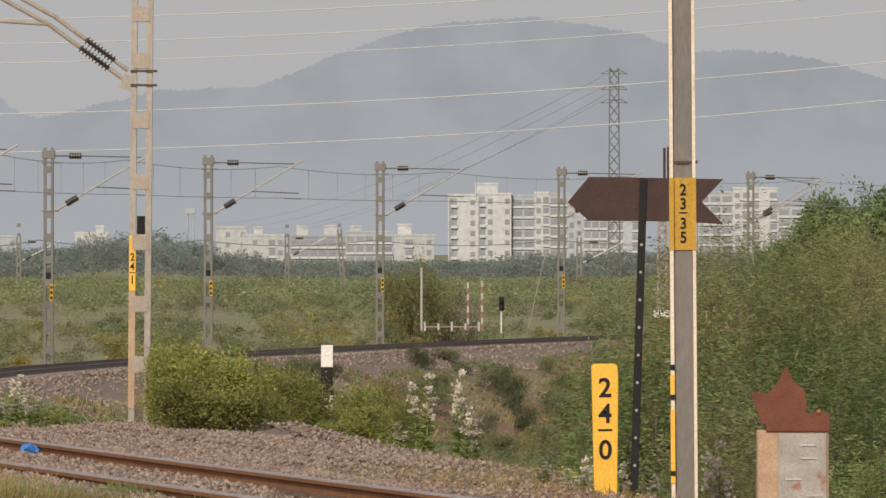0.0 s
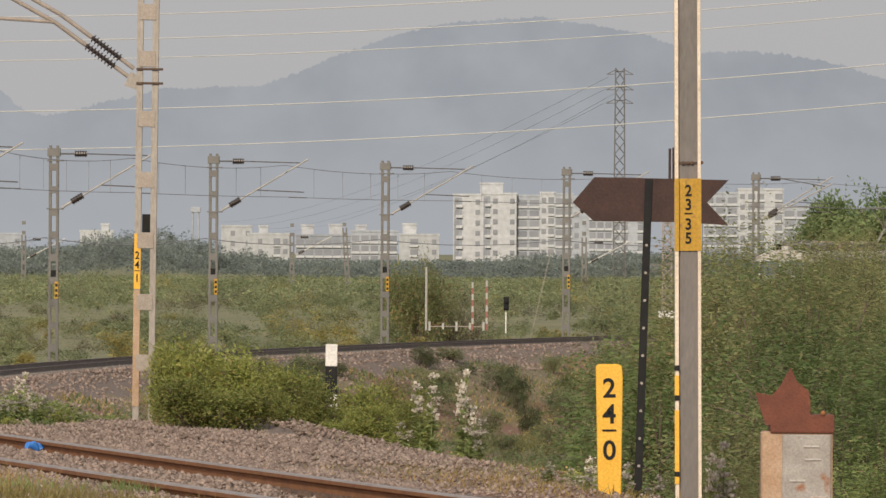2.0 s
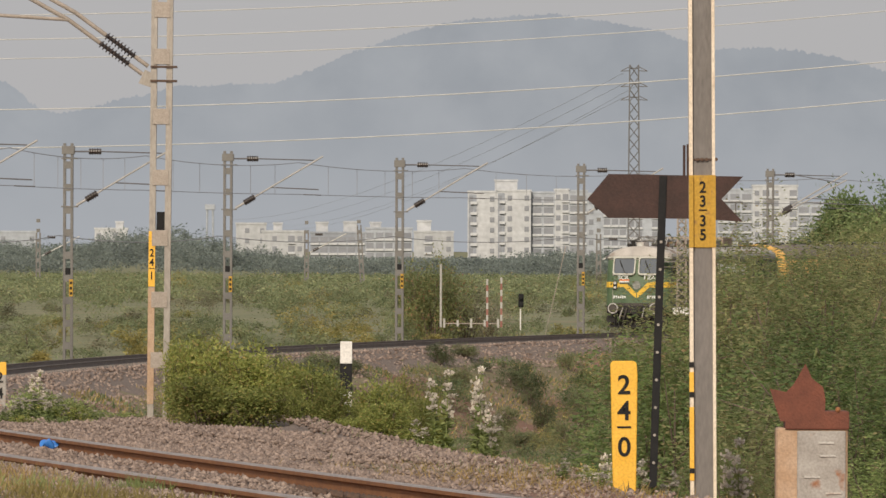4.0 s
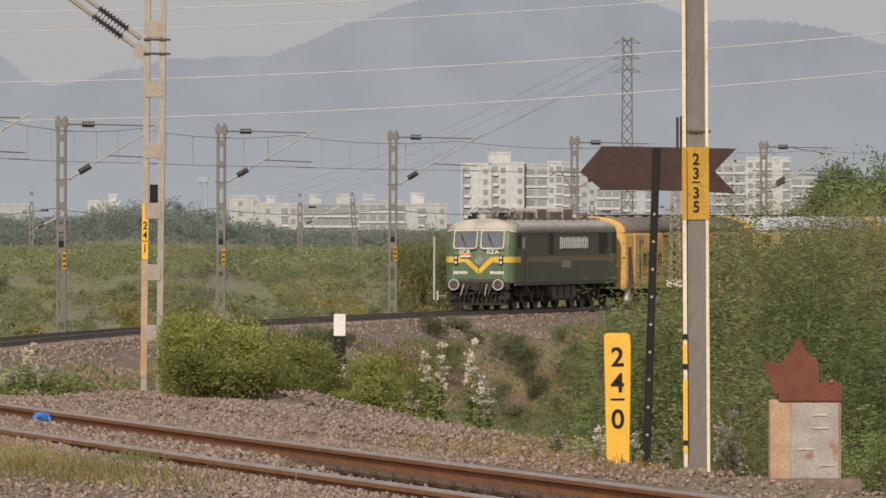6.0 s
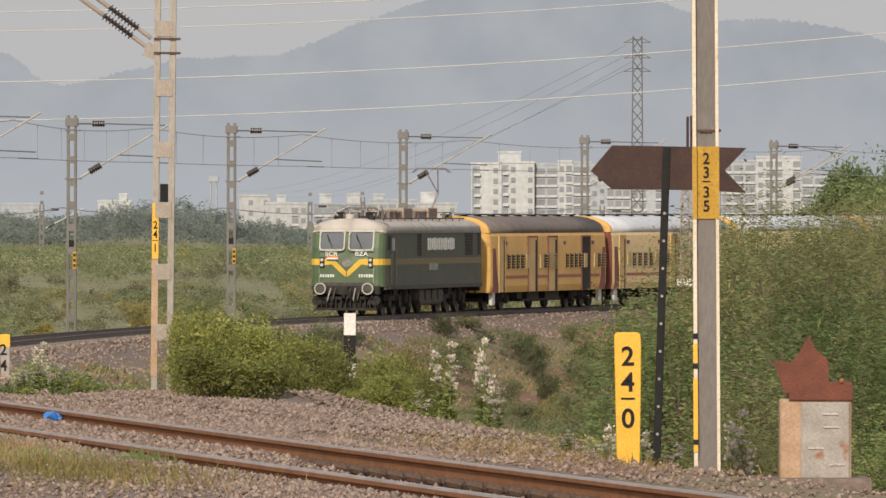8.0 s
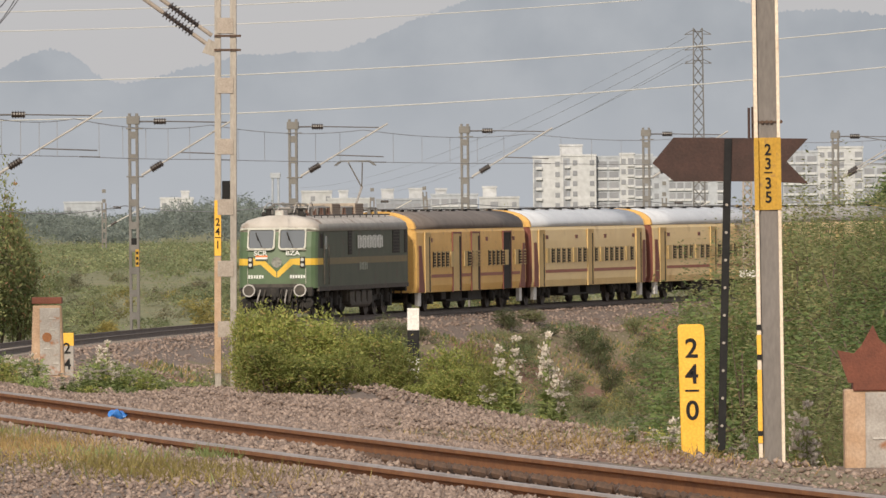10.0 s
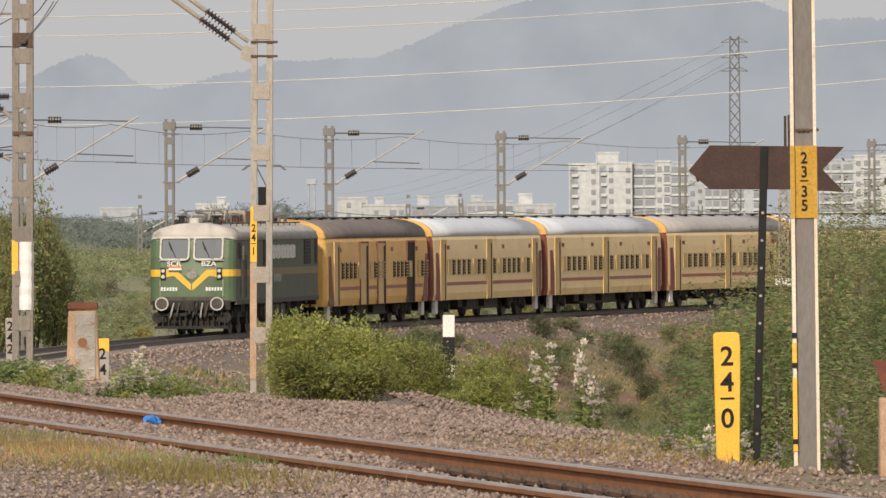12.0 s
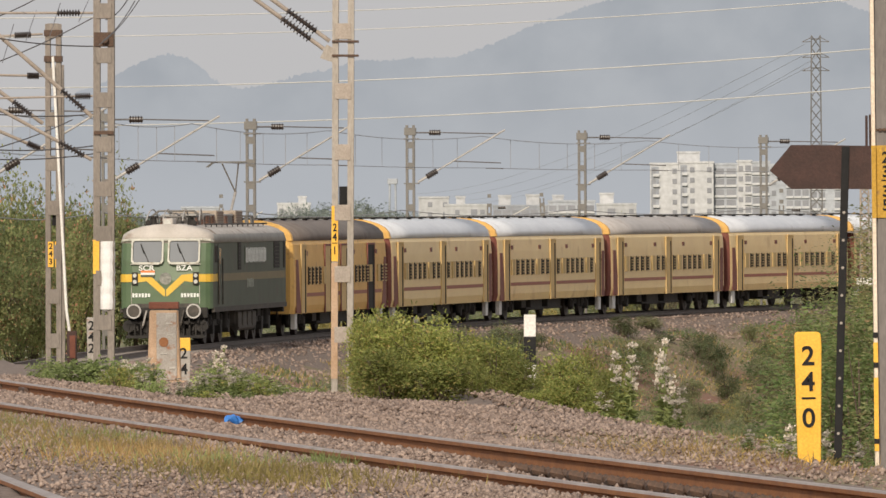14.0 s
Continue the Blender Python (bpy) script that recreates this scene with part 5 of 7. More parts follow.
# ---- small things on the ground ----
def build_hose():
    at = (0.858, 69.5, -0.259)
    bm = bmesh.new()
    pts = [Vector((-0.42 + 0.09 * i, 0.25 * math.sin(i * 0.9), 0.025 + 0.012 * math.sin(i * 1.3))) for i in range(10)]
    sweep(bm, pts, [(0.02 * math.cos(k * math.pi / 4), 0.02 * math.sin(k * math.pi / 4)) for k in range(8)])
    ob = part("cable", bm, M["rust"])
    ob.matrix_basis = pose(at[0], at[1], ground_z(at[0], at[1]) + 0.01)
    tagged(ob, "dark brown cable lying in the dry grass", "cable")


build_hose()


def build_bag():
    bm = bmesh.new()
    for k in range(3):
        bmesh.ops.create_icosphere(bm, subdivisions=3, radius=0.05 - 0.01 * k, matrix=Matrix.Translation((-0.07 + 0.06 * k, 0.02 * k, 0.02)) @ Matrix.Diagonal((1.2, 1, 0.42, 1)))
    for v in bm.verts:
        v.co += Vector((0, 0, 0.045)) * noise.noise(v.co * 18)
    p = Vector((-3.08, 73.7, near_rail_z(73.7) - 0.1))
    mat = material("blue_plastic", (0.03, 0.16, 0.55), (0.06, 0.24, 0.66), 20, 0.4)
    ob = part("plastic_bag", bm, mat)
    ob.matrix_basis = pose(p.x + 0.06, p.y, p.z + 0.03)
    tagged(ob, "crumpled blue plastic bag between the rails", "bag")
    bm = bmesh.new()
    box(bm, (0, 0, 0.06), (0.09, 0.09, 0.17), 0.01)
    o2 = part("cable_marker", bm, M["rust"])
    x, y = -3.708, 97
    o2.matrix_basis = pose(x, y, ground_z(x, y) + 0.02)
    tagged(o2, "small rusty cable marker block", "marker")


build_bag()


def build_small_box():
    ob = thing("cable_box", (-6.683, 115, -0.360), "narrow dark red cable box at the foot of a mast", "cable box")
    bm = bmesh.new()
    box(bm, (0, 0, 0.237), (0.112, 0.1, 0.473), 0.01)
    part("case", bm, M["rust"], ob)
    bm = bmesh.new()
    box(bm, (0.01, -0.055, 0.289), (0.066, 0.014, 0.263), 0.004)
    part("lid", bm, M["rust_red"], ob)


build_small_box()
bm = bmesh.new()
bmesh.ops.create_icosphere(bm, subdivisions=1, radius=1.0, matrix=Matrix.Diagonal((0.03, 0.055, 0.032, 1)))
lug = part("fastening", bm, M["clip"])
near_rail = bpy.data.objects["rail"]
for i in range(120):
    p = near_point(49 + i * 0.19, 0.1)
    m = pose(p.x, p.y, p.z + 0.055, 0, 0, 10)
    if i == 0:
        lug.parent, lug.matrix_basis = near_rail, m
    else:
        twin(lug, near_rail, m)


# ---- far track ----
build_rail("far_rail", [Vector((*far_point(s, -0.87)[:2], FAR_Z - 0.17)) for s in range(-75, 225, 5)], "dark steel rail of the curved far track", M["far_rail"], M["far_rail"])
build_rail("far_rail", [Vector((*far_point(s, 0.87)[:2], FAR_Z - 0.17)) for s in range(-75, 225, 5)], "dark steel rail of the curved far track", M["far_rail"], M["far_rail"])
bm = bmesh.new()
prism(bm, [(-1.37, 0), (1.37, 0), (1.3, 0.2), (-1.3, 0.2)], -0.13, 0.13)
far_sleeper = part("sleeper", bm, M["sleeper"])
tagged(far_sleeper, "concrete sleeper of the far track", "sleeper", "sleepers of the far track")
for i in range(240):
    x, y, a = far_point(-70 + i * 0.65)
    m = pose(x, y, FAR_Z - 0.37, 0, 0, -math.degrees(a))
    if i == 0:
        far_sleeper.matrix_basis = m
    else:
        copy_thing(far_sleeper, m)


def build_far_mast(s, double=False):
    x, y, a = far_point(s, -2.75)
    ob = built_mast("catenary_mast", (x, y, FAR_Z - 0.55), 8.25, 0.36, 0.095, 0.22, [0.9 + 0.82 * i for i in range(9)], 0.26,
                    "grey twin-channel mast with a bracket arm over the far track", "masts of the far track", rz=-math.degrees(a) * 0.3, mat=M["far_steel"])
    bm = bmesh.new()
    box(bm, (0, 0, 0.0), (0.6, 0.6, 0.7), 0.04)
    part("foundation", bm, M["soil"], ob)
    bm = bmesh.new()
    box(bm, (0.115, -0.122, 3.0), (0.13, 0.02, 0.62))
    part("number_strip", bm, M["panel_yellow"], ob, "weathered yellow number strip")
    for k in range(3):
        bm = bmesh.new()
        box(bm, (0.115, -0.134, 3.18 - 0.19 * k), (0.085, 0.006, 0.1))
        part("digit_bar", bm, M["black"], ob)
    bm = bmesh.new()
    box(bm, (0.0, -0.10, 3.6), (0.19, 0.06, 0.24))
    part("band_plate", bm, M["black"], ob)
    bm = bmesh.new()
    box(bm, (0, 0, 8.0), (0.46, 0.3, 0.3), 0.01)
    part("head_clamp", bm, M["far_steel"], ob)
    for z in (5.95, 7.7):
        bm = bmesh.new()
        box(bm, (0.05, 0, z), (0.6, 0.28, 0.05))
        part("arm_clamp", bm, M["far_steel"], ob)
    for k in range(2 if double else 1):
        dy = -0.5 * k
        foot, tip = Vector((0.3, dy, 6.0 - 0.1 * k)), Vector((3.75, dy, 8.05 - 0.35 * k))
        bm = bmesh.new()
        strain_insulator(bm, foot.lerp(tip, 0.10), foot.lerp(tip, 0.22), 0.15, 5)
        part("insulator", bm, M["insulator"], ob, "dark ribbed insulator")
        bm = bmesh.new()
        strain_insulator(bm, (0.75, dy, 7.95), (1.2, dy, 7.95), 0.14, 5)
        part("insulator", bm, M["insulator"], ob, "dark ribbed insulator")
        bm = bmesh.new()
        rod(bm, foot, foot.lerp(tip, 0.1), 0.05, 8)
        rod(bm, foot.lerp(tip, 0.22), tip, 0.034, 8)
        part("bracket_tube", bm, M["far_tube"], ob, "pale bracket tube")
        bm = bmesh.new()
        rod(bm, (0.2, dy, 7.95), (0.75, dy, 7.95), 0.03, 6)
        rod(bm, (1.2, dy, 7.95), foot.lerp(tip, 0.9) + Vector((0, 0, 0.05)), 0.022, 6)
        rod(bm, foot.lerp(tip, 0.4), foot.lerp(tip, 0.4) + Vector((1.9, 0, -0.08)), 0.022, 6)
        rod(bm, foot.lerp(tip, 0.4) + Vector((1.3, 0, -0.28)), foot.lerp(tip, 0.4) + Vector((2.0, 0, -0.3)), 0.02, 6)
        part("stay_tube", bm, M["dark_wire"], ob)
    return ob


MAST_S = [7.0 + 31.5 * (i - 1) for i in range(9)]
for i, s in enumerate(MAST_S):
    build_far_mast(s, double=(i == 6))
line = thing("catenary", (0, 0, 0), "dark catenary and contact wires over the far track", "wires")
spans = [MAST_S[0] - 31.5] + MAST_S + [MAST_S[-1] + 31.5]
for sa, sb in zip(spans, spans[1:]):
    xa, ya, _ = far_point(sa, 0.1)
    xb, yb, _ = far_point(sb, 0.1)
    top, low = FAR_Z + 7.25, FAR_Z + 6.0
    bm = bmesh.new()
    wire(bm, (xa, ya, top), (xb, yb, top), 0.013, 0.22, 14)
    part("messenger_wire", bm, M["grey_wire"], line)
    bm = bmesh.new()
    wire(bm, (xa, ya, low), (xb, yb, low), 0.012, 0.03, 8)
    part("contact_wire", bm, M["grey_wire"], line)
    for j in range(1, 6):
        u = j / 6
        x, y = xa + (xb - xa) * u, ya + (yb - ya) * u
        bm = bmesh.new()
        rod(bm, (x, y, low), (x, y, top - 0.22 * 4 * u * (1 - u)), 0.009, 4)
        part("dropper", bm, M["grey_wire"], line)
    xa, ya, _ = far_point(sa, -3.1)
    xb, yb, _ = far_point(sb, -3.1)
    bm = bmesh.new()
    wire(bm, (xa, ya, FAR_Z + 4.35), (xb, yb, FAR_Z + 4.35), 0.016, 0.25, 8)
    part("feeder_wire", bm, M["grey_wire"], line)


# ---- beyond the far track ----
M["tower"] = material("weathered_tower_steel", (0.13, 0.125, 0.12), (0.18, 0.17, 0.165), 0.6, 0.7)
def build_small_mast(x, y, z1, rz=0, lean=0.0):
    ob = built_mast("catenary_mast", (x, y, ground_z(x, y) - 0.2), z1 - ground_z(x, y) + 0.2, 0.55, 0.16, 0.3, [1.2 + 1.1 * i for i in range(7)], 0.4,
                    "distant grey mast among the scrub", "distant masts", lean=lean, mat=M["far_steel"])
    h = z1 - ground_z(x, y) + 0.2
    if not lean:
        foot, tip = Vector((0.4, 0, h - 2.6)), Vector((4.6, 0, h - 0.4))
        bm = bmesh.new()
        strain_insulator(bm, foot.lerp(tip, 0.08), foot.lerp(tip, 0.24), 0.2, 4)
        strain_insulator(bm, (1.0, 0, h - 0.5), (1.9, 0, h - 0.5), 0.2, 4)
        part("insulator", bm, M["insulator"], ob)
        bm = bmesh.new()
        rod(bm, foot, tip, 0.06, 6)
        part("bracket_tube", bm, M["tube"], ob)


for x, y, d in ((33, 420, 1100), (508, 414, 1150), (1025, 420, 1000)):
    build_small_mast((x - 784) * d / 17500, d, 1.5 - (y - 425) * d / 17500)
build_small_mast(-11.063, 1100, 2.757, lean=-3.5)


def lattice(bm, w0, w1, h, bays, r):
    def corner(i, z):
        w = (w0 + (w1 - w0) * z / h) / 2
        return Vector(((-w, w, w, -w)[i % 4], (-w, -w, w, w)[i % 4], z))
    for i in range(4):
        rod(bm, corner(i, 0), corner(i, h), r * 1.4, 5)
        for j in range(bays):
            za, zb = h * j / bays, h * (j + 1) / bays
            rod(bm, corner(i, za), corner(i + 1, zb), r, 4)
            rod(bm, corner(i + 1, za), corner(i, zb), r, 4)


def build_tower():
    at = (24.240, 1400, -3.700)
    h = (490 - 120) * 1400 / 17500
    ob = thing("transmission_tower", at, "tall lattice steel transmission tower with cross arms", "tower")
    bm = bmesh.new()
    lattice(bm, 1.7, 1.25, h, 17, 0.06)
    part("lattice_body", bm, M["tower"], ob)
    for z in (h - 0.5, h - 2.7, h - 4.6):
        bm = bmesh.new()
        for sx in (-1, 1):
            rod(bm, (sx * 0.6, 0, z + 0.25), (sx * 1.9, 0, z - 0.4), 0.06, 5)
            rod(bm, (sx * 0.6, 0, z - 0.35), (sx * 1.9, 0, z - 0.4), 0.06, 5)
        rod(bm, (-0.7, 0, z), (0.7, 0, z), 0.09, 5)
        part("cross_arm", bm, M["tower"], ob)
    w = thing("power_lines", (0, 0, 0), "thin grey conductors running off from the lattice tower", "wires")
    for k, (x0, y0) in enumerate(((1068, 135), (1065, 155), (1068, 178), (1100, 152))):
        bm = bmesh.new()
        p = ((x0 - 784) * 0.08, 1400, 1.5 - (y0 - 425) * 0.08)
        x1, y1 = 380 + 30 * k, 396 + 6 * k
        q = ((x1 - 784) * 0.2, 3500, 1.5 - (y1 - 425) * 0.2)
        wire(bm, p, q, 0.028, 5.0, 16)
        part("conductor", bm, M["grey_wire"], w)


build_tower()


def build_signal_mast():
    """A lattice signal post with a small platform, behind the far track."""
    at = (9.977, 450, -1.971)
    ob = thing("signal_mast", at, "rusty lattice signal post with a railed platform", "signal")
    h = (560 - 262) * 450 / 17500
    bm = bmesh.new()
    lattice(bm, 0.42, 0.36, h * 0.62, 13, 0.03)
    part("lattice_body", bm, M["plate"], ob)
    bm = bmesh.new()
    rod(bm, (0.1, 0, h * 0.6), (0.1, 0, h), 0.06, 8)
    part("pole", bm, M["rust"], ob)
    bm = bmesh.new()
    z = (560 - 468) * 450 / 17500
    box(bm, (-0.4, 0, z), (1.1, 0.6, 0.06))
    rod(bm, (-0.9, 0, z), (-0.9, 0, z + 0.5), 0.03, 6)
    rod(bm, (-0.9, 0, z - 0.25), (0, 0, z - 0.25), 0.025, 6)
    part("platform", bm, M["galv_grey"], ob)
    bm = bmesh.new()
    box(bm, (0, 0, 0.1), (0.8, 0.8, 0.35), 0.05)
    part("foundation", bm, M["white"], ob)


build_signal_mast()


def small_posts():
    k = 455 / 17500
    ob = thing("white_pole", (-0.988, 455, -2.478), "thin white pole standing in the scrub", "pole")
    bm = bmesh.new()
    rod(bm, (0, 0, -0.2), (0, 0, 104 * k), 0.055, 8)
    part("shaft", bm, M["dull_white"], ob)
    for x, top in ((828, 500), (853, 497)):
        ob = thing("banded_post", ((x - 784) * k, 455, 1.5 - (585 - 425) * k), "slim post painted in red and white bands", "post", "banded posts")
        n = 8
        h = (585 - top) * k / n
        for i in range(n):
            bm = bmesh.new()
            box(bm, (0, 0, h * (i + 0.5)), (0.10, 0.10, h))
            part("band", bm, M["dull_white"] if i % 2 else M["dull_red"], ob)
    ob = thing("signal_lamp", (2.678, 455, -2.790), "small black signal lamp on a pale post", "signal")
    bm = bmesh.new()
    rod(bm, (0, 0, 0), (0, 0, 45 * k), 0.035, 6)
    part("shaft", bm, M["white"], ob)
    bm = bmesh.new()
    box(bm, (0.02, 0, 52 * k), (0.24, 0.2, 24 * k), 0.02)
    for dz in (-6, 6):
        rod(bm, (0.0, -0.1, (52 + dz) * k), (0.0, -0.28, (52 + dz) * k), 0.1, 10)
    part("lamp_head", bm, M["black"], ob)
    ob = thing("low_fence", (-0.832, 455, -2.582), "low pale fence of short posts and a rail", "fence")
    for i in range(5):
        bm = bmesh.new()
        box(bm, (i * 0.62, 0, 0.1), (0.1, 0.1, 0.3 if i % 2 else 0.42))
        part("fence_post", bm, M["dull_white"], ob)
    bm = bmesh.new()
    rod(bm, (0, 0, 0.08), (2.5, 0, 0.08), 0.025, 6)
    part("fence_rail", bm, M["plate"], ob)
    ob = thing("stay_wire", (3.977, 480, -3.492), "pale stay wire leaning from the ground to a mast", "wire")
    bm = bmesh.new()
    rod(bm, (0, 0, 0), (38 * 480 / 17500, 0.4, 165 * 480 / 17500), 0.018, 5)
    part("strand", bm, M["plate"], ob)


small_posts()

# the high conductors that cross the sky
lines = thing("high_lines", (0, 0, 0), "pale high-voltage conductors crossing the sky", "wires")
for y0, r in ((35, 0.034), (78, 0.034), (112, 0.030), (202, 0.036), (270, 0.036), (-22, 0.03)):
    bm = bmesh.new()
    pts = []
    for i in range(41):
        x = -75 + i * 4.0
        pts.append(Vector((x, 700, 1.5 - 0.04 * (y0 - 455.1) + 0.0588 * x + 0.00065 * x * x)))
    sweep(bm, pts, [(r, 0), (0, r), (-r, 0), (0, -r)])
    part("conductor", bm, M["wire"], lines)

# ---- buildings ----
# Haze pales and blues these renders; the greys also hold shaded wings and recesses.
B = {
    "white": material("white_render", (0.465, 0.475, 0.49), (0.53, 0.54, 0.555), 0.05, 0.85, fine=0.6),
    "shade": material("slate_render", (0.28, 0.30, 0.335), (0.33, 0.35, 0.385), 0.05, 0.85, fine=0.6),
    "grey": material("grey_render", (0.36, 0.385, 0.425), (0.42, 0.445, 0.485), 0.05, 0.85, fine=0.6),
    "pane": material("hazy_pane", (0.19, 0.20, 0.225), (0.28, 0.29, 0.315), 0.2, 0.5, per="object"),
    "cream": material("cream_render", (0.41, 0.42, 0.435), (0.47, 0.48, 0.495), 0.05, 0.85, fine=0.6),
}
bm = bmesh.new()
box(bm, (0, 0, 0), (1, 0.3, 1))
_w = part("window", bm, B["pane"])
WIN = _w.data
bpy.data.objects.remove(_w)
bm = bmesh.new()
box(bm, (0, -0.5, 0), (1, 1.0, 1))
_w = part("balcony", bm, B["white"])
BALC = _w.data
bpy.data.objects.remove(_w)


def build_block(label, at, blocks, d=14.0):
    """blocks: (x, width, height, columns, material) of the parts of one building; the columns' letters: w a window,
    W a deep loggia with a parapet, R a strip in a shaded recess's grey with windows and small balconies, . bare wall."""
    ob = thing("apartment_building", at, label, "building", "distant buildings")

    def piece(name, mesh, x, y, z, sx, sy, sz):
        o = new(name, mesh)
        o.parent = ob
        o.matrix_basis = Matrix.Translation((x, y, z)) @ Matrix.Diagonal((sx, sy, sz, 1))

    for x, w, h, cols, mat in blocks:
        bm = bmesh.new()
        back = 0.0 if cols else min(3.0, d * 0.4)
        box(bm, (x + w / 2, d / 2 + back, h / 2 - 4), (w, d - back, h + 8))
        box(bm, (x + w / 2, d / 2 + back, h + 0.3), (w + 0.4, d + 0.4 - back, 0.6))
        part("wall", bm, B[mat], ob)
        if not cols:
            continue
        step = w / len(cols)
        for i, kind in enumerate(cols):
            xc = x + (i + 0.5) * step
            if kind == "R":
                # stands proud of the wall; the recess's shade is only its colour
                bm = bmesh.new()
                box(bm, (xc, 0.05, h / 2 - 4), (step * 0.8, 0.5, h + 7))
                part("recess", bm, B["shade"], ob, "grey strip on the wall, coloured like a shaded recess")
            for k in range(int(h // 3.1)):
                z = h - 1.9 - k * 3.1
                if kind == "w":
                    piece("window", WIN, xc, -0.05, z, 1.35, 1, 1.45)
                elif kind == "W":
                    piece("window", WIN, xc, -0.05, z, step * 0.78, 1, 1.75)
                    piece("balcony", BALC, xc, 0, z - 1.25, step * 0.9, 0.7, 0.7)
                elif kind == "R":
                    piece("window", WIN, xc - step * 0.15, -0.2, z, step * 0.4, 1, 1.6)
                    piece("balcony", BALC, xc + step * 0.12, -0.2, z - 1.2, step * 0.66, 0.9, 0.85)
    return ob


FAR_D = 2950
K = FAR_D / 17500
gz = -6.3


def bh(y):
    return 1.5 - (y - 425) * K - gz


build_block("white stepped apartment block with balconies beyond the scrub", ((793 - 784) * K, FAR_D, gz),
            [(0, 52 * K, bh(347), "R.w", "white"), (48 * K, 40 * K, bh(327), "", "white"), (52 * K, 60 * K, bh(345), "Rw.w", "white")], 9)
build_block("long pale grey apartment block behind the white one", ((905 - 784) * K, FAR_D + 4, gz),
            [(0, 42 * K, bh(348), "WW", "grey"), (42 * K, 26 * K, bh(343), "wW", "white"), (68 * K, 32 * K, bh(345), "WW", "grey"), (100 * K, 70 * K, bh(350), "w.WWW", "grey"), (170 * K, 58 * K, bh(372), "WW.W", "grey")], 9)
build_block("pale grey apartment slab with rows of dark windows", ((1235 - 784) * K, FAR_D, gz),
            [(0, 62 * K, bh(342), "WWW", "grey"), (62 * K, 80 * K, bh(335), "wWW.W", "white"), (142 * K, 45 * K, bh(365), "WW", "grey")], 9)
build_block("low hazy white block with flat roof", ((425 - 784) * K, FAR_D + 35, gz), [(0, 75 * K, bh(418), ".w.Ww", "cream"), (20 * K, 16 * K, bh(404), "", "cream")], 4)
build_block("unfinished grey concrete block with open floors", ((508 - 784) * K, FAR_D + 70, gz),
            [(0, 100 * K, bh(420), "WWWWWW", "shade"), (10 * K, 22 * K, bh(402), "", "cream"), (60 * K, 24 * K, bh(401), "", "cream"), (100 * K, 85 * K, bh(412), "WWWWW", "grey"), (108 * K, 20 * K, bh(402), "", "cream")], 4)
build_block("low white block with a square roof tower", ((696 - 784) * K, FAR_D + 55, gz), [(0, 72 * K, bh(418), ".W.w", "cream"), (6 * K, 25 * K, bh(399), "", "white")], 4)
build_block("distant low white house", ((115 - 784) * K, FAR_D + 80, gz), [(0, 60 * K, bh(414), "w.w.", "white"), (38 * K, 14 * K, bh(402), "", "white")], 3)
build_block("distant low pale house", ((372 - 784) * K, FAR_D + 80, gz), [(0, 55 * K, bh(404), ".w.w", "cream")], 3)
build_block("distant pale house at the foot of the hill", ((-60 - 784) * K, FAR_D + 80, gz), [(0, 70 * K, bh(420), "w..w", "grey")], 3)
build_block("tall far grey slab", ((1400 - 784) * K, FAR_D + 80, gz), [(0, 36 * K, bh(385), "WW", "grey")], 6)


def build_water_tower():
    at = (-91.954, 3600, -1.586)
    k = 3600 / 17500
    ob = thing("water_tower", at, "hazy water tower on slender legs", "water tower")
    bm = bmesh.new()
    box(bm, (0, 0, 66 * k), (18 * k, 18 * k, 10 * k), 0.3)
    part("tank", bm, B["grey"], ob)
    for sx in (-1, 1):
        for sy in (-1, 1):
            bm = bmesh.new()
            rod(bm, (sx * 6 * k, sy * 6 * k, -5), (sx * 5 * k, sy * 5 * k, 62 * k), 0.35, 6)
            part("leg", bm, B["grey"], ob)


build_water_tower()

# ---- hills ----
RIDGE = [(-900, 300), (-500, 330), (-358, 296), (-258, 232), (-158, 186), (-108, 160), (-58, 145), (-18, 158), (30, 196), (68, 211), (140, 194), (230, 172), (275, 160), (350, 158),
         (450, 155), (500, 136), (550, 116), (600, 95), (680, 66), (740, 50), (790, 40), (880, 36), (940, 28), (985, 38), (1070, 48), (1130, 60), (1175, 78), (1230, 92), (1290, 88),
         (1380, 95), (1480, 112), (1540, 132), (1650, 170), (1900, 255), (2400, 330)]


def build_hill(name, d, lift, mat, label, seed):
    verts, faces = [], []
    k = d / 17500
    rows = 14
    n = 1500
    for i in range(n):
        x = -900 + 3300 * i / (n - 1)
        y = ramp(x, *RIDGE) + lift
        h = 1.5 - (y - 425) * k
        h += k * (4.0 * noise.noise((x * 0.09, seed, 0)) + 4.2 * noise.noise((x * 0.21, seed, 5)) + 3.0 * noise.noise((x * 0.47, seed, 7)) + 4 * noise.noise((x * 0.02, seed, 9)))
        for j in range(rows + 1):
            u = j / rows
            verts.append(((x - 784) * k, d - 60 * (1 - u), -6 + (h + 6) * u))
    for i in range(n - 1):
        for j in range(rows):
            a = i * (rows + 1) + j
            faces.append((a, a + rows + 1, a + rows + 2, a + 1))
    tagged(raw(name, verts, faces, mat), label, "hills", kind="structure")


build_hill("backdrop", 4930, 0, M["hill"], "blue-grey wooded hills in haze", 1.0)


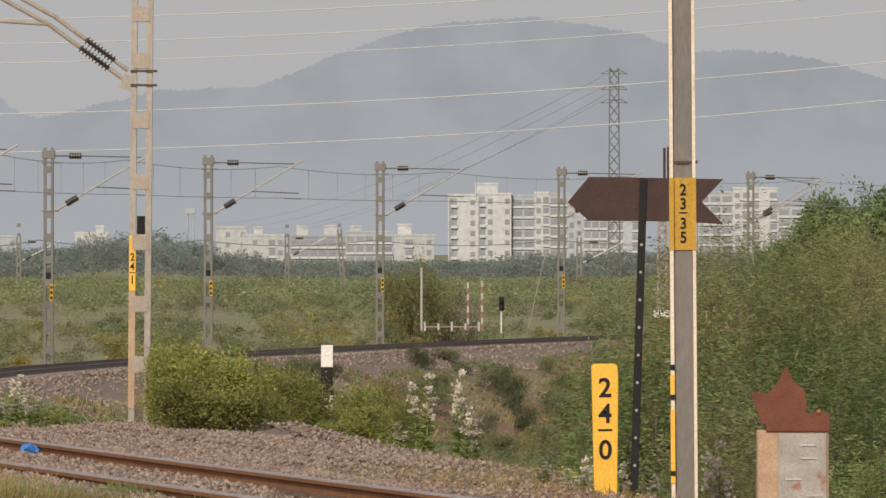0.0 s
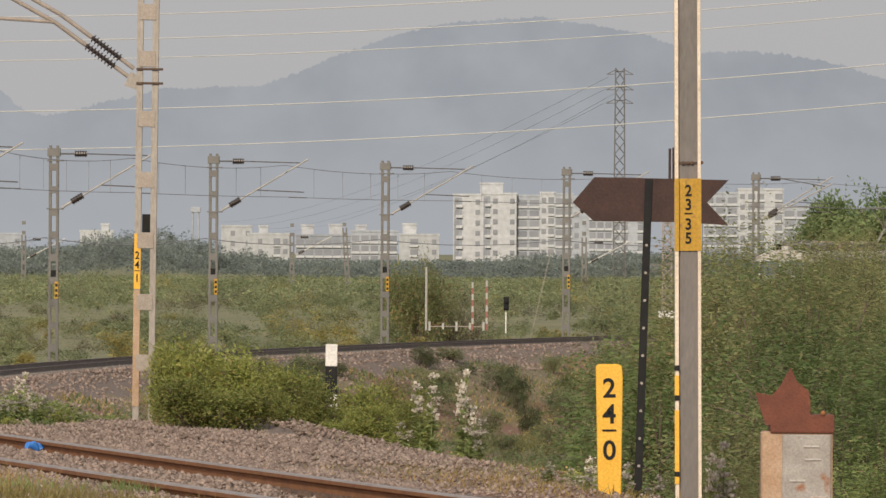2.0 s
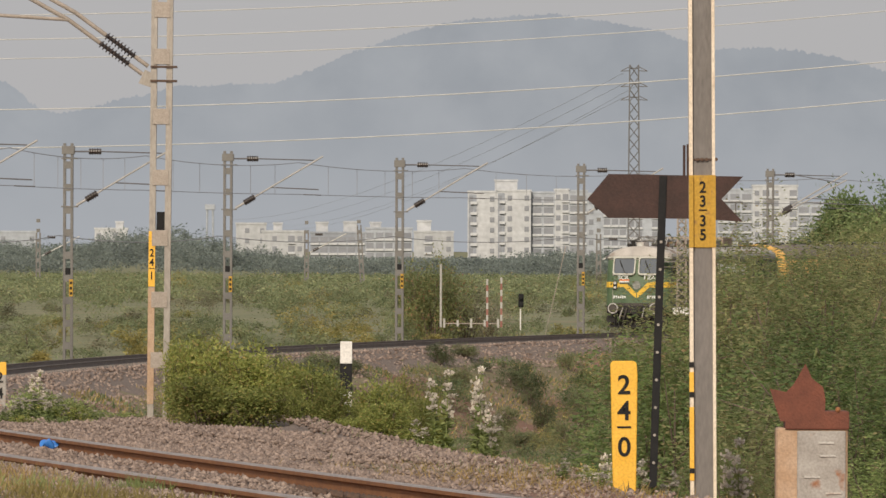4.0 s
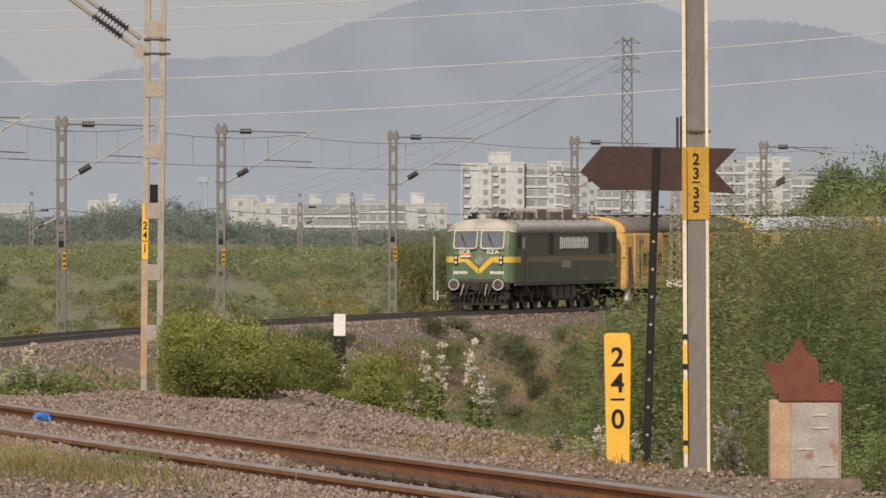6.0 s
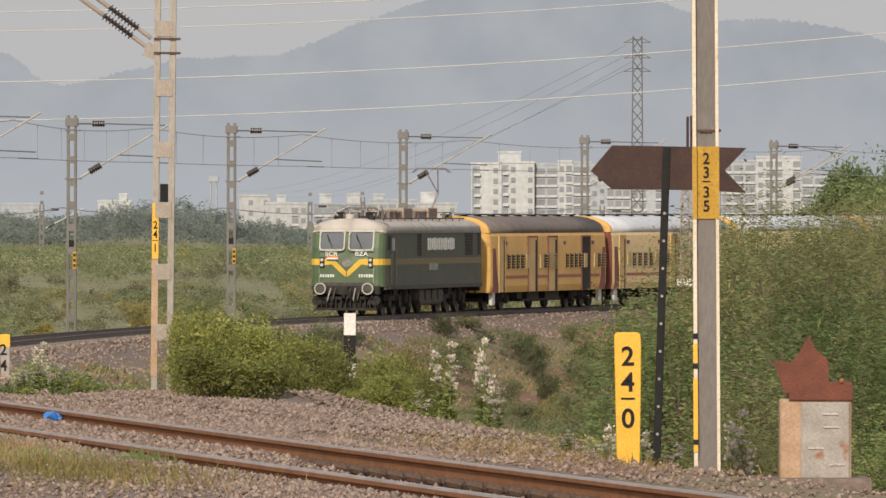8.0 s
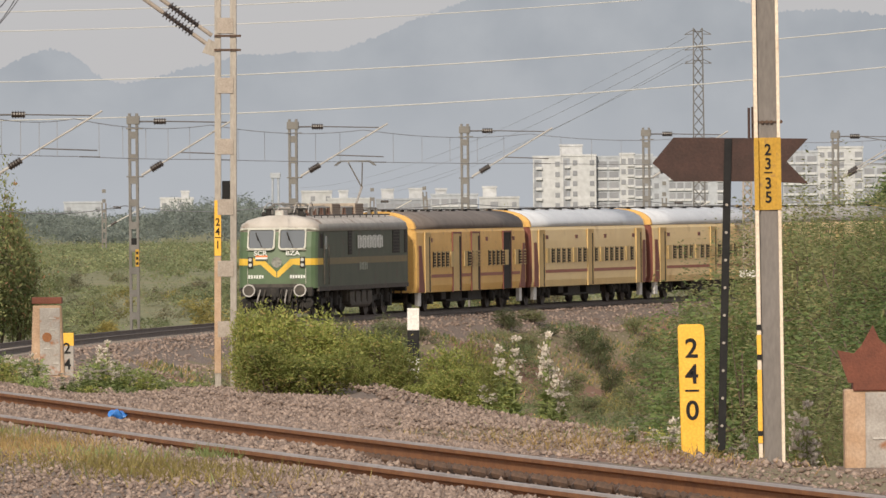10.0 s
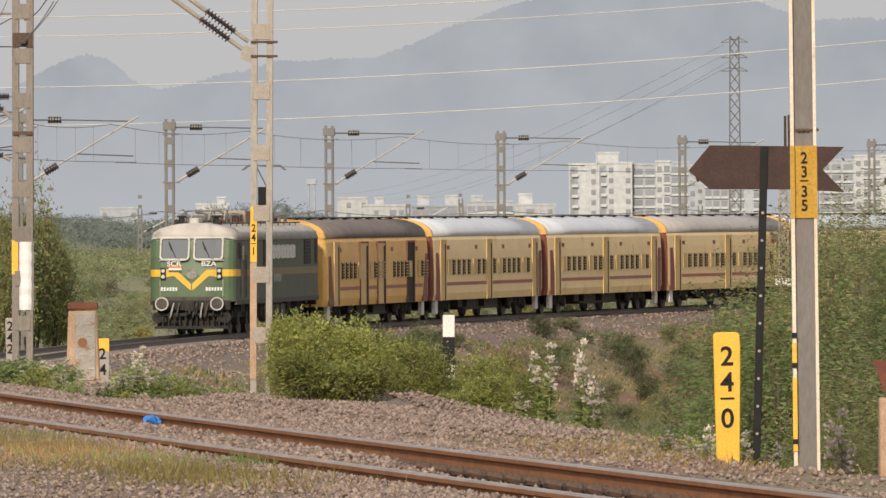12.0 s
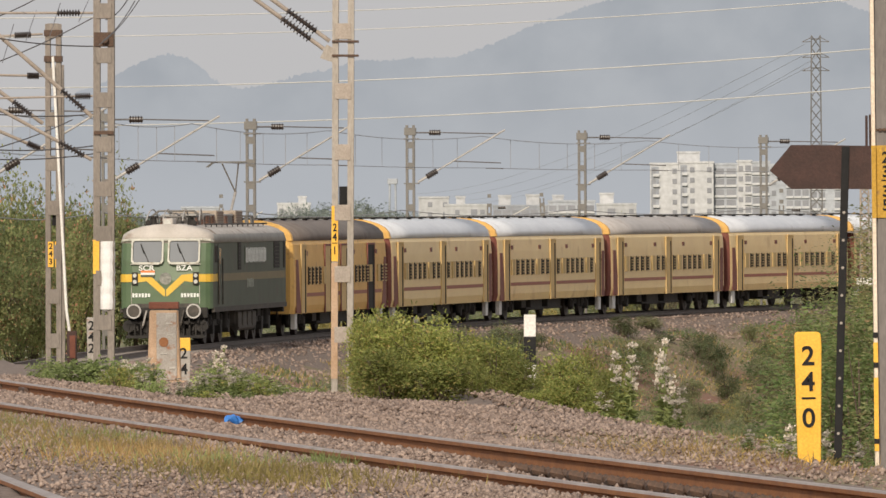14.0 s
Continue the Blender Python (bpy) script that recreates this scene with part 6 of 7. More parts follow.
# ---- plants ----
def leaf_faces(pos, tan, nrm, length, width):
    """Rhombic leaves from arrays of places, directions and normals."""
    b = np.cross(nrm, tan)
    b /= np.linalg.norm(b, axis=1)[:, None] + 1e-9
    L, W = length[:, None], width[:, None]
    v = np.stack([pos, pos + tan * L * 0.45 + b * W * 0.5, pos + tan * L, pos + tan * L * 0.45 - b * W * 0.5], 1).reshape(-1, 3)
    return v


def leaf_object(name, v, mat, parent=None, label=""):
    n = len(v) // 4
    me = bpy.data.meshes.new(name)
    me.vertices.add(len(v))
    me.vertices.foreach_set("co", v.astype(np.float32).ravel())
    me.loops.add(4 * n)
    me.loops.foreach_set("vertex_index", np.arange(4 * n, dtype=np.int32))
    me.polygons.add(n)
    me.polygons.foreach_set("loop_start", np.arange(0, 4 * n, 4, dtype=np.int32))
    me.polygons.foreach_set("loop_total", np.full(n, 4, dtype=np.int32))
    me.update()
    me.validate()
    me.materials.append(mat)
    ob = new(name, me)
    ob.parent = parent
    return tagged(ob, label)


def unit(a):
    return a / (np.linalg.norm(a, axis=1)[:, None] + 1e-9)


def sprays(rng, lobes, twigs, per, leaf, droop=0.15, spread=1.0, slim=(0.35, 0.6), clumps=0, shoots=0.0, flat=1.0, soft=0.0):
    """Leaves along twigs that leave the inside of several lobes for their skins. clumps: how many tufts each lobe's
    twigs gather in; shoots: the share of twigs that stick out; flat: under 1 lays the leaves level; soft: how far
    the leaves lie along the skin."""
    lob = np.array(lobes, float)
    wt = (lob[:, 3] * lob[:, 4] + lob[:, 4] * lob[:, 5] + lob[:, 3] * lob[:, 5])
    pick = rng.choice(len(lob), twigs, p=wt / wt.sum())
    c, r = lob[pick, :3], lob[pick, 3:]
    if clumps:
        tuft = unit(rng.normal(size=(len(lob), clumps, 3)) + np.array([0, 0, 0.35]))
        reach = rng.uniform(0.74, 1.2, (len(lob), clumps))
        which = rng.integers(clumps, size=twigs)
        d = unit(tuft[pick, which] + rng.normal(size=(twigs, 3)) * 0.3)
        r = r * reach[pick, which][:, None]
    else:
        d = unit(rng.normal(size=(twigs, 3)) + np.array([0, 0, 0.25]))
    a = c + d * r * rng.uniform(0.35, 0.8, (twigs, 1))
    e = c + unit(d + rng.normal(size=(twigs, 3)) * 0.25) * r * rng.uniform(0.85, 1.22, (twigs, 1))
    if shoots:
        out = rng.random(twigs) < shoots
        e[out] += (unit(d + np.array([0, 0, 0.9])) * r * rng.uniform(0.15, 0.55, (twigs, 1)))[out]
    e[:, 2] = a[:, 2] + (e[:, 2] - a[:, 2]) * (0.35 + 0.65 * flat)
    e[:, 2] -= droop * rng.random(twigs) * r[:, 2]
    u = np.linspace(0.1, 1.0, per)[None, :, None]
    p = a[:, None] * (1 - u) + e[:, None] * u
    p[:, :, 2] += (droop * r[:, 2] * 0.5)[:, None] * (4 * u * (1 - u))[:, :, 0]
    p = p.reshape(-1, 3)
    n = len(p)
    p += rng.normal(size=(n, 3)) * leaf * 0.5 * spread
    t = unit((np.repeat(unit(e - a), per, 0) + rng.normal(size=(n, 3)) * 0.8) * [1, 1, flat])
    nr = unit(np.repeat(d, per, 0) * (0.6 + soft) + rng.normal(size=(n, 3)) * (0.55 - 0.35 * soft) + np.array([0, 0, 0.5 + 0.6 * (1 - flat)]))
    size = leaf * rng.uniform(0.6, 1.3, n)
    return leaf_faces(p, t, nr, size, size * rng.uniform(*slim, n))


def bush_lobes(rng, R, H, k):
    out = []
    for i in range(k):
        a = 2 * math.pi * i / k + rng.uniform(-0.5, 0.5)
        q = rng.uniform(0.15, 0.62) * R
        rr = rng.uniform(0.34, 0.52) * R
        h = rng.uniform(0.36, 0.74) * H
        out.append((q * math.cos(a), q * math.sin(a), h, rr, rr, min(h * 0.95, rng.uniform(0.3, 0.42) * H)))
    out.append((0, 0, 0.36 * H, R * 0.62, R * 0.62, 0.36 * H))
    return out


TEMPLATES = {}


def plant(name, key, seed, R, H, twigs, per, leaf, mat, k=6, trunk=0.0, label="", category="bush", droop=0.15, slim=(0.35, 0.6), **habit):
    """A bush or tree of radius R and height H, standing at the origin, kept to be copied."""
    rng = np.random.default_rng(seed)
    ob = thing(name, (0, 0, -50), label, category)
    lobes = bush_lobes(rng, R, H - trunk, k)
    lobes = [(x, y, z + trunk, a, b, c) for x, y, z, a, b, c in lobes]
    bm = bmesh.new()
    if trunk:
        rod(bm, (0, 0, -0.3), (0.1 * R, 0, trunk * 1.2), 0.05 * R + 0.04, 8, 0.035 * R + 0.02)
    for x, y, z, a, b, c in lobes:
        base = Vector((0.1 * R if trunk else 0.12 * x, 0.12 * y, trunk * 1.1 - (0.0 if trunk else 0.15)))
        tip = Vector((x, y, z + 0.35 * c))
        mid = base.lerp(tip, 0.5) + Vector((0, 0, 0.1 * H))
        w = 0.018 * R + 0.006
        rod(bm, base, mid, w, 6, w * 0.7)
        rod(bm, mid, tip, w * 0.7, 6, w * 0.25)
        for j in range(3):
            q = Vector((x, y, z)) + Vector(rng.normal(size=3)).normalized() * a * 0.9
            rod(bm, mid.lerp(tip, 0.5), q, w * 0.4, 5, w * 0.12)
    part("trunk", bm, M["bark"], ob)
    leaf_object("crown", sprays(rng, lobes, twigs, per, leaf, droop, slim=slim, **habit), mat, ob)
    TEMPLATES.setdefault(key, []).append(ob)
    ob["made"] = 0
    return ob


def grow(key, x, y, sc, rng, z=None, tall=1.0, label="", group=""):
    """Stand a copy of one of the templates on the ground."""
    src = TEMPLATES[key][int(rng.integers(len(TEMPLATES[key])))]
    zz = ground_z(x, y) - 0.06 if z is None else z
    m = pose(x, y, zz, 0, 0, rng.uniform(0, 360)) @ Matrix.Diagonal((sc, sc, sc * tall, 1))
    if not src["made"]:
        src.matrix_basis, src["made"] = m, 1
        o = src
    else:
        o = copy_thing(src, m)
    return tagged(o, label, "", group)


M["leaf_thicket"] = leaf_material("leaf_thicket_green", (0.135, 0.192, 0.066), (0.22, 0.28, 0.102), (0.31, 0.26, 0.13), 0.45)
M["leaf_tree"] = leaf_material("leaf_tree_green", (0.125, 0.175, 0.07), (0.205, 0.26, 0.11), None, 0.4)
M["leaf_bank"] = leaf_material("leaf_bank_green", (0.13, 0.158, 0.078), (0.235, 0.255, 0.125), (0.30, 0.21, 0.12), 0.4)
for i in range(3):
    plant("bush", "near", 10 + i, 0.55, 0.85, 1000, 9, 0.04, M["leaf_near"], 12, clumps=5, shoots=0.3, flat=0.7, slim=(0.4, 0.62), label="dense yellow-green bush with tiny leaves beside the ballast")
    plant("bush", "thicket", 20 + i, 1.5, 2.6, 1350, 12, 0.072, M["leaf_thicket"], 18, slim=(0.24, 0.38), droop=0.6, clumps=8, shoots=0.1, flat=0.12, soft=0.3, spread=0.6, label="tangled green thorn bush on the slope below the track")
    plant("bush", "scrub", 30 + i, 1.7, 2.5, 520, 7, 0.15, M["leaf_mid"], 10, slim=(0.25, 0.4), clumps=5, flat=0.5, soft=1.0, label="dusty green thorn scrub on the plain beyond the far track")
    plant("bush", "bank", 40 + i, 1.0, 1.5, 560, 9, 0.085, M["leaf_bank"], 9, slim=(0.25, 0.4), clumps=5, flat=0.5, soft=0.6, label="low dusty bush on the side of the embankment")
# olive leaves, paled to put haze over the thicket's farther rows
M["leaf_olive"] = leaf_material("leaf_olive_brown", (0.25, 0.268, 0.12), (0.355, 0.365, 0.17), (0.40, 0.29, 0.16), 0.5)
plant("bush", "dry", 24, 1.5, 2.6, 1350, 12, 0.072, M["leaf_olive"], 18, slim=(0.24, 0.38), droop=0.6, clumps=8, shoots=0.1, flat=0.12, soft=0.3, spread=0.6, label="half-dry olive-brown thorn bush on the slope below the track, paled as by haze")
plant("tree", "tree", 50, 3.4, 7.6, 2300, 9, 0.25, M["leaf_tree"], 15, 2.2, "broad green tree behind the far track", "tree", clumps=6, soft=0.8, shoots=0.05)
plant("tree", "tree", 51, 3.4, 7.6, 2300, 9, 0.25, M["leaf_tree"], 15, 2.2, "broad green tree behind the far track", "tree", clumps=6, soft=0.8, shoots=0.05)
M["leaf_rusty"] = leaf_material("leaf_rusty_green", (0.19, 0.225, 0.09), (0.34, 0.345, 0.15), (0.46, 0.24, 0.15), 0.45)
plant("bush", "rusty", 60, 2.4, 5.2, 1300, 9, 0.15, M["leaf_rusty"], 12, clumps=6, soft=0.6, shoots=0.08, label="tall bush with green and rust-brown leaves by the far track")
plant("bush", "rusty", 61, 2.4, 5.2, 1300, 9, 0.15, M["leaf_rusty"], 12, clumps=6, soft=0.6, shoots=0.08, label="tall bush with green and rust-brown leaves by the far track")
M["leaf_gold"] = leaf_material("leaf_olive_gold", (0.25, 0.225, 0.075), (0.37, 0.31, 0.115), None, 0.4)
M["leaf_bare"] = leaf_material("leaf_sparse_brown", (0.18, 0.18, 0.115), (0.25, 0.24, 0.155), (0.28, 0.21, 0.13))
plant("bush", "bare", 62, 2.1, 4.2, 480, 6, 0.15, M["leaf_bare"], 9, clumps=5, soft=0.6, shoots=0.1, label="half-bare brownish bush in the scrub")

G = np.random.default_rng(5)
# the bushes at the edge of the near ballast: bearing column, top, distance, width
for x, top, d, w in ((252, 612, 91, 0.5), (286, 608, 91, 0.85), (312, 598, 92, 1.0), (352, 612, 91, 1.05), (398, 628, 90.5, 1.0), (300, 668, 88.5, 0.9), (372, 680, 88.5, 0.9), (440, 652, 91, 0.95), (486, 660, 91, 0.9),
                     (530, 676, 90, 0.85), (455, 705, 88.5, 0.8), (575, 688, 90.5, 0.85), (622, 676, 91, 0.9), (664, 668, 91.5, 0.9), (702, 684, 91, 0.75), (560, 716, 88.5, 0.75),
                     (620, 720, 88.5, 0.8), (676, 722, 89, 0.75), (285, 690, 90, 0.7)):
    d += 1.2
    w *= 1.0 if 520 < x < 600 else 1.3
    X = (x + 30 - 784) * d / 17500
    gz0 = ground_z(X, d) - 0.05
    top += 34 if 520 < x < 590 else 0
    h = 1.5 - (top - (30 if 425 < x < 560 or x > 650 else 13) - 425) * d / 17500 - gz0
    grow("near", X, d, w * 0.72, G, tall=h / 0.98 / (w * 0.72), group="bushes beside the ballast")

# the thicket on the right-hand slope
EDGE = ((1080, 660), (1130, 615), (1180, 575), (1235, 512), (1330, 478), (1450, 462), (1568, 452), (1900, 440))
for d, drop, step in ((250, 0, 62), (214, 42, 96), (180, 92, 110), (150, 152, 125), (122, 228, 150), (102, 312, 175), (90, 400, 190)):
    x = 1135 + (255 - d) * 0.5
    while x < 1640:
        y = d + G.uniform(-5, 5)
        top = ramp(x, *EDGE) + drop + (G.uniform(-12, 8) if d == 250 else G.uniform(-14, 34))
        X = (x + G.uniform(-0.2, 0.2) * step - 784) * y / 17500
        h = 1.5 - (top - 425) * y / 17500 - ground_z(X, y) + 0.06
        sc = max(0.4, min(1.2, h / 3.2 * G.uniform(0.85, 1.15)))
        if h > 0.5:
            # more of the haze-paled olive bushes the farther the row
            grow("dry" if G.random() < (0.6 if d > 200 else 0.4 if d > 140 else 0.12) else "thicket", X, y, sc, G, tall=h / 3.2 / sc, group="thicket on the slope")
        x += step * max(0.55, sc) * 0.9

# trees behind the far track, on the right
for x, top, d, w in ((1580, 296, 560, 1.25), (1490, 345, 575, 0.95), (1430, 388, 580, 0.8), (1375, 425, 590, 0.6), (1660, 320, 560, 1.2), (1545, 388, 540, 0.8)):
    X = (x - 784) * d / 17500
    h = 1.5 - (top - 425) * d / 17500 - ground_z(X, d)
    grow("tree", X, d, w, G, tall=h / 8.6 / w, group="trees beyond the line")

# rusty bushes beside the far track, on the left
for x, top, d, w in ((-400, 368, 345, 1.0), (-335, 372, 352, 1.0), (-262, 380, 356, 1.0), (-205, 384, 362, 0.95), (-160, 396, 366, 0.85), (-120, 432, 366, 0.65), (-235, 430, 340, 0.8), (-300, 470, 330, 0.7), (-380, 480, 326, 0.7), (-225, 500, 345, 0.6), (-460, 380, 345, 1.0)):
    X = (x - 784) * d / 17500
    h = 1.5 - (top - 425) * d / 17500 - ground_z(X, d)
    grow("rusty", X, d, w, G, tall=h / 6.0 / w, group="tall bushes by the far track")

# the bushy tree with bare branches behind the fence
for x, top, d, w, key in ((735, 462, 480, 0.9, "rusty"), (790, 478, 485, 1.0, "bare"), (830, 490, 490, 0.8, "bare"), (700, 478, 490, 0.6, "rusty")):
    X = (x - 784) * d / 17500
    h = 1.5 - (top - 425) * d / 17500 - ground_z(X, d)
    grow(key, X, d, w, G, tall=h / (6.0 if key == "rusty" else 4.9) / w)

# bushes on the near side of the far embankment
for x, top, d, w in ((545, 628, 372, 0.95), (510, 640, 366, 0.8), (590, 640, 380, 0.8), (745, 612, 402, 0.8), (790, 600, 408, 0.95), (775, 655, 395, 0.9), (820, 640, 404, 0.7), (880, 640, 402, 0.9), (905, 652, 400, 0.7),
                     (968, 628, 418, 0.6), (1000, 640, 415, 0.55), (460, 608, 368, 0.55), (640, 672, 360, 0.7), (860, 700, 380, 0.8), (930, 690, 385, 0.7), (1010, 690, 390, 0.8), (1060, 650, 405, 0.8), (1090, 620, 420, 0.9),
                     (960, 745, 350, 0.8), (1030, 760, 340, 0.8), (890, 760, 345, 0.8), (830, 740, 350, 0.7), (1080, 720, 360, 0.9), (930, 800, 310, 0.7), (1000, 820, 300, 0.7), (1060, 805, 300, 0.8), (880, 820, 300, 0.6)):
    X = (x - 784) * d / 17500
    h = 1.3 * max(0.5, 1.5 - (top - 425) * d / 17500 - ground_z(X, d))
    grow("bank", X, d, w * (0.9 + h / 7), G, tall=min(h, 3.0) / 1.75 / (w * (0.9 + h / 7)), group="bushes on the embankment")

def build_bank_scrub():
    """Low tangled growth on the side of the embankment and the hollow before it."""
    rng = np.random.default_rng(23)
    for mat, n in ((M["leaf_bank"], 190), (M["leaf_gold"], 35), (M["leaf_right"], 120)):
        out = []
        while len(out) < n:
            x, y, _ = far_point(rng.uniform(-35, 150), rng.choice([rng.uniform(4.2, 10), rng.uniform(8, 26)]))
            if noise.noise((x * 0.2, y * 0.05, 11)) < -0.12:
                continue
            r, h, z0 = rng.uniform(0.4, 1.15), rng.uniform(0.4, 1.45), ground_z(x, y)
            lobes = [(x + rng.normal() * r * 0.5, y + rng.normal() * r * 0.5, z0 + h * rng.uniform(0.3, 0.6), r * 0.6, r * 0.6, h * 0.36) for _ in range(3)]
            out.append(sprays(rng, lobes, 110, 6, 0.09 * rng.uniform(0.8, 1.3), slim=(0.25, 0.4), flat=0.5, soft=0.6))
        ob = leaf_object("bank_scrub", np.concatenate(out), mat)
        tagged(ob, "tangled low scrub on the embankment of the far track", "scrub", kind="stuff")


build_bank_scrub()

# scrub on the plain: the nearest bushes one by one
count = 0
while count < 70:
    d = 395 + 190 * G.random() ** 1.2
    X = G.uniform(-0.078, 0.056) * d
    q = far_offset(X, d)
    if q > -5.5:
        continue
    clear = min(1.0, (-q - 5.5) / 18)
    sc = G.uniform(0.5, 1.1) * (0.45 + 0.55 * clear)
    grow("scrub", X, d, sc, G, tall=G.uniform(0.6, 0.95), group="scrub on the plain")
    count += 1


def build_plain_scrub():
    """Scrub past counting between the near bushes and the far woods."""
    rng = np.random.default_rng(19)
    for mat, n, share in ((M["leaf_mid"], 380, 1.0), (M["leaf_bare"], 90, 0.9), (M["leaf_gold"], 110, 0.8)):
        out, made = [], 0
        while made < n:
            d = 400 + 620 * rng.random() ** 1.1
            x = rng.uniform(-0.08, 0.058) * d
            q = far_offset(x, d)
            if q > -4.5:
                continue
            made += 1
            clear = min(1.0, (-q - 4.0) / 22)
            big = rng.random() < 0.2
            if not big and noise.noise((x * 0.05, d * 0.02, 4)) < -0.34:
                continue
            r = (rng.uniform(1.6, 2.6) if big else rng.uniform(0.7, 1.7)) * (0.35 + 0.65 * clear) * share
            h = (rng.uniform(2.4, 3.9) if big else rng.uniform(0.7, 1.9)) * (0.3 + 0.7 * clear) * share
            z0 = ground_z(x, d)
            lobes = [(x + rng.normal() * r * 0.5, d + rng.normal() * r * 0.5, z0 + h * rng.uniform(0.3, 0.68), r * 0.6, r * 0.6, h * 0.3) for _ in range(4)]
            out.append(sprays(rng, lobes, 170, 6, 0.15 * rng.uniform(0.8, 1.2), slim=(0.28, 0.42), clumps=4, flat=0.5, soft=1.0))
        ob = leaf_object("plain_scrub", np.concatenate(out), mat)
        tagged(ob, "low dusty scrub covering the plain", "scrub", kind="stuff")


build_plain_scrub()


TREELINE = ((-500, 425), (-60, 424), (10, 432), (60, 440), (120, 430), (180, 414), (220, 404), (270, 408), (330, 420), (390, 440), (440, 462), (560, 474), (640, 470), (720, 464), (800, 470), (880, 466),
            (940, 450), (970, 443), (1010, 456), (1070, 448), (1110, 440), (1160, 446), (1220, 440), (1320, 448), (1420, 440), (1700, 430))


def build_far_woods():
    """The woods of the plain, too far off to count: belts of leaf clumps, the farthest along the tree line."""
    rng = np.random.default_rng(9)
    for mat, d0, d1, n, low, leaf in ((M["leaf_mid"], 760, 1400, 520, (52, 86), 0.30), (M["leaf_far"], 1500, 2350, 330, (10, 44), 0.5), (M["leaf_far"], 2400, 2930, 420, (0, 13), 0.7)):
        out = []
        for i in range(n):
            d = d0 + (d1 - d0) * rng.random()
            ref = rng.uniform(-480, 1640)
            x = (ref - 784) * d / 17500
            line = ramp(ref, *TREELINE) if d > 1500 else 445
            top = 1.5 - (line + rng.uniform(*low) + 15 * noise.noise((ref * 0.025, d * 0.004, 2)) - 425) * d / 17500
            r = rng.uniform(1.6, 5.0) * (1 + d / 2500)
            z0 = ground_z(x, d)
            h = max(1.2, top - z0)
            lobes = [(x + rng.normal() * r * 0.6, d + rng.normal() * r * 0.5, z0 + h * rng.uniform(0.35, 0.72), r * 0.5, r * 0.5, h * 0.28) for _ in range(5)]
            out.append(sprays(rng, lobes, 70, 5, leaf * rng.uniform(0.8, 1.3), clumps=3, flat=0.6, soft=1.0))
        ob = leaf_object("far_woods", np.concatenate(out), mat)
        tagged(ob, "hazy belt of scrub trees far over the plain", "woods", kind="stuff")


build_far_woods()

# ---- flowering weeds ----
def flower_weed(seed, H, stalks, label):
    rng = np.random.default_rng(seed)
    ob = thing("flowering_weed", (0, 0, -50), label, "weed")
    bm = bmesh.new()
    leaves, blooms = [], []
    for i in range(stalks):
        a = rng.uniform(0, 6.28)
        h = H * (rng.uniform(0.55, 0.9) if i else 1.0)
        base = Vector((0.05 * math.cos(a), 0.05 * math.sin(a), 0))
        tip = Vector((0.10 * math.cos(a) * rng.uniform(0.3, 1), 0.10 * math.sin(a), h))
        rod(bm, base, tip, 0.007, 5, 0.003)
        n = 80
        u = rng.random(n)[:, None] ** 1.25
        p = np.array(base)[None] * (1 - u) + np.array(tip)[None] * u
        t = unit(np.c_[rng.normal(size=(n, 2)), rng.uniform(-0.4, 0.5, n)])
        s = 0.125 * (1.15 - u[:, 0] * 0.8) * rng.uniform(0.7, 1.2, n)
        leaves.append(leaf_faces(p, t, unit(rng.normal(size=(n, 3)) * 0.4 + [0, 0, 1]), s, s * 0.5))
        for j in range(2 if i else 3):
            v = (1.0, rng.uniform(0.84, 0.95), rng.uniform(0.68, 0.85))[j]
            c = np.array(base.lerp(tip, v)) + np.r_[rng.normal(size=2) * 0.03 * (j > 0), 0.0]
            m = 30
            q = c + rng.normal(size=(m, 3)) * [0.021, 0.021, 0.013]
            blooms.append(leaf_faces(q, unit(rng.normal(size=(m, 3)) + [0, 0, 0.6]), unit(rng.normal(size=(m, 3))), np.full(m, 0.034), np.full(m, 0.028)))
    part("stalk", bm, M["leaf_weed"], ob)
    leaf_object("foliage", np.concatenate(leaves), M["leaf_weed"], ob)
    tagged(leaf_object("bloom", np.concatenate(blooms), M["flower"], ob, "clusters of small white flowers"), kind="stuff")
    ob["made"] = 0
    TEMPLATES.setdefault("weed", []).append(ob)


flower_weed(70, 0.8, 4, "tall weed with clusters of white flowers")
flower_weed(71, 0.8, 5, "tall weed with clusters of white flowers")
flower_weed(72, 0.8, 3, "tall weed with clusters of white flowers")
for x, top, d in ((745, 660, 86), (815, 655, 85.5), (832, 738, 85), (715, 745, 86), (1015, 735, 70.5), (1040, 760, 70), (1030, 790, 69.5), (1095, 770, 71), (1150, 752, 72), (1165, 790, 71), (1130, 800, 72),
                  (1265, 780, 68), (1325, 790, 66.5), (1280, 830, 68), (965, 830, 72), (440, 600, 250),
                  (-130, 655, 96), (-100, 668, 95), (-150, 680, 97), (-10, 658, 92), (20, 672, 91), (45, 682, 91), (75, 705, 92), (0, 700, 89), (100, 728, 91), (-110, 700, 93), (-60, 694, 90),
                  (-165, 660, 98), (-185, 684, 98), (-20, 684, 90), (60, 694, 90), (-95, 652, 96), (30, 660, 92), (120, 738, 91), (-140, 706, 94), (-35, 716, 89), (85, 738, 90), (140, 742, 92), (-175, 712, 96)):
    X = (x - 784) * d / 17500
    if d > 200:
        continue
    gz0 = ground_z(X, d) - 0.03
    h = max(0.22, 1.5 - (top - 425) * d / 17500 - gz0)
    sc = min(1.0, 0.5 + h * 0.5)
    grow("weed", X, d, sc, G, tall=h / 0.8 / sc, group="flowering weeds by the track")

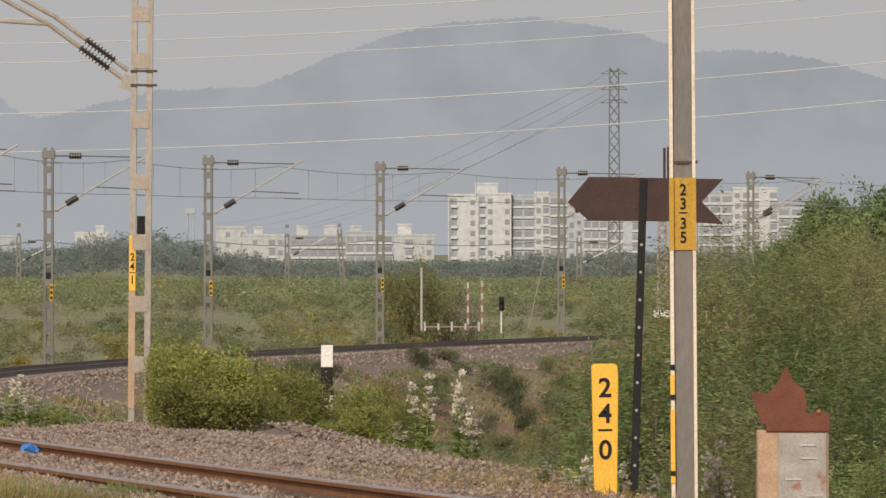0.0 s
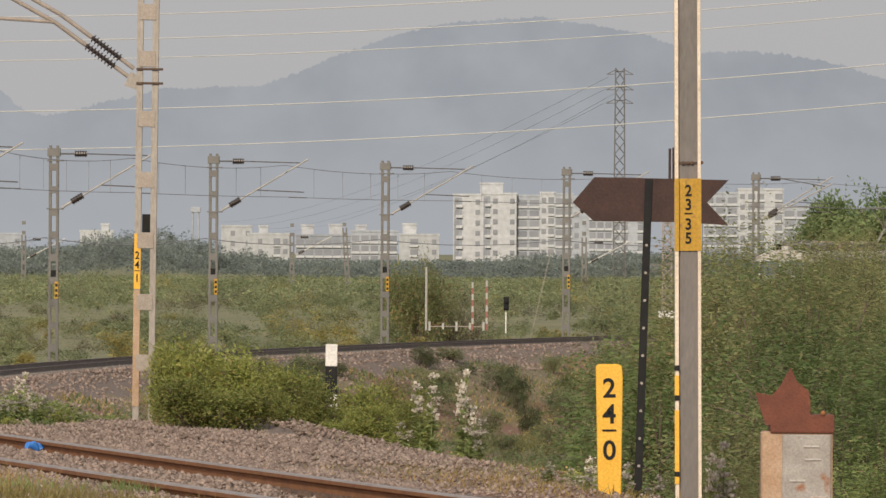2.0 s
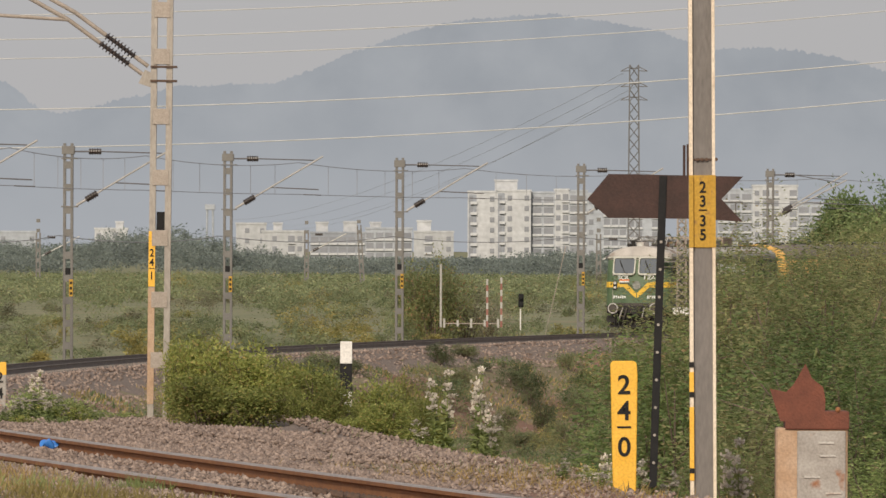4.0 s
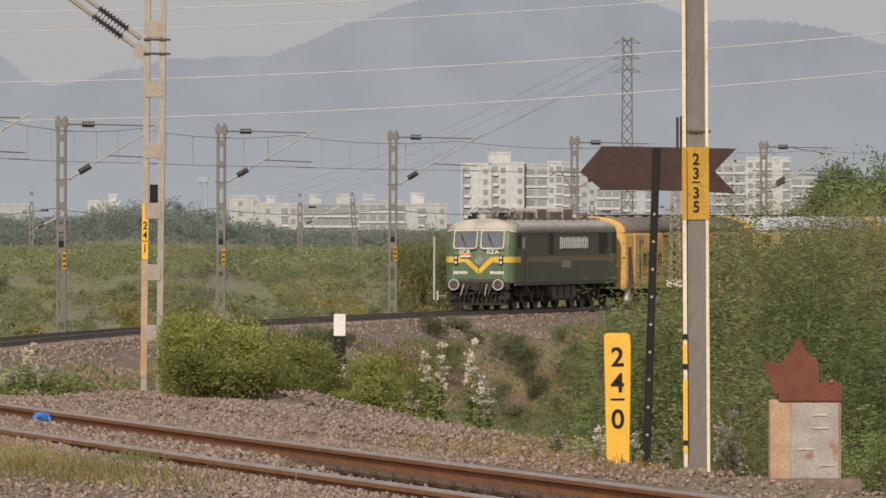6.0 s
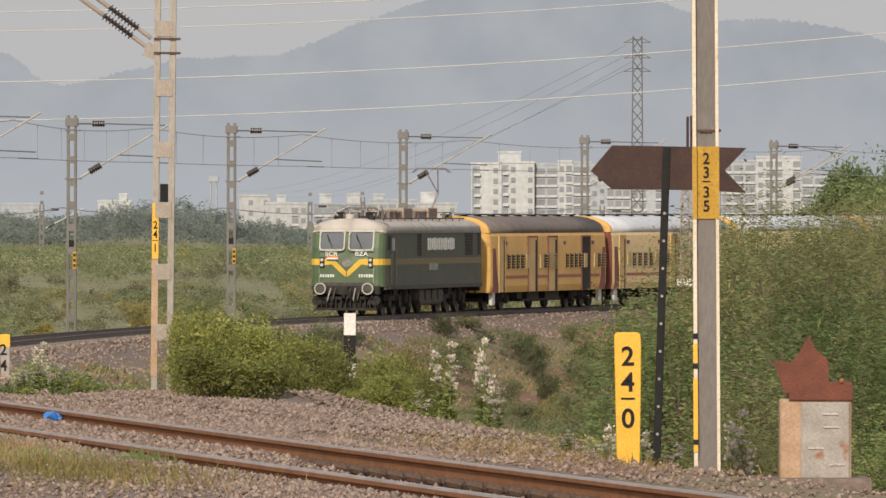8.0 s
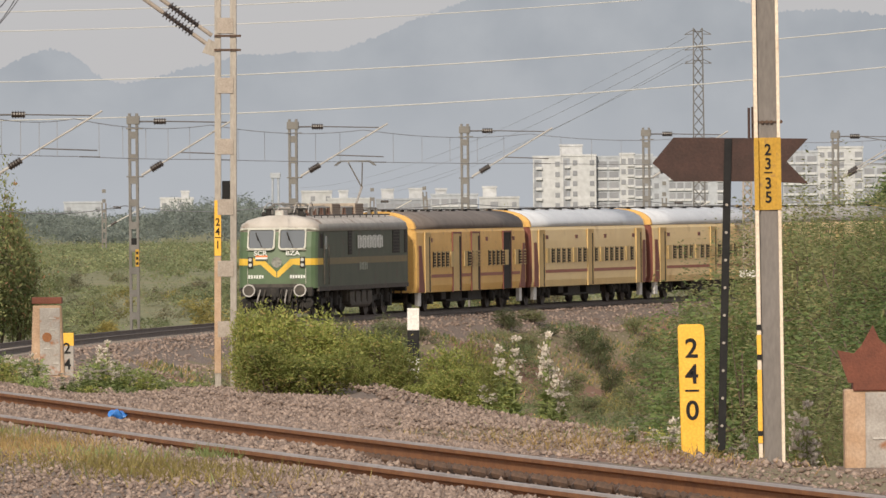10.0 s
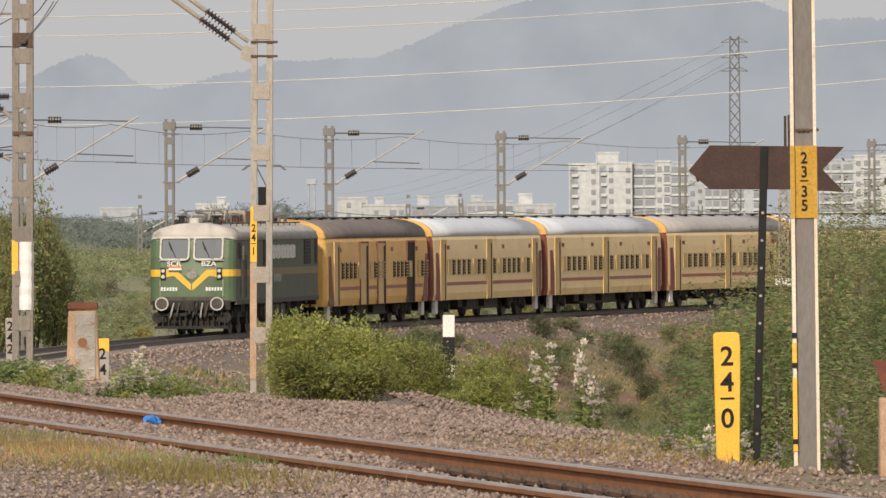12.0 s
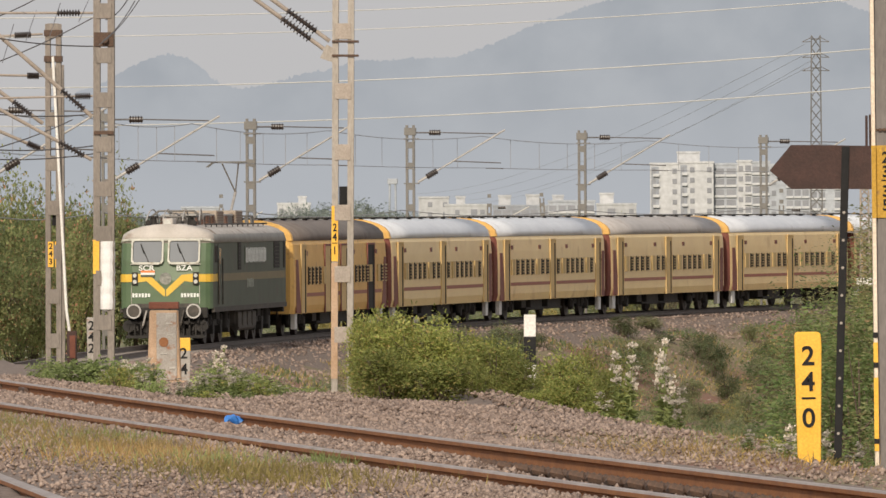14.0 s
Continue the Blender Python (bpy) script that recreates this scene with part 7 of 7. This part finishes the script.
# leafy weed bushes with a few white blooms round the masts and the box on the left
def weed_bush(seed):
    ob = plant("bush", "weedy", seed, 0.42, 0.5, 330, 8, 0.05, M["leaf_weed"], 8, clumps=6, shoots=0.15, slim=(0.45, 0.7), label="fresh green leafy weeds dotted with white blooms")
    rng = np.random.default_rng(seed)
    blooms = []
    for i in range(16):
        a, q = rng.uniform(0, 6.28), 0.36 * rng.random() ** 0.5
        c = np.array((q * math.cos(a), q * math.sin(a), 0.5 * (1 - (q / 0.5) ** 2) * rng.uniform(0.75, 1.1)))
        blooms.append(leaf_faces(c + rng.normal(size=(9, 3)) * 0.014, unit(rng.normal(size=(9, 3))), unit(rng.normal(size=(9, 3))), np.full(9, 0.03), np.full(9, 0.022)))
    tagged(leaf_object("bloom", np.concatenate(blooms), M["flower"], ob, "small white blooms"), kind="stuff")


weed_bush(90)
weed_bush(91)
for x, top, d in ((-262, 690, 99), (-232, 672, 98), (-205, 690, 97), (-178, 668, 97), (-150, 690, 96), (-128, 655, 97), (-104, 700, 94), (-60, 668, 95), (-30, 660, 95), (0, 652, 95), (28, 668, 94), (52, 678, 94), (80, 692, 93), (110, 712, 93),
                  (-15, 700, 92), (18, 706, 92), (58, 716, 91), (95, 728, 91), (130, 735, 92), (165, 740, 93)):
    X = (x - 784) * d / 17500
    if -125 < x < 5 and d < 103:
        continue
    h = max(0.2, 1.5 - (top - 436) * d / 17500 - ground_z(X, d))
    grow("weedy", X, d, 0.85, G, tall=h / 0.52 / 0.85, group="leafy weeds by the masts")

# low leafy weeds at the foot of the masts on the left and along the plateau's edge
plant("bush", "low", 80, 0.32, 0.34, 170, 7, 0.04, M["leaf_weed"], 5, label="low leafy weeds at the edge of the ballast")
plant("bush", "low", 81, 0.32, 0.34, 170, 7, 0.04, M["leaf_near"], 5, label="low leafy weeds at the edge of the ballast")
for x, d in ((-150, 95), (-120, 94), (-90, 91), (-20, 89), (10, 88.5), (40, 88.5), (70, 89), (100, 90), (130, 91), (160, 92), (185, 92.5), (-5, 91), (55, 91.5), (-170, 97), (205, 93)):
    grow("low", (x - 784) * d / 17500, d, G.uniform(0.9, 1.4) * 0.62, G, tall=G.uniform(0.7, 1.1), group="low weeds by the ballast")
for i in range(64):
    d = G.uniform(66, 118) if i < 40 else G.uniform(97, 113)
    e = (G.uniform(3.0, 4.6) if d < 74 else G.uniform(4.4, 5.2)) if d < 96 else G.uniform(2.8, 4.4)
    X = near_x(d) + e
    if 1040 < X * 17500 / d + 784 < 1110 and d < 69:
        continue
    grow("low", X, d, G.uniform(0.5, 1.3) * (0.75 if d > 96 else 0.7), G, tall=G.uniform(0.6, 1.1), group="low weeds by the ballast")


# broad-leaved weeds in the dirt between the tracks
plant("bush", "broad", 95, 0.16, 0.14, 26, 3, 0.085, M["leaf_weed"], 4, slim=(0.5, 0.75), label="broad-leaved green weed growing in the ballast")
plant("bush", "broad", 96, 0.16, 0.14, 22, 3, 0.075, M["leaf_weed"], 4, slim=(0.5, 0.75), label="broad-leaved green weed growing in the ballast")
for x, y in ((-172, 852), (-145, 848), (-110, 862), (-92, 872), (-48, 890), (-10, 902), (84, 868), (95, 900), (150, 905), (-200, 840), (572, 896), (590, 905), (60, 925), (-60, 930)):
    d = 1.5 * 17500 / (y - 425)
    grow("broad", (x - 784) * d / 17500, d, G.uniform(0.35, 0.6), G, tall=G.uniform(0.8, 1.3), group="weeds between the tracks")


# ---- loose ballast, grass ----
def stones(name, p, r, rng, label):
    """Angular stones of the radii r at the places p, in one mesh."""
    base = np.array([(1, 0, 0), (-1, 0, 0), (0, 1, 0), (0, -1, 0), (0, 0, 1), (0, 0, -1)], float)
    tri = np.array([(0, 2, 4), (2, 1, 4), (1, 3, 4), (3, 0, 4), (2, 0, 5), (1, 2, 5), (3, 1, 5), (0, 3, 5)])
    n = len(p)
    v = base[None] * rng.uniform(0.55, 1.25, (n, 6, 1)) + rng.normal(size=(n, 6, 3)) * 0.18
    a = rng.uniform(0, 6.28, n)
    ca, sa = np.cos(a), np.sin(a)
    v = np.stack([v[..., 0] * ca[:, None] - v[..., 1] * sa[:, None], v[..., 0] * sa[:, None] + v[..., 1] * ca[:, None], v[..., 2] * 0.75], -1)
    v = (v * r[:, None, None] + p[:, None]).reshape(-1, 3)
    f = (tri[None] + (np.arange(n) * 6)[:, None, None]).reshape(-1, 3)
    me = bpy.data.meshes.new(name)
    me.vertices.add(len(v))
    me.vertices.foreach_set("co", v.astype(np.float32).ravel())
    me.loops.add(3 * len(f))
    me.loops.foreach_set("vertex_index", f.astype(np.int32).ravel())
    me.polygons.add(len(f))
    me.polygons.foreach_set("loop_start", np.arange(0, 3 * len(f), 3, dtype=np.int32))
    me.polygons.foreach_set("loop_total", np.full(len(f), 3, dtype=np.int32))
    me.update()
    me.validate()
    me.materials.append(M["ballast"])
    tagged(new(name, me), label, "ballast", kind="stuff")


def build_ballast():
    """Crushed stone on and beside the tracks: past counting."""
    rng = np.random.default_rng(3)
    pts = []
    while len(pts) < 130000:
        y = rng.uniform(45, 100)
        edge = stone_reach(y) * rng.uniform(0.9, 1.17 if y > 77 else 1.05)
        e = rng.choice([rng.uniform(-4.5, -1.85), rng.uniform(-2.6, -1.85), rng.uniform(-1.7, -0.05), rng.uniform(0.05, edge), rng.uniform(0.1, edge)])
        if y < 79 and rng.random() < 0.09:
            e = rng.uniform(0.3, 4.0)
        if abs(e) < 0.09 or abs(e + 1.743) < 0.09 or (y < 62 and -0.2 < e < 0):
            continue
        x = near_x(y) + e * 1.02
        if not -0.072 < x / y < 0.048 or abs(x + 2.92 + 0.135 * (y - 49)) < 0.12:
            continue
        z = ground_z(x, y) + rng.uniform(-0.02, 0.02) + (0.02 if e > 2.5 else 0.0)
        if -1.7 < e < 0.9:
            z = near_point(y, max(0, -e)).z + rng.uniform(-0.01, 0.03) + 0.06 * min(1.0, max(0.0, (y - 59) / 4))
        pts.append((x, y, z))
    pts = np.array(pts)
    stones("ballast", pts, (0.013 + 0.021 * rng.random(len(pts)) ** 1.7) * np.where(pts[:, 1] < 60, 0.78, 1.0), rng, "loose crushed stone, grey-brown and pinkish")
    pts = []
    while len(pts) < 20000:
        x, y, _ = far_point(rng.uniform(-70, 180), rng.choice([rng.uniform(0.95, 4.6), rng.uniform(1.8, 3.6), rng.uniform(3.5, 9.0), rng.uniform(-3.2, -1.0)]))
        pts.append((x, y, ground_z(x, y)))
    stones("far_ballast", np.array(pts), rng.uniform(0.04, 0.11, len(pts)), rng, "loose grey crushed stone of the far track")


build_ballast()


def build_grass(name, spots, n, length, mat, label, seed):
    """Tufts of blades. spots: (offset from the far rail, distance, reach across, reach along)."""
    rng = np.random.default_rng(seed)
    out = []
    for e, y, re, ry, dens in spots:
        k = int(n * dens)
        yy = y + rng.normal(size=k) * ry
        ee = e + rng.normal(size=k) * re
        xx = np.array([near_x(b) for b in yy]) + ee
        zz = np.array([ground_z(a, b) for a, b in zip(xx, yy)])
        p = np.c_[xx, yy, zz - 0.02]
        t = unit(np.c_[rng.normal(size=(k, 2)) * 0.7, np.ones(k)])
        s = length * rng.uniform(0.3, 1.15, k)
        out.append(leaf_faces(p, t, unit(rng.normal(size=(k, 3)) * [1, 1, 0.2] - [0, 1.0, 0]), s, np.maximum(0.006, s * 0.035)))
    ob = leaf_object(name, np.concatenate(out), mat)
    tagged(ob, label, "grass", kind="stuff")


build_grass("dry_grass", [(-2.5, 66.0, 0.2, 2.0, 0.35), (-2.6, 60.0, 0.22, 1.6, 0.8), (-2.7, 54.0, 0.25, 1.6, 0.8), (-2.35, 71, 0.12, 1.6, 0.3), (-3.2, 58, 0.3, 4, 0.35), (-3.4, 66, 0.4, 4, 0.3), (3.3, 69.5, 0.6, 2.0, 0.5), (2.0, 65, 0.5, 2.5, 0.2), (4.4, 75, 0.4, 2.0, 0.3), (4.2, 64, 0.8, 2.0, 0.6)], 3600, 0.12, M["straw"], "dry straw-coloured grass beside the rails", 1)
build_grass("green_grass", [(-2.4, 63.0, 0.16, 0.9, 0.35), (-2.5, 57.0, 0.16, 0.8, 0.35), (-2.5, 68.0, 0.12, 1.0, 0.3), (-3.0, 60, 0.3, 4, 0.3), (4.0, 71, 0.6, 3, 0.8), (5.0, 82, 0.5, 6, 0.8), (4.9, 100, 0.5, 6, 1.0), (-2.0, 56.5, 0.06, 0.25, 0.25)], 1500, 0.12, M["leaf_weed"], "fresh green grass and weeds", 2)


def build_bank_grass():
    """Dry and green grass on the far embankment and the ground before it."""
    rng = np.random.default_rng(12)
    for mat, n, label in ((M["straw"], 15000, "dry grass on the embankment of the far track"), (M["leaf_bank"], 27000, "dusty green ground cover below the far track")):
        pts = []
        while len(pts) < n:
            s = rng.uniform(-50, 170)
            q = rng.uniform(3.2, 30) if mat is M["leaf_bank"] else rng.choice([rng.uniform(3.0, 9.0), rng.uniform(-7, -3)])
            x, y, _ = far_point(s, q)
            if noise.noise((x * 0.25, y * 0.12, 7)) < 0.0:
                continue
            pts.append((x, y, ground_z(x, y) - 0.05))
        p = np.array(pts)
        t = unit(np.c_[rng.normal(size=(n, 2)) * 0.6, np.ones(n)])
        sz = rng.uniform(0.12, 0.34, n)
        ob = leaf_object("bank_grass", leaf_faces(p, t, unit(rng.normal(size=(n, 3)) - [0, 1.5, 0]), sz, sz * (0.12 if mat is M["straw"] else 0.3)), mat)
        tagged(ob, label, "grass", kind="stuff")


build_bank_grass()
for keyed in [o for ts in TEMPLATES.values() for o in ts]:
    del keyed["made"]


# ---- the train's run ----
def train_at(t):
    """Metres along the far track from the train's head at t seconds to where it stands at the end."""
    return RUN[0] + RUN[1] * t + RUN[2] * t * t


def on_track(s, half):
    """The pose of a vehicle whose middle is s metres back, its bogies half metres from there."""
    xa, ya, _ = far_point(s - half)
    xb, yb, _ = far_point(s + half)
    return pose((xa + xb) / 2, (ya + yb) / 2, FAR_Z, 0, 0, math.degrees(math.atan2(-(xa - xb), ya - yb)))


def motions():
    steps = [i * 0.5 for i in range(29)]
    for ob, back, half in TRAIN:
        walk(ob, [(t, on_track(train_at(t) + back, half)) for t in steps])
    ticks = [i / FPS for i in range(14 * FPS + 1)]
    for ob, at, r in WHEELS:
        walk(ob, [(t, pose(*at, -math.degrees((RUN[0] - train_at(t)) / r))) for t in ticks])

motions()
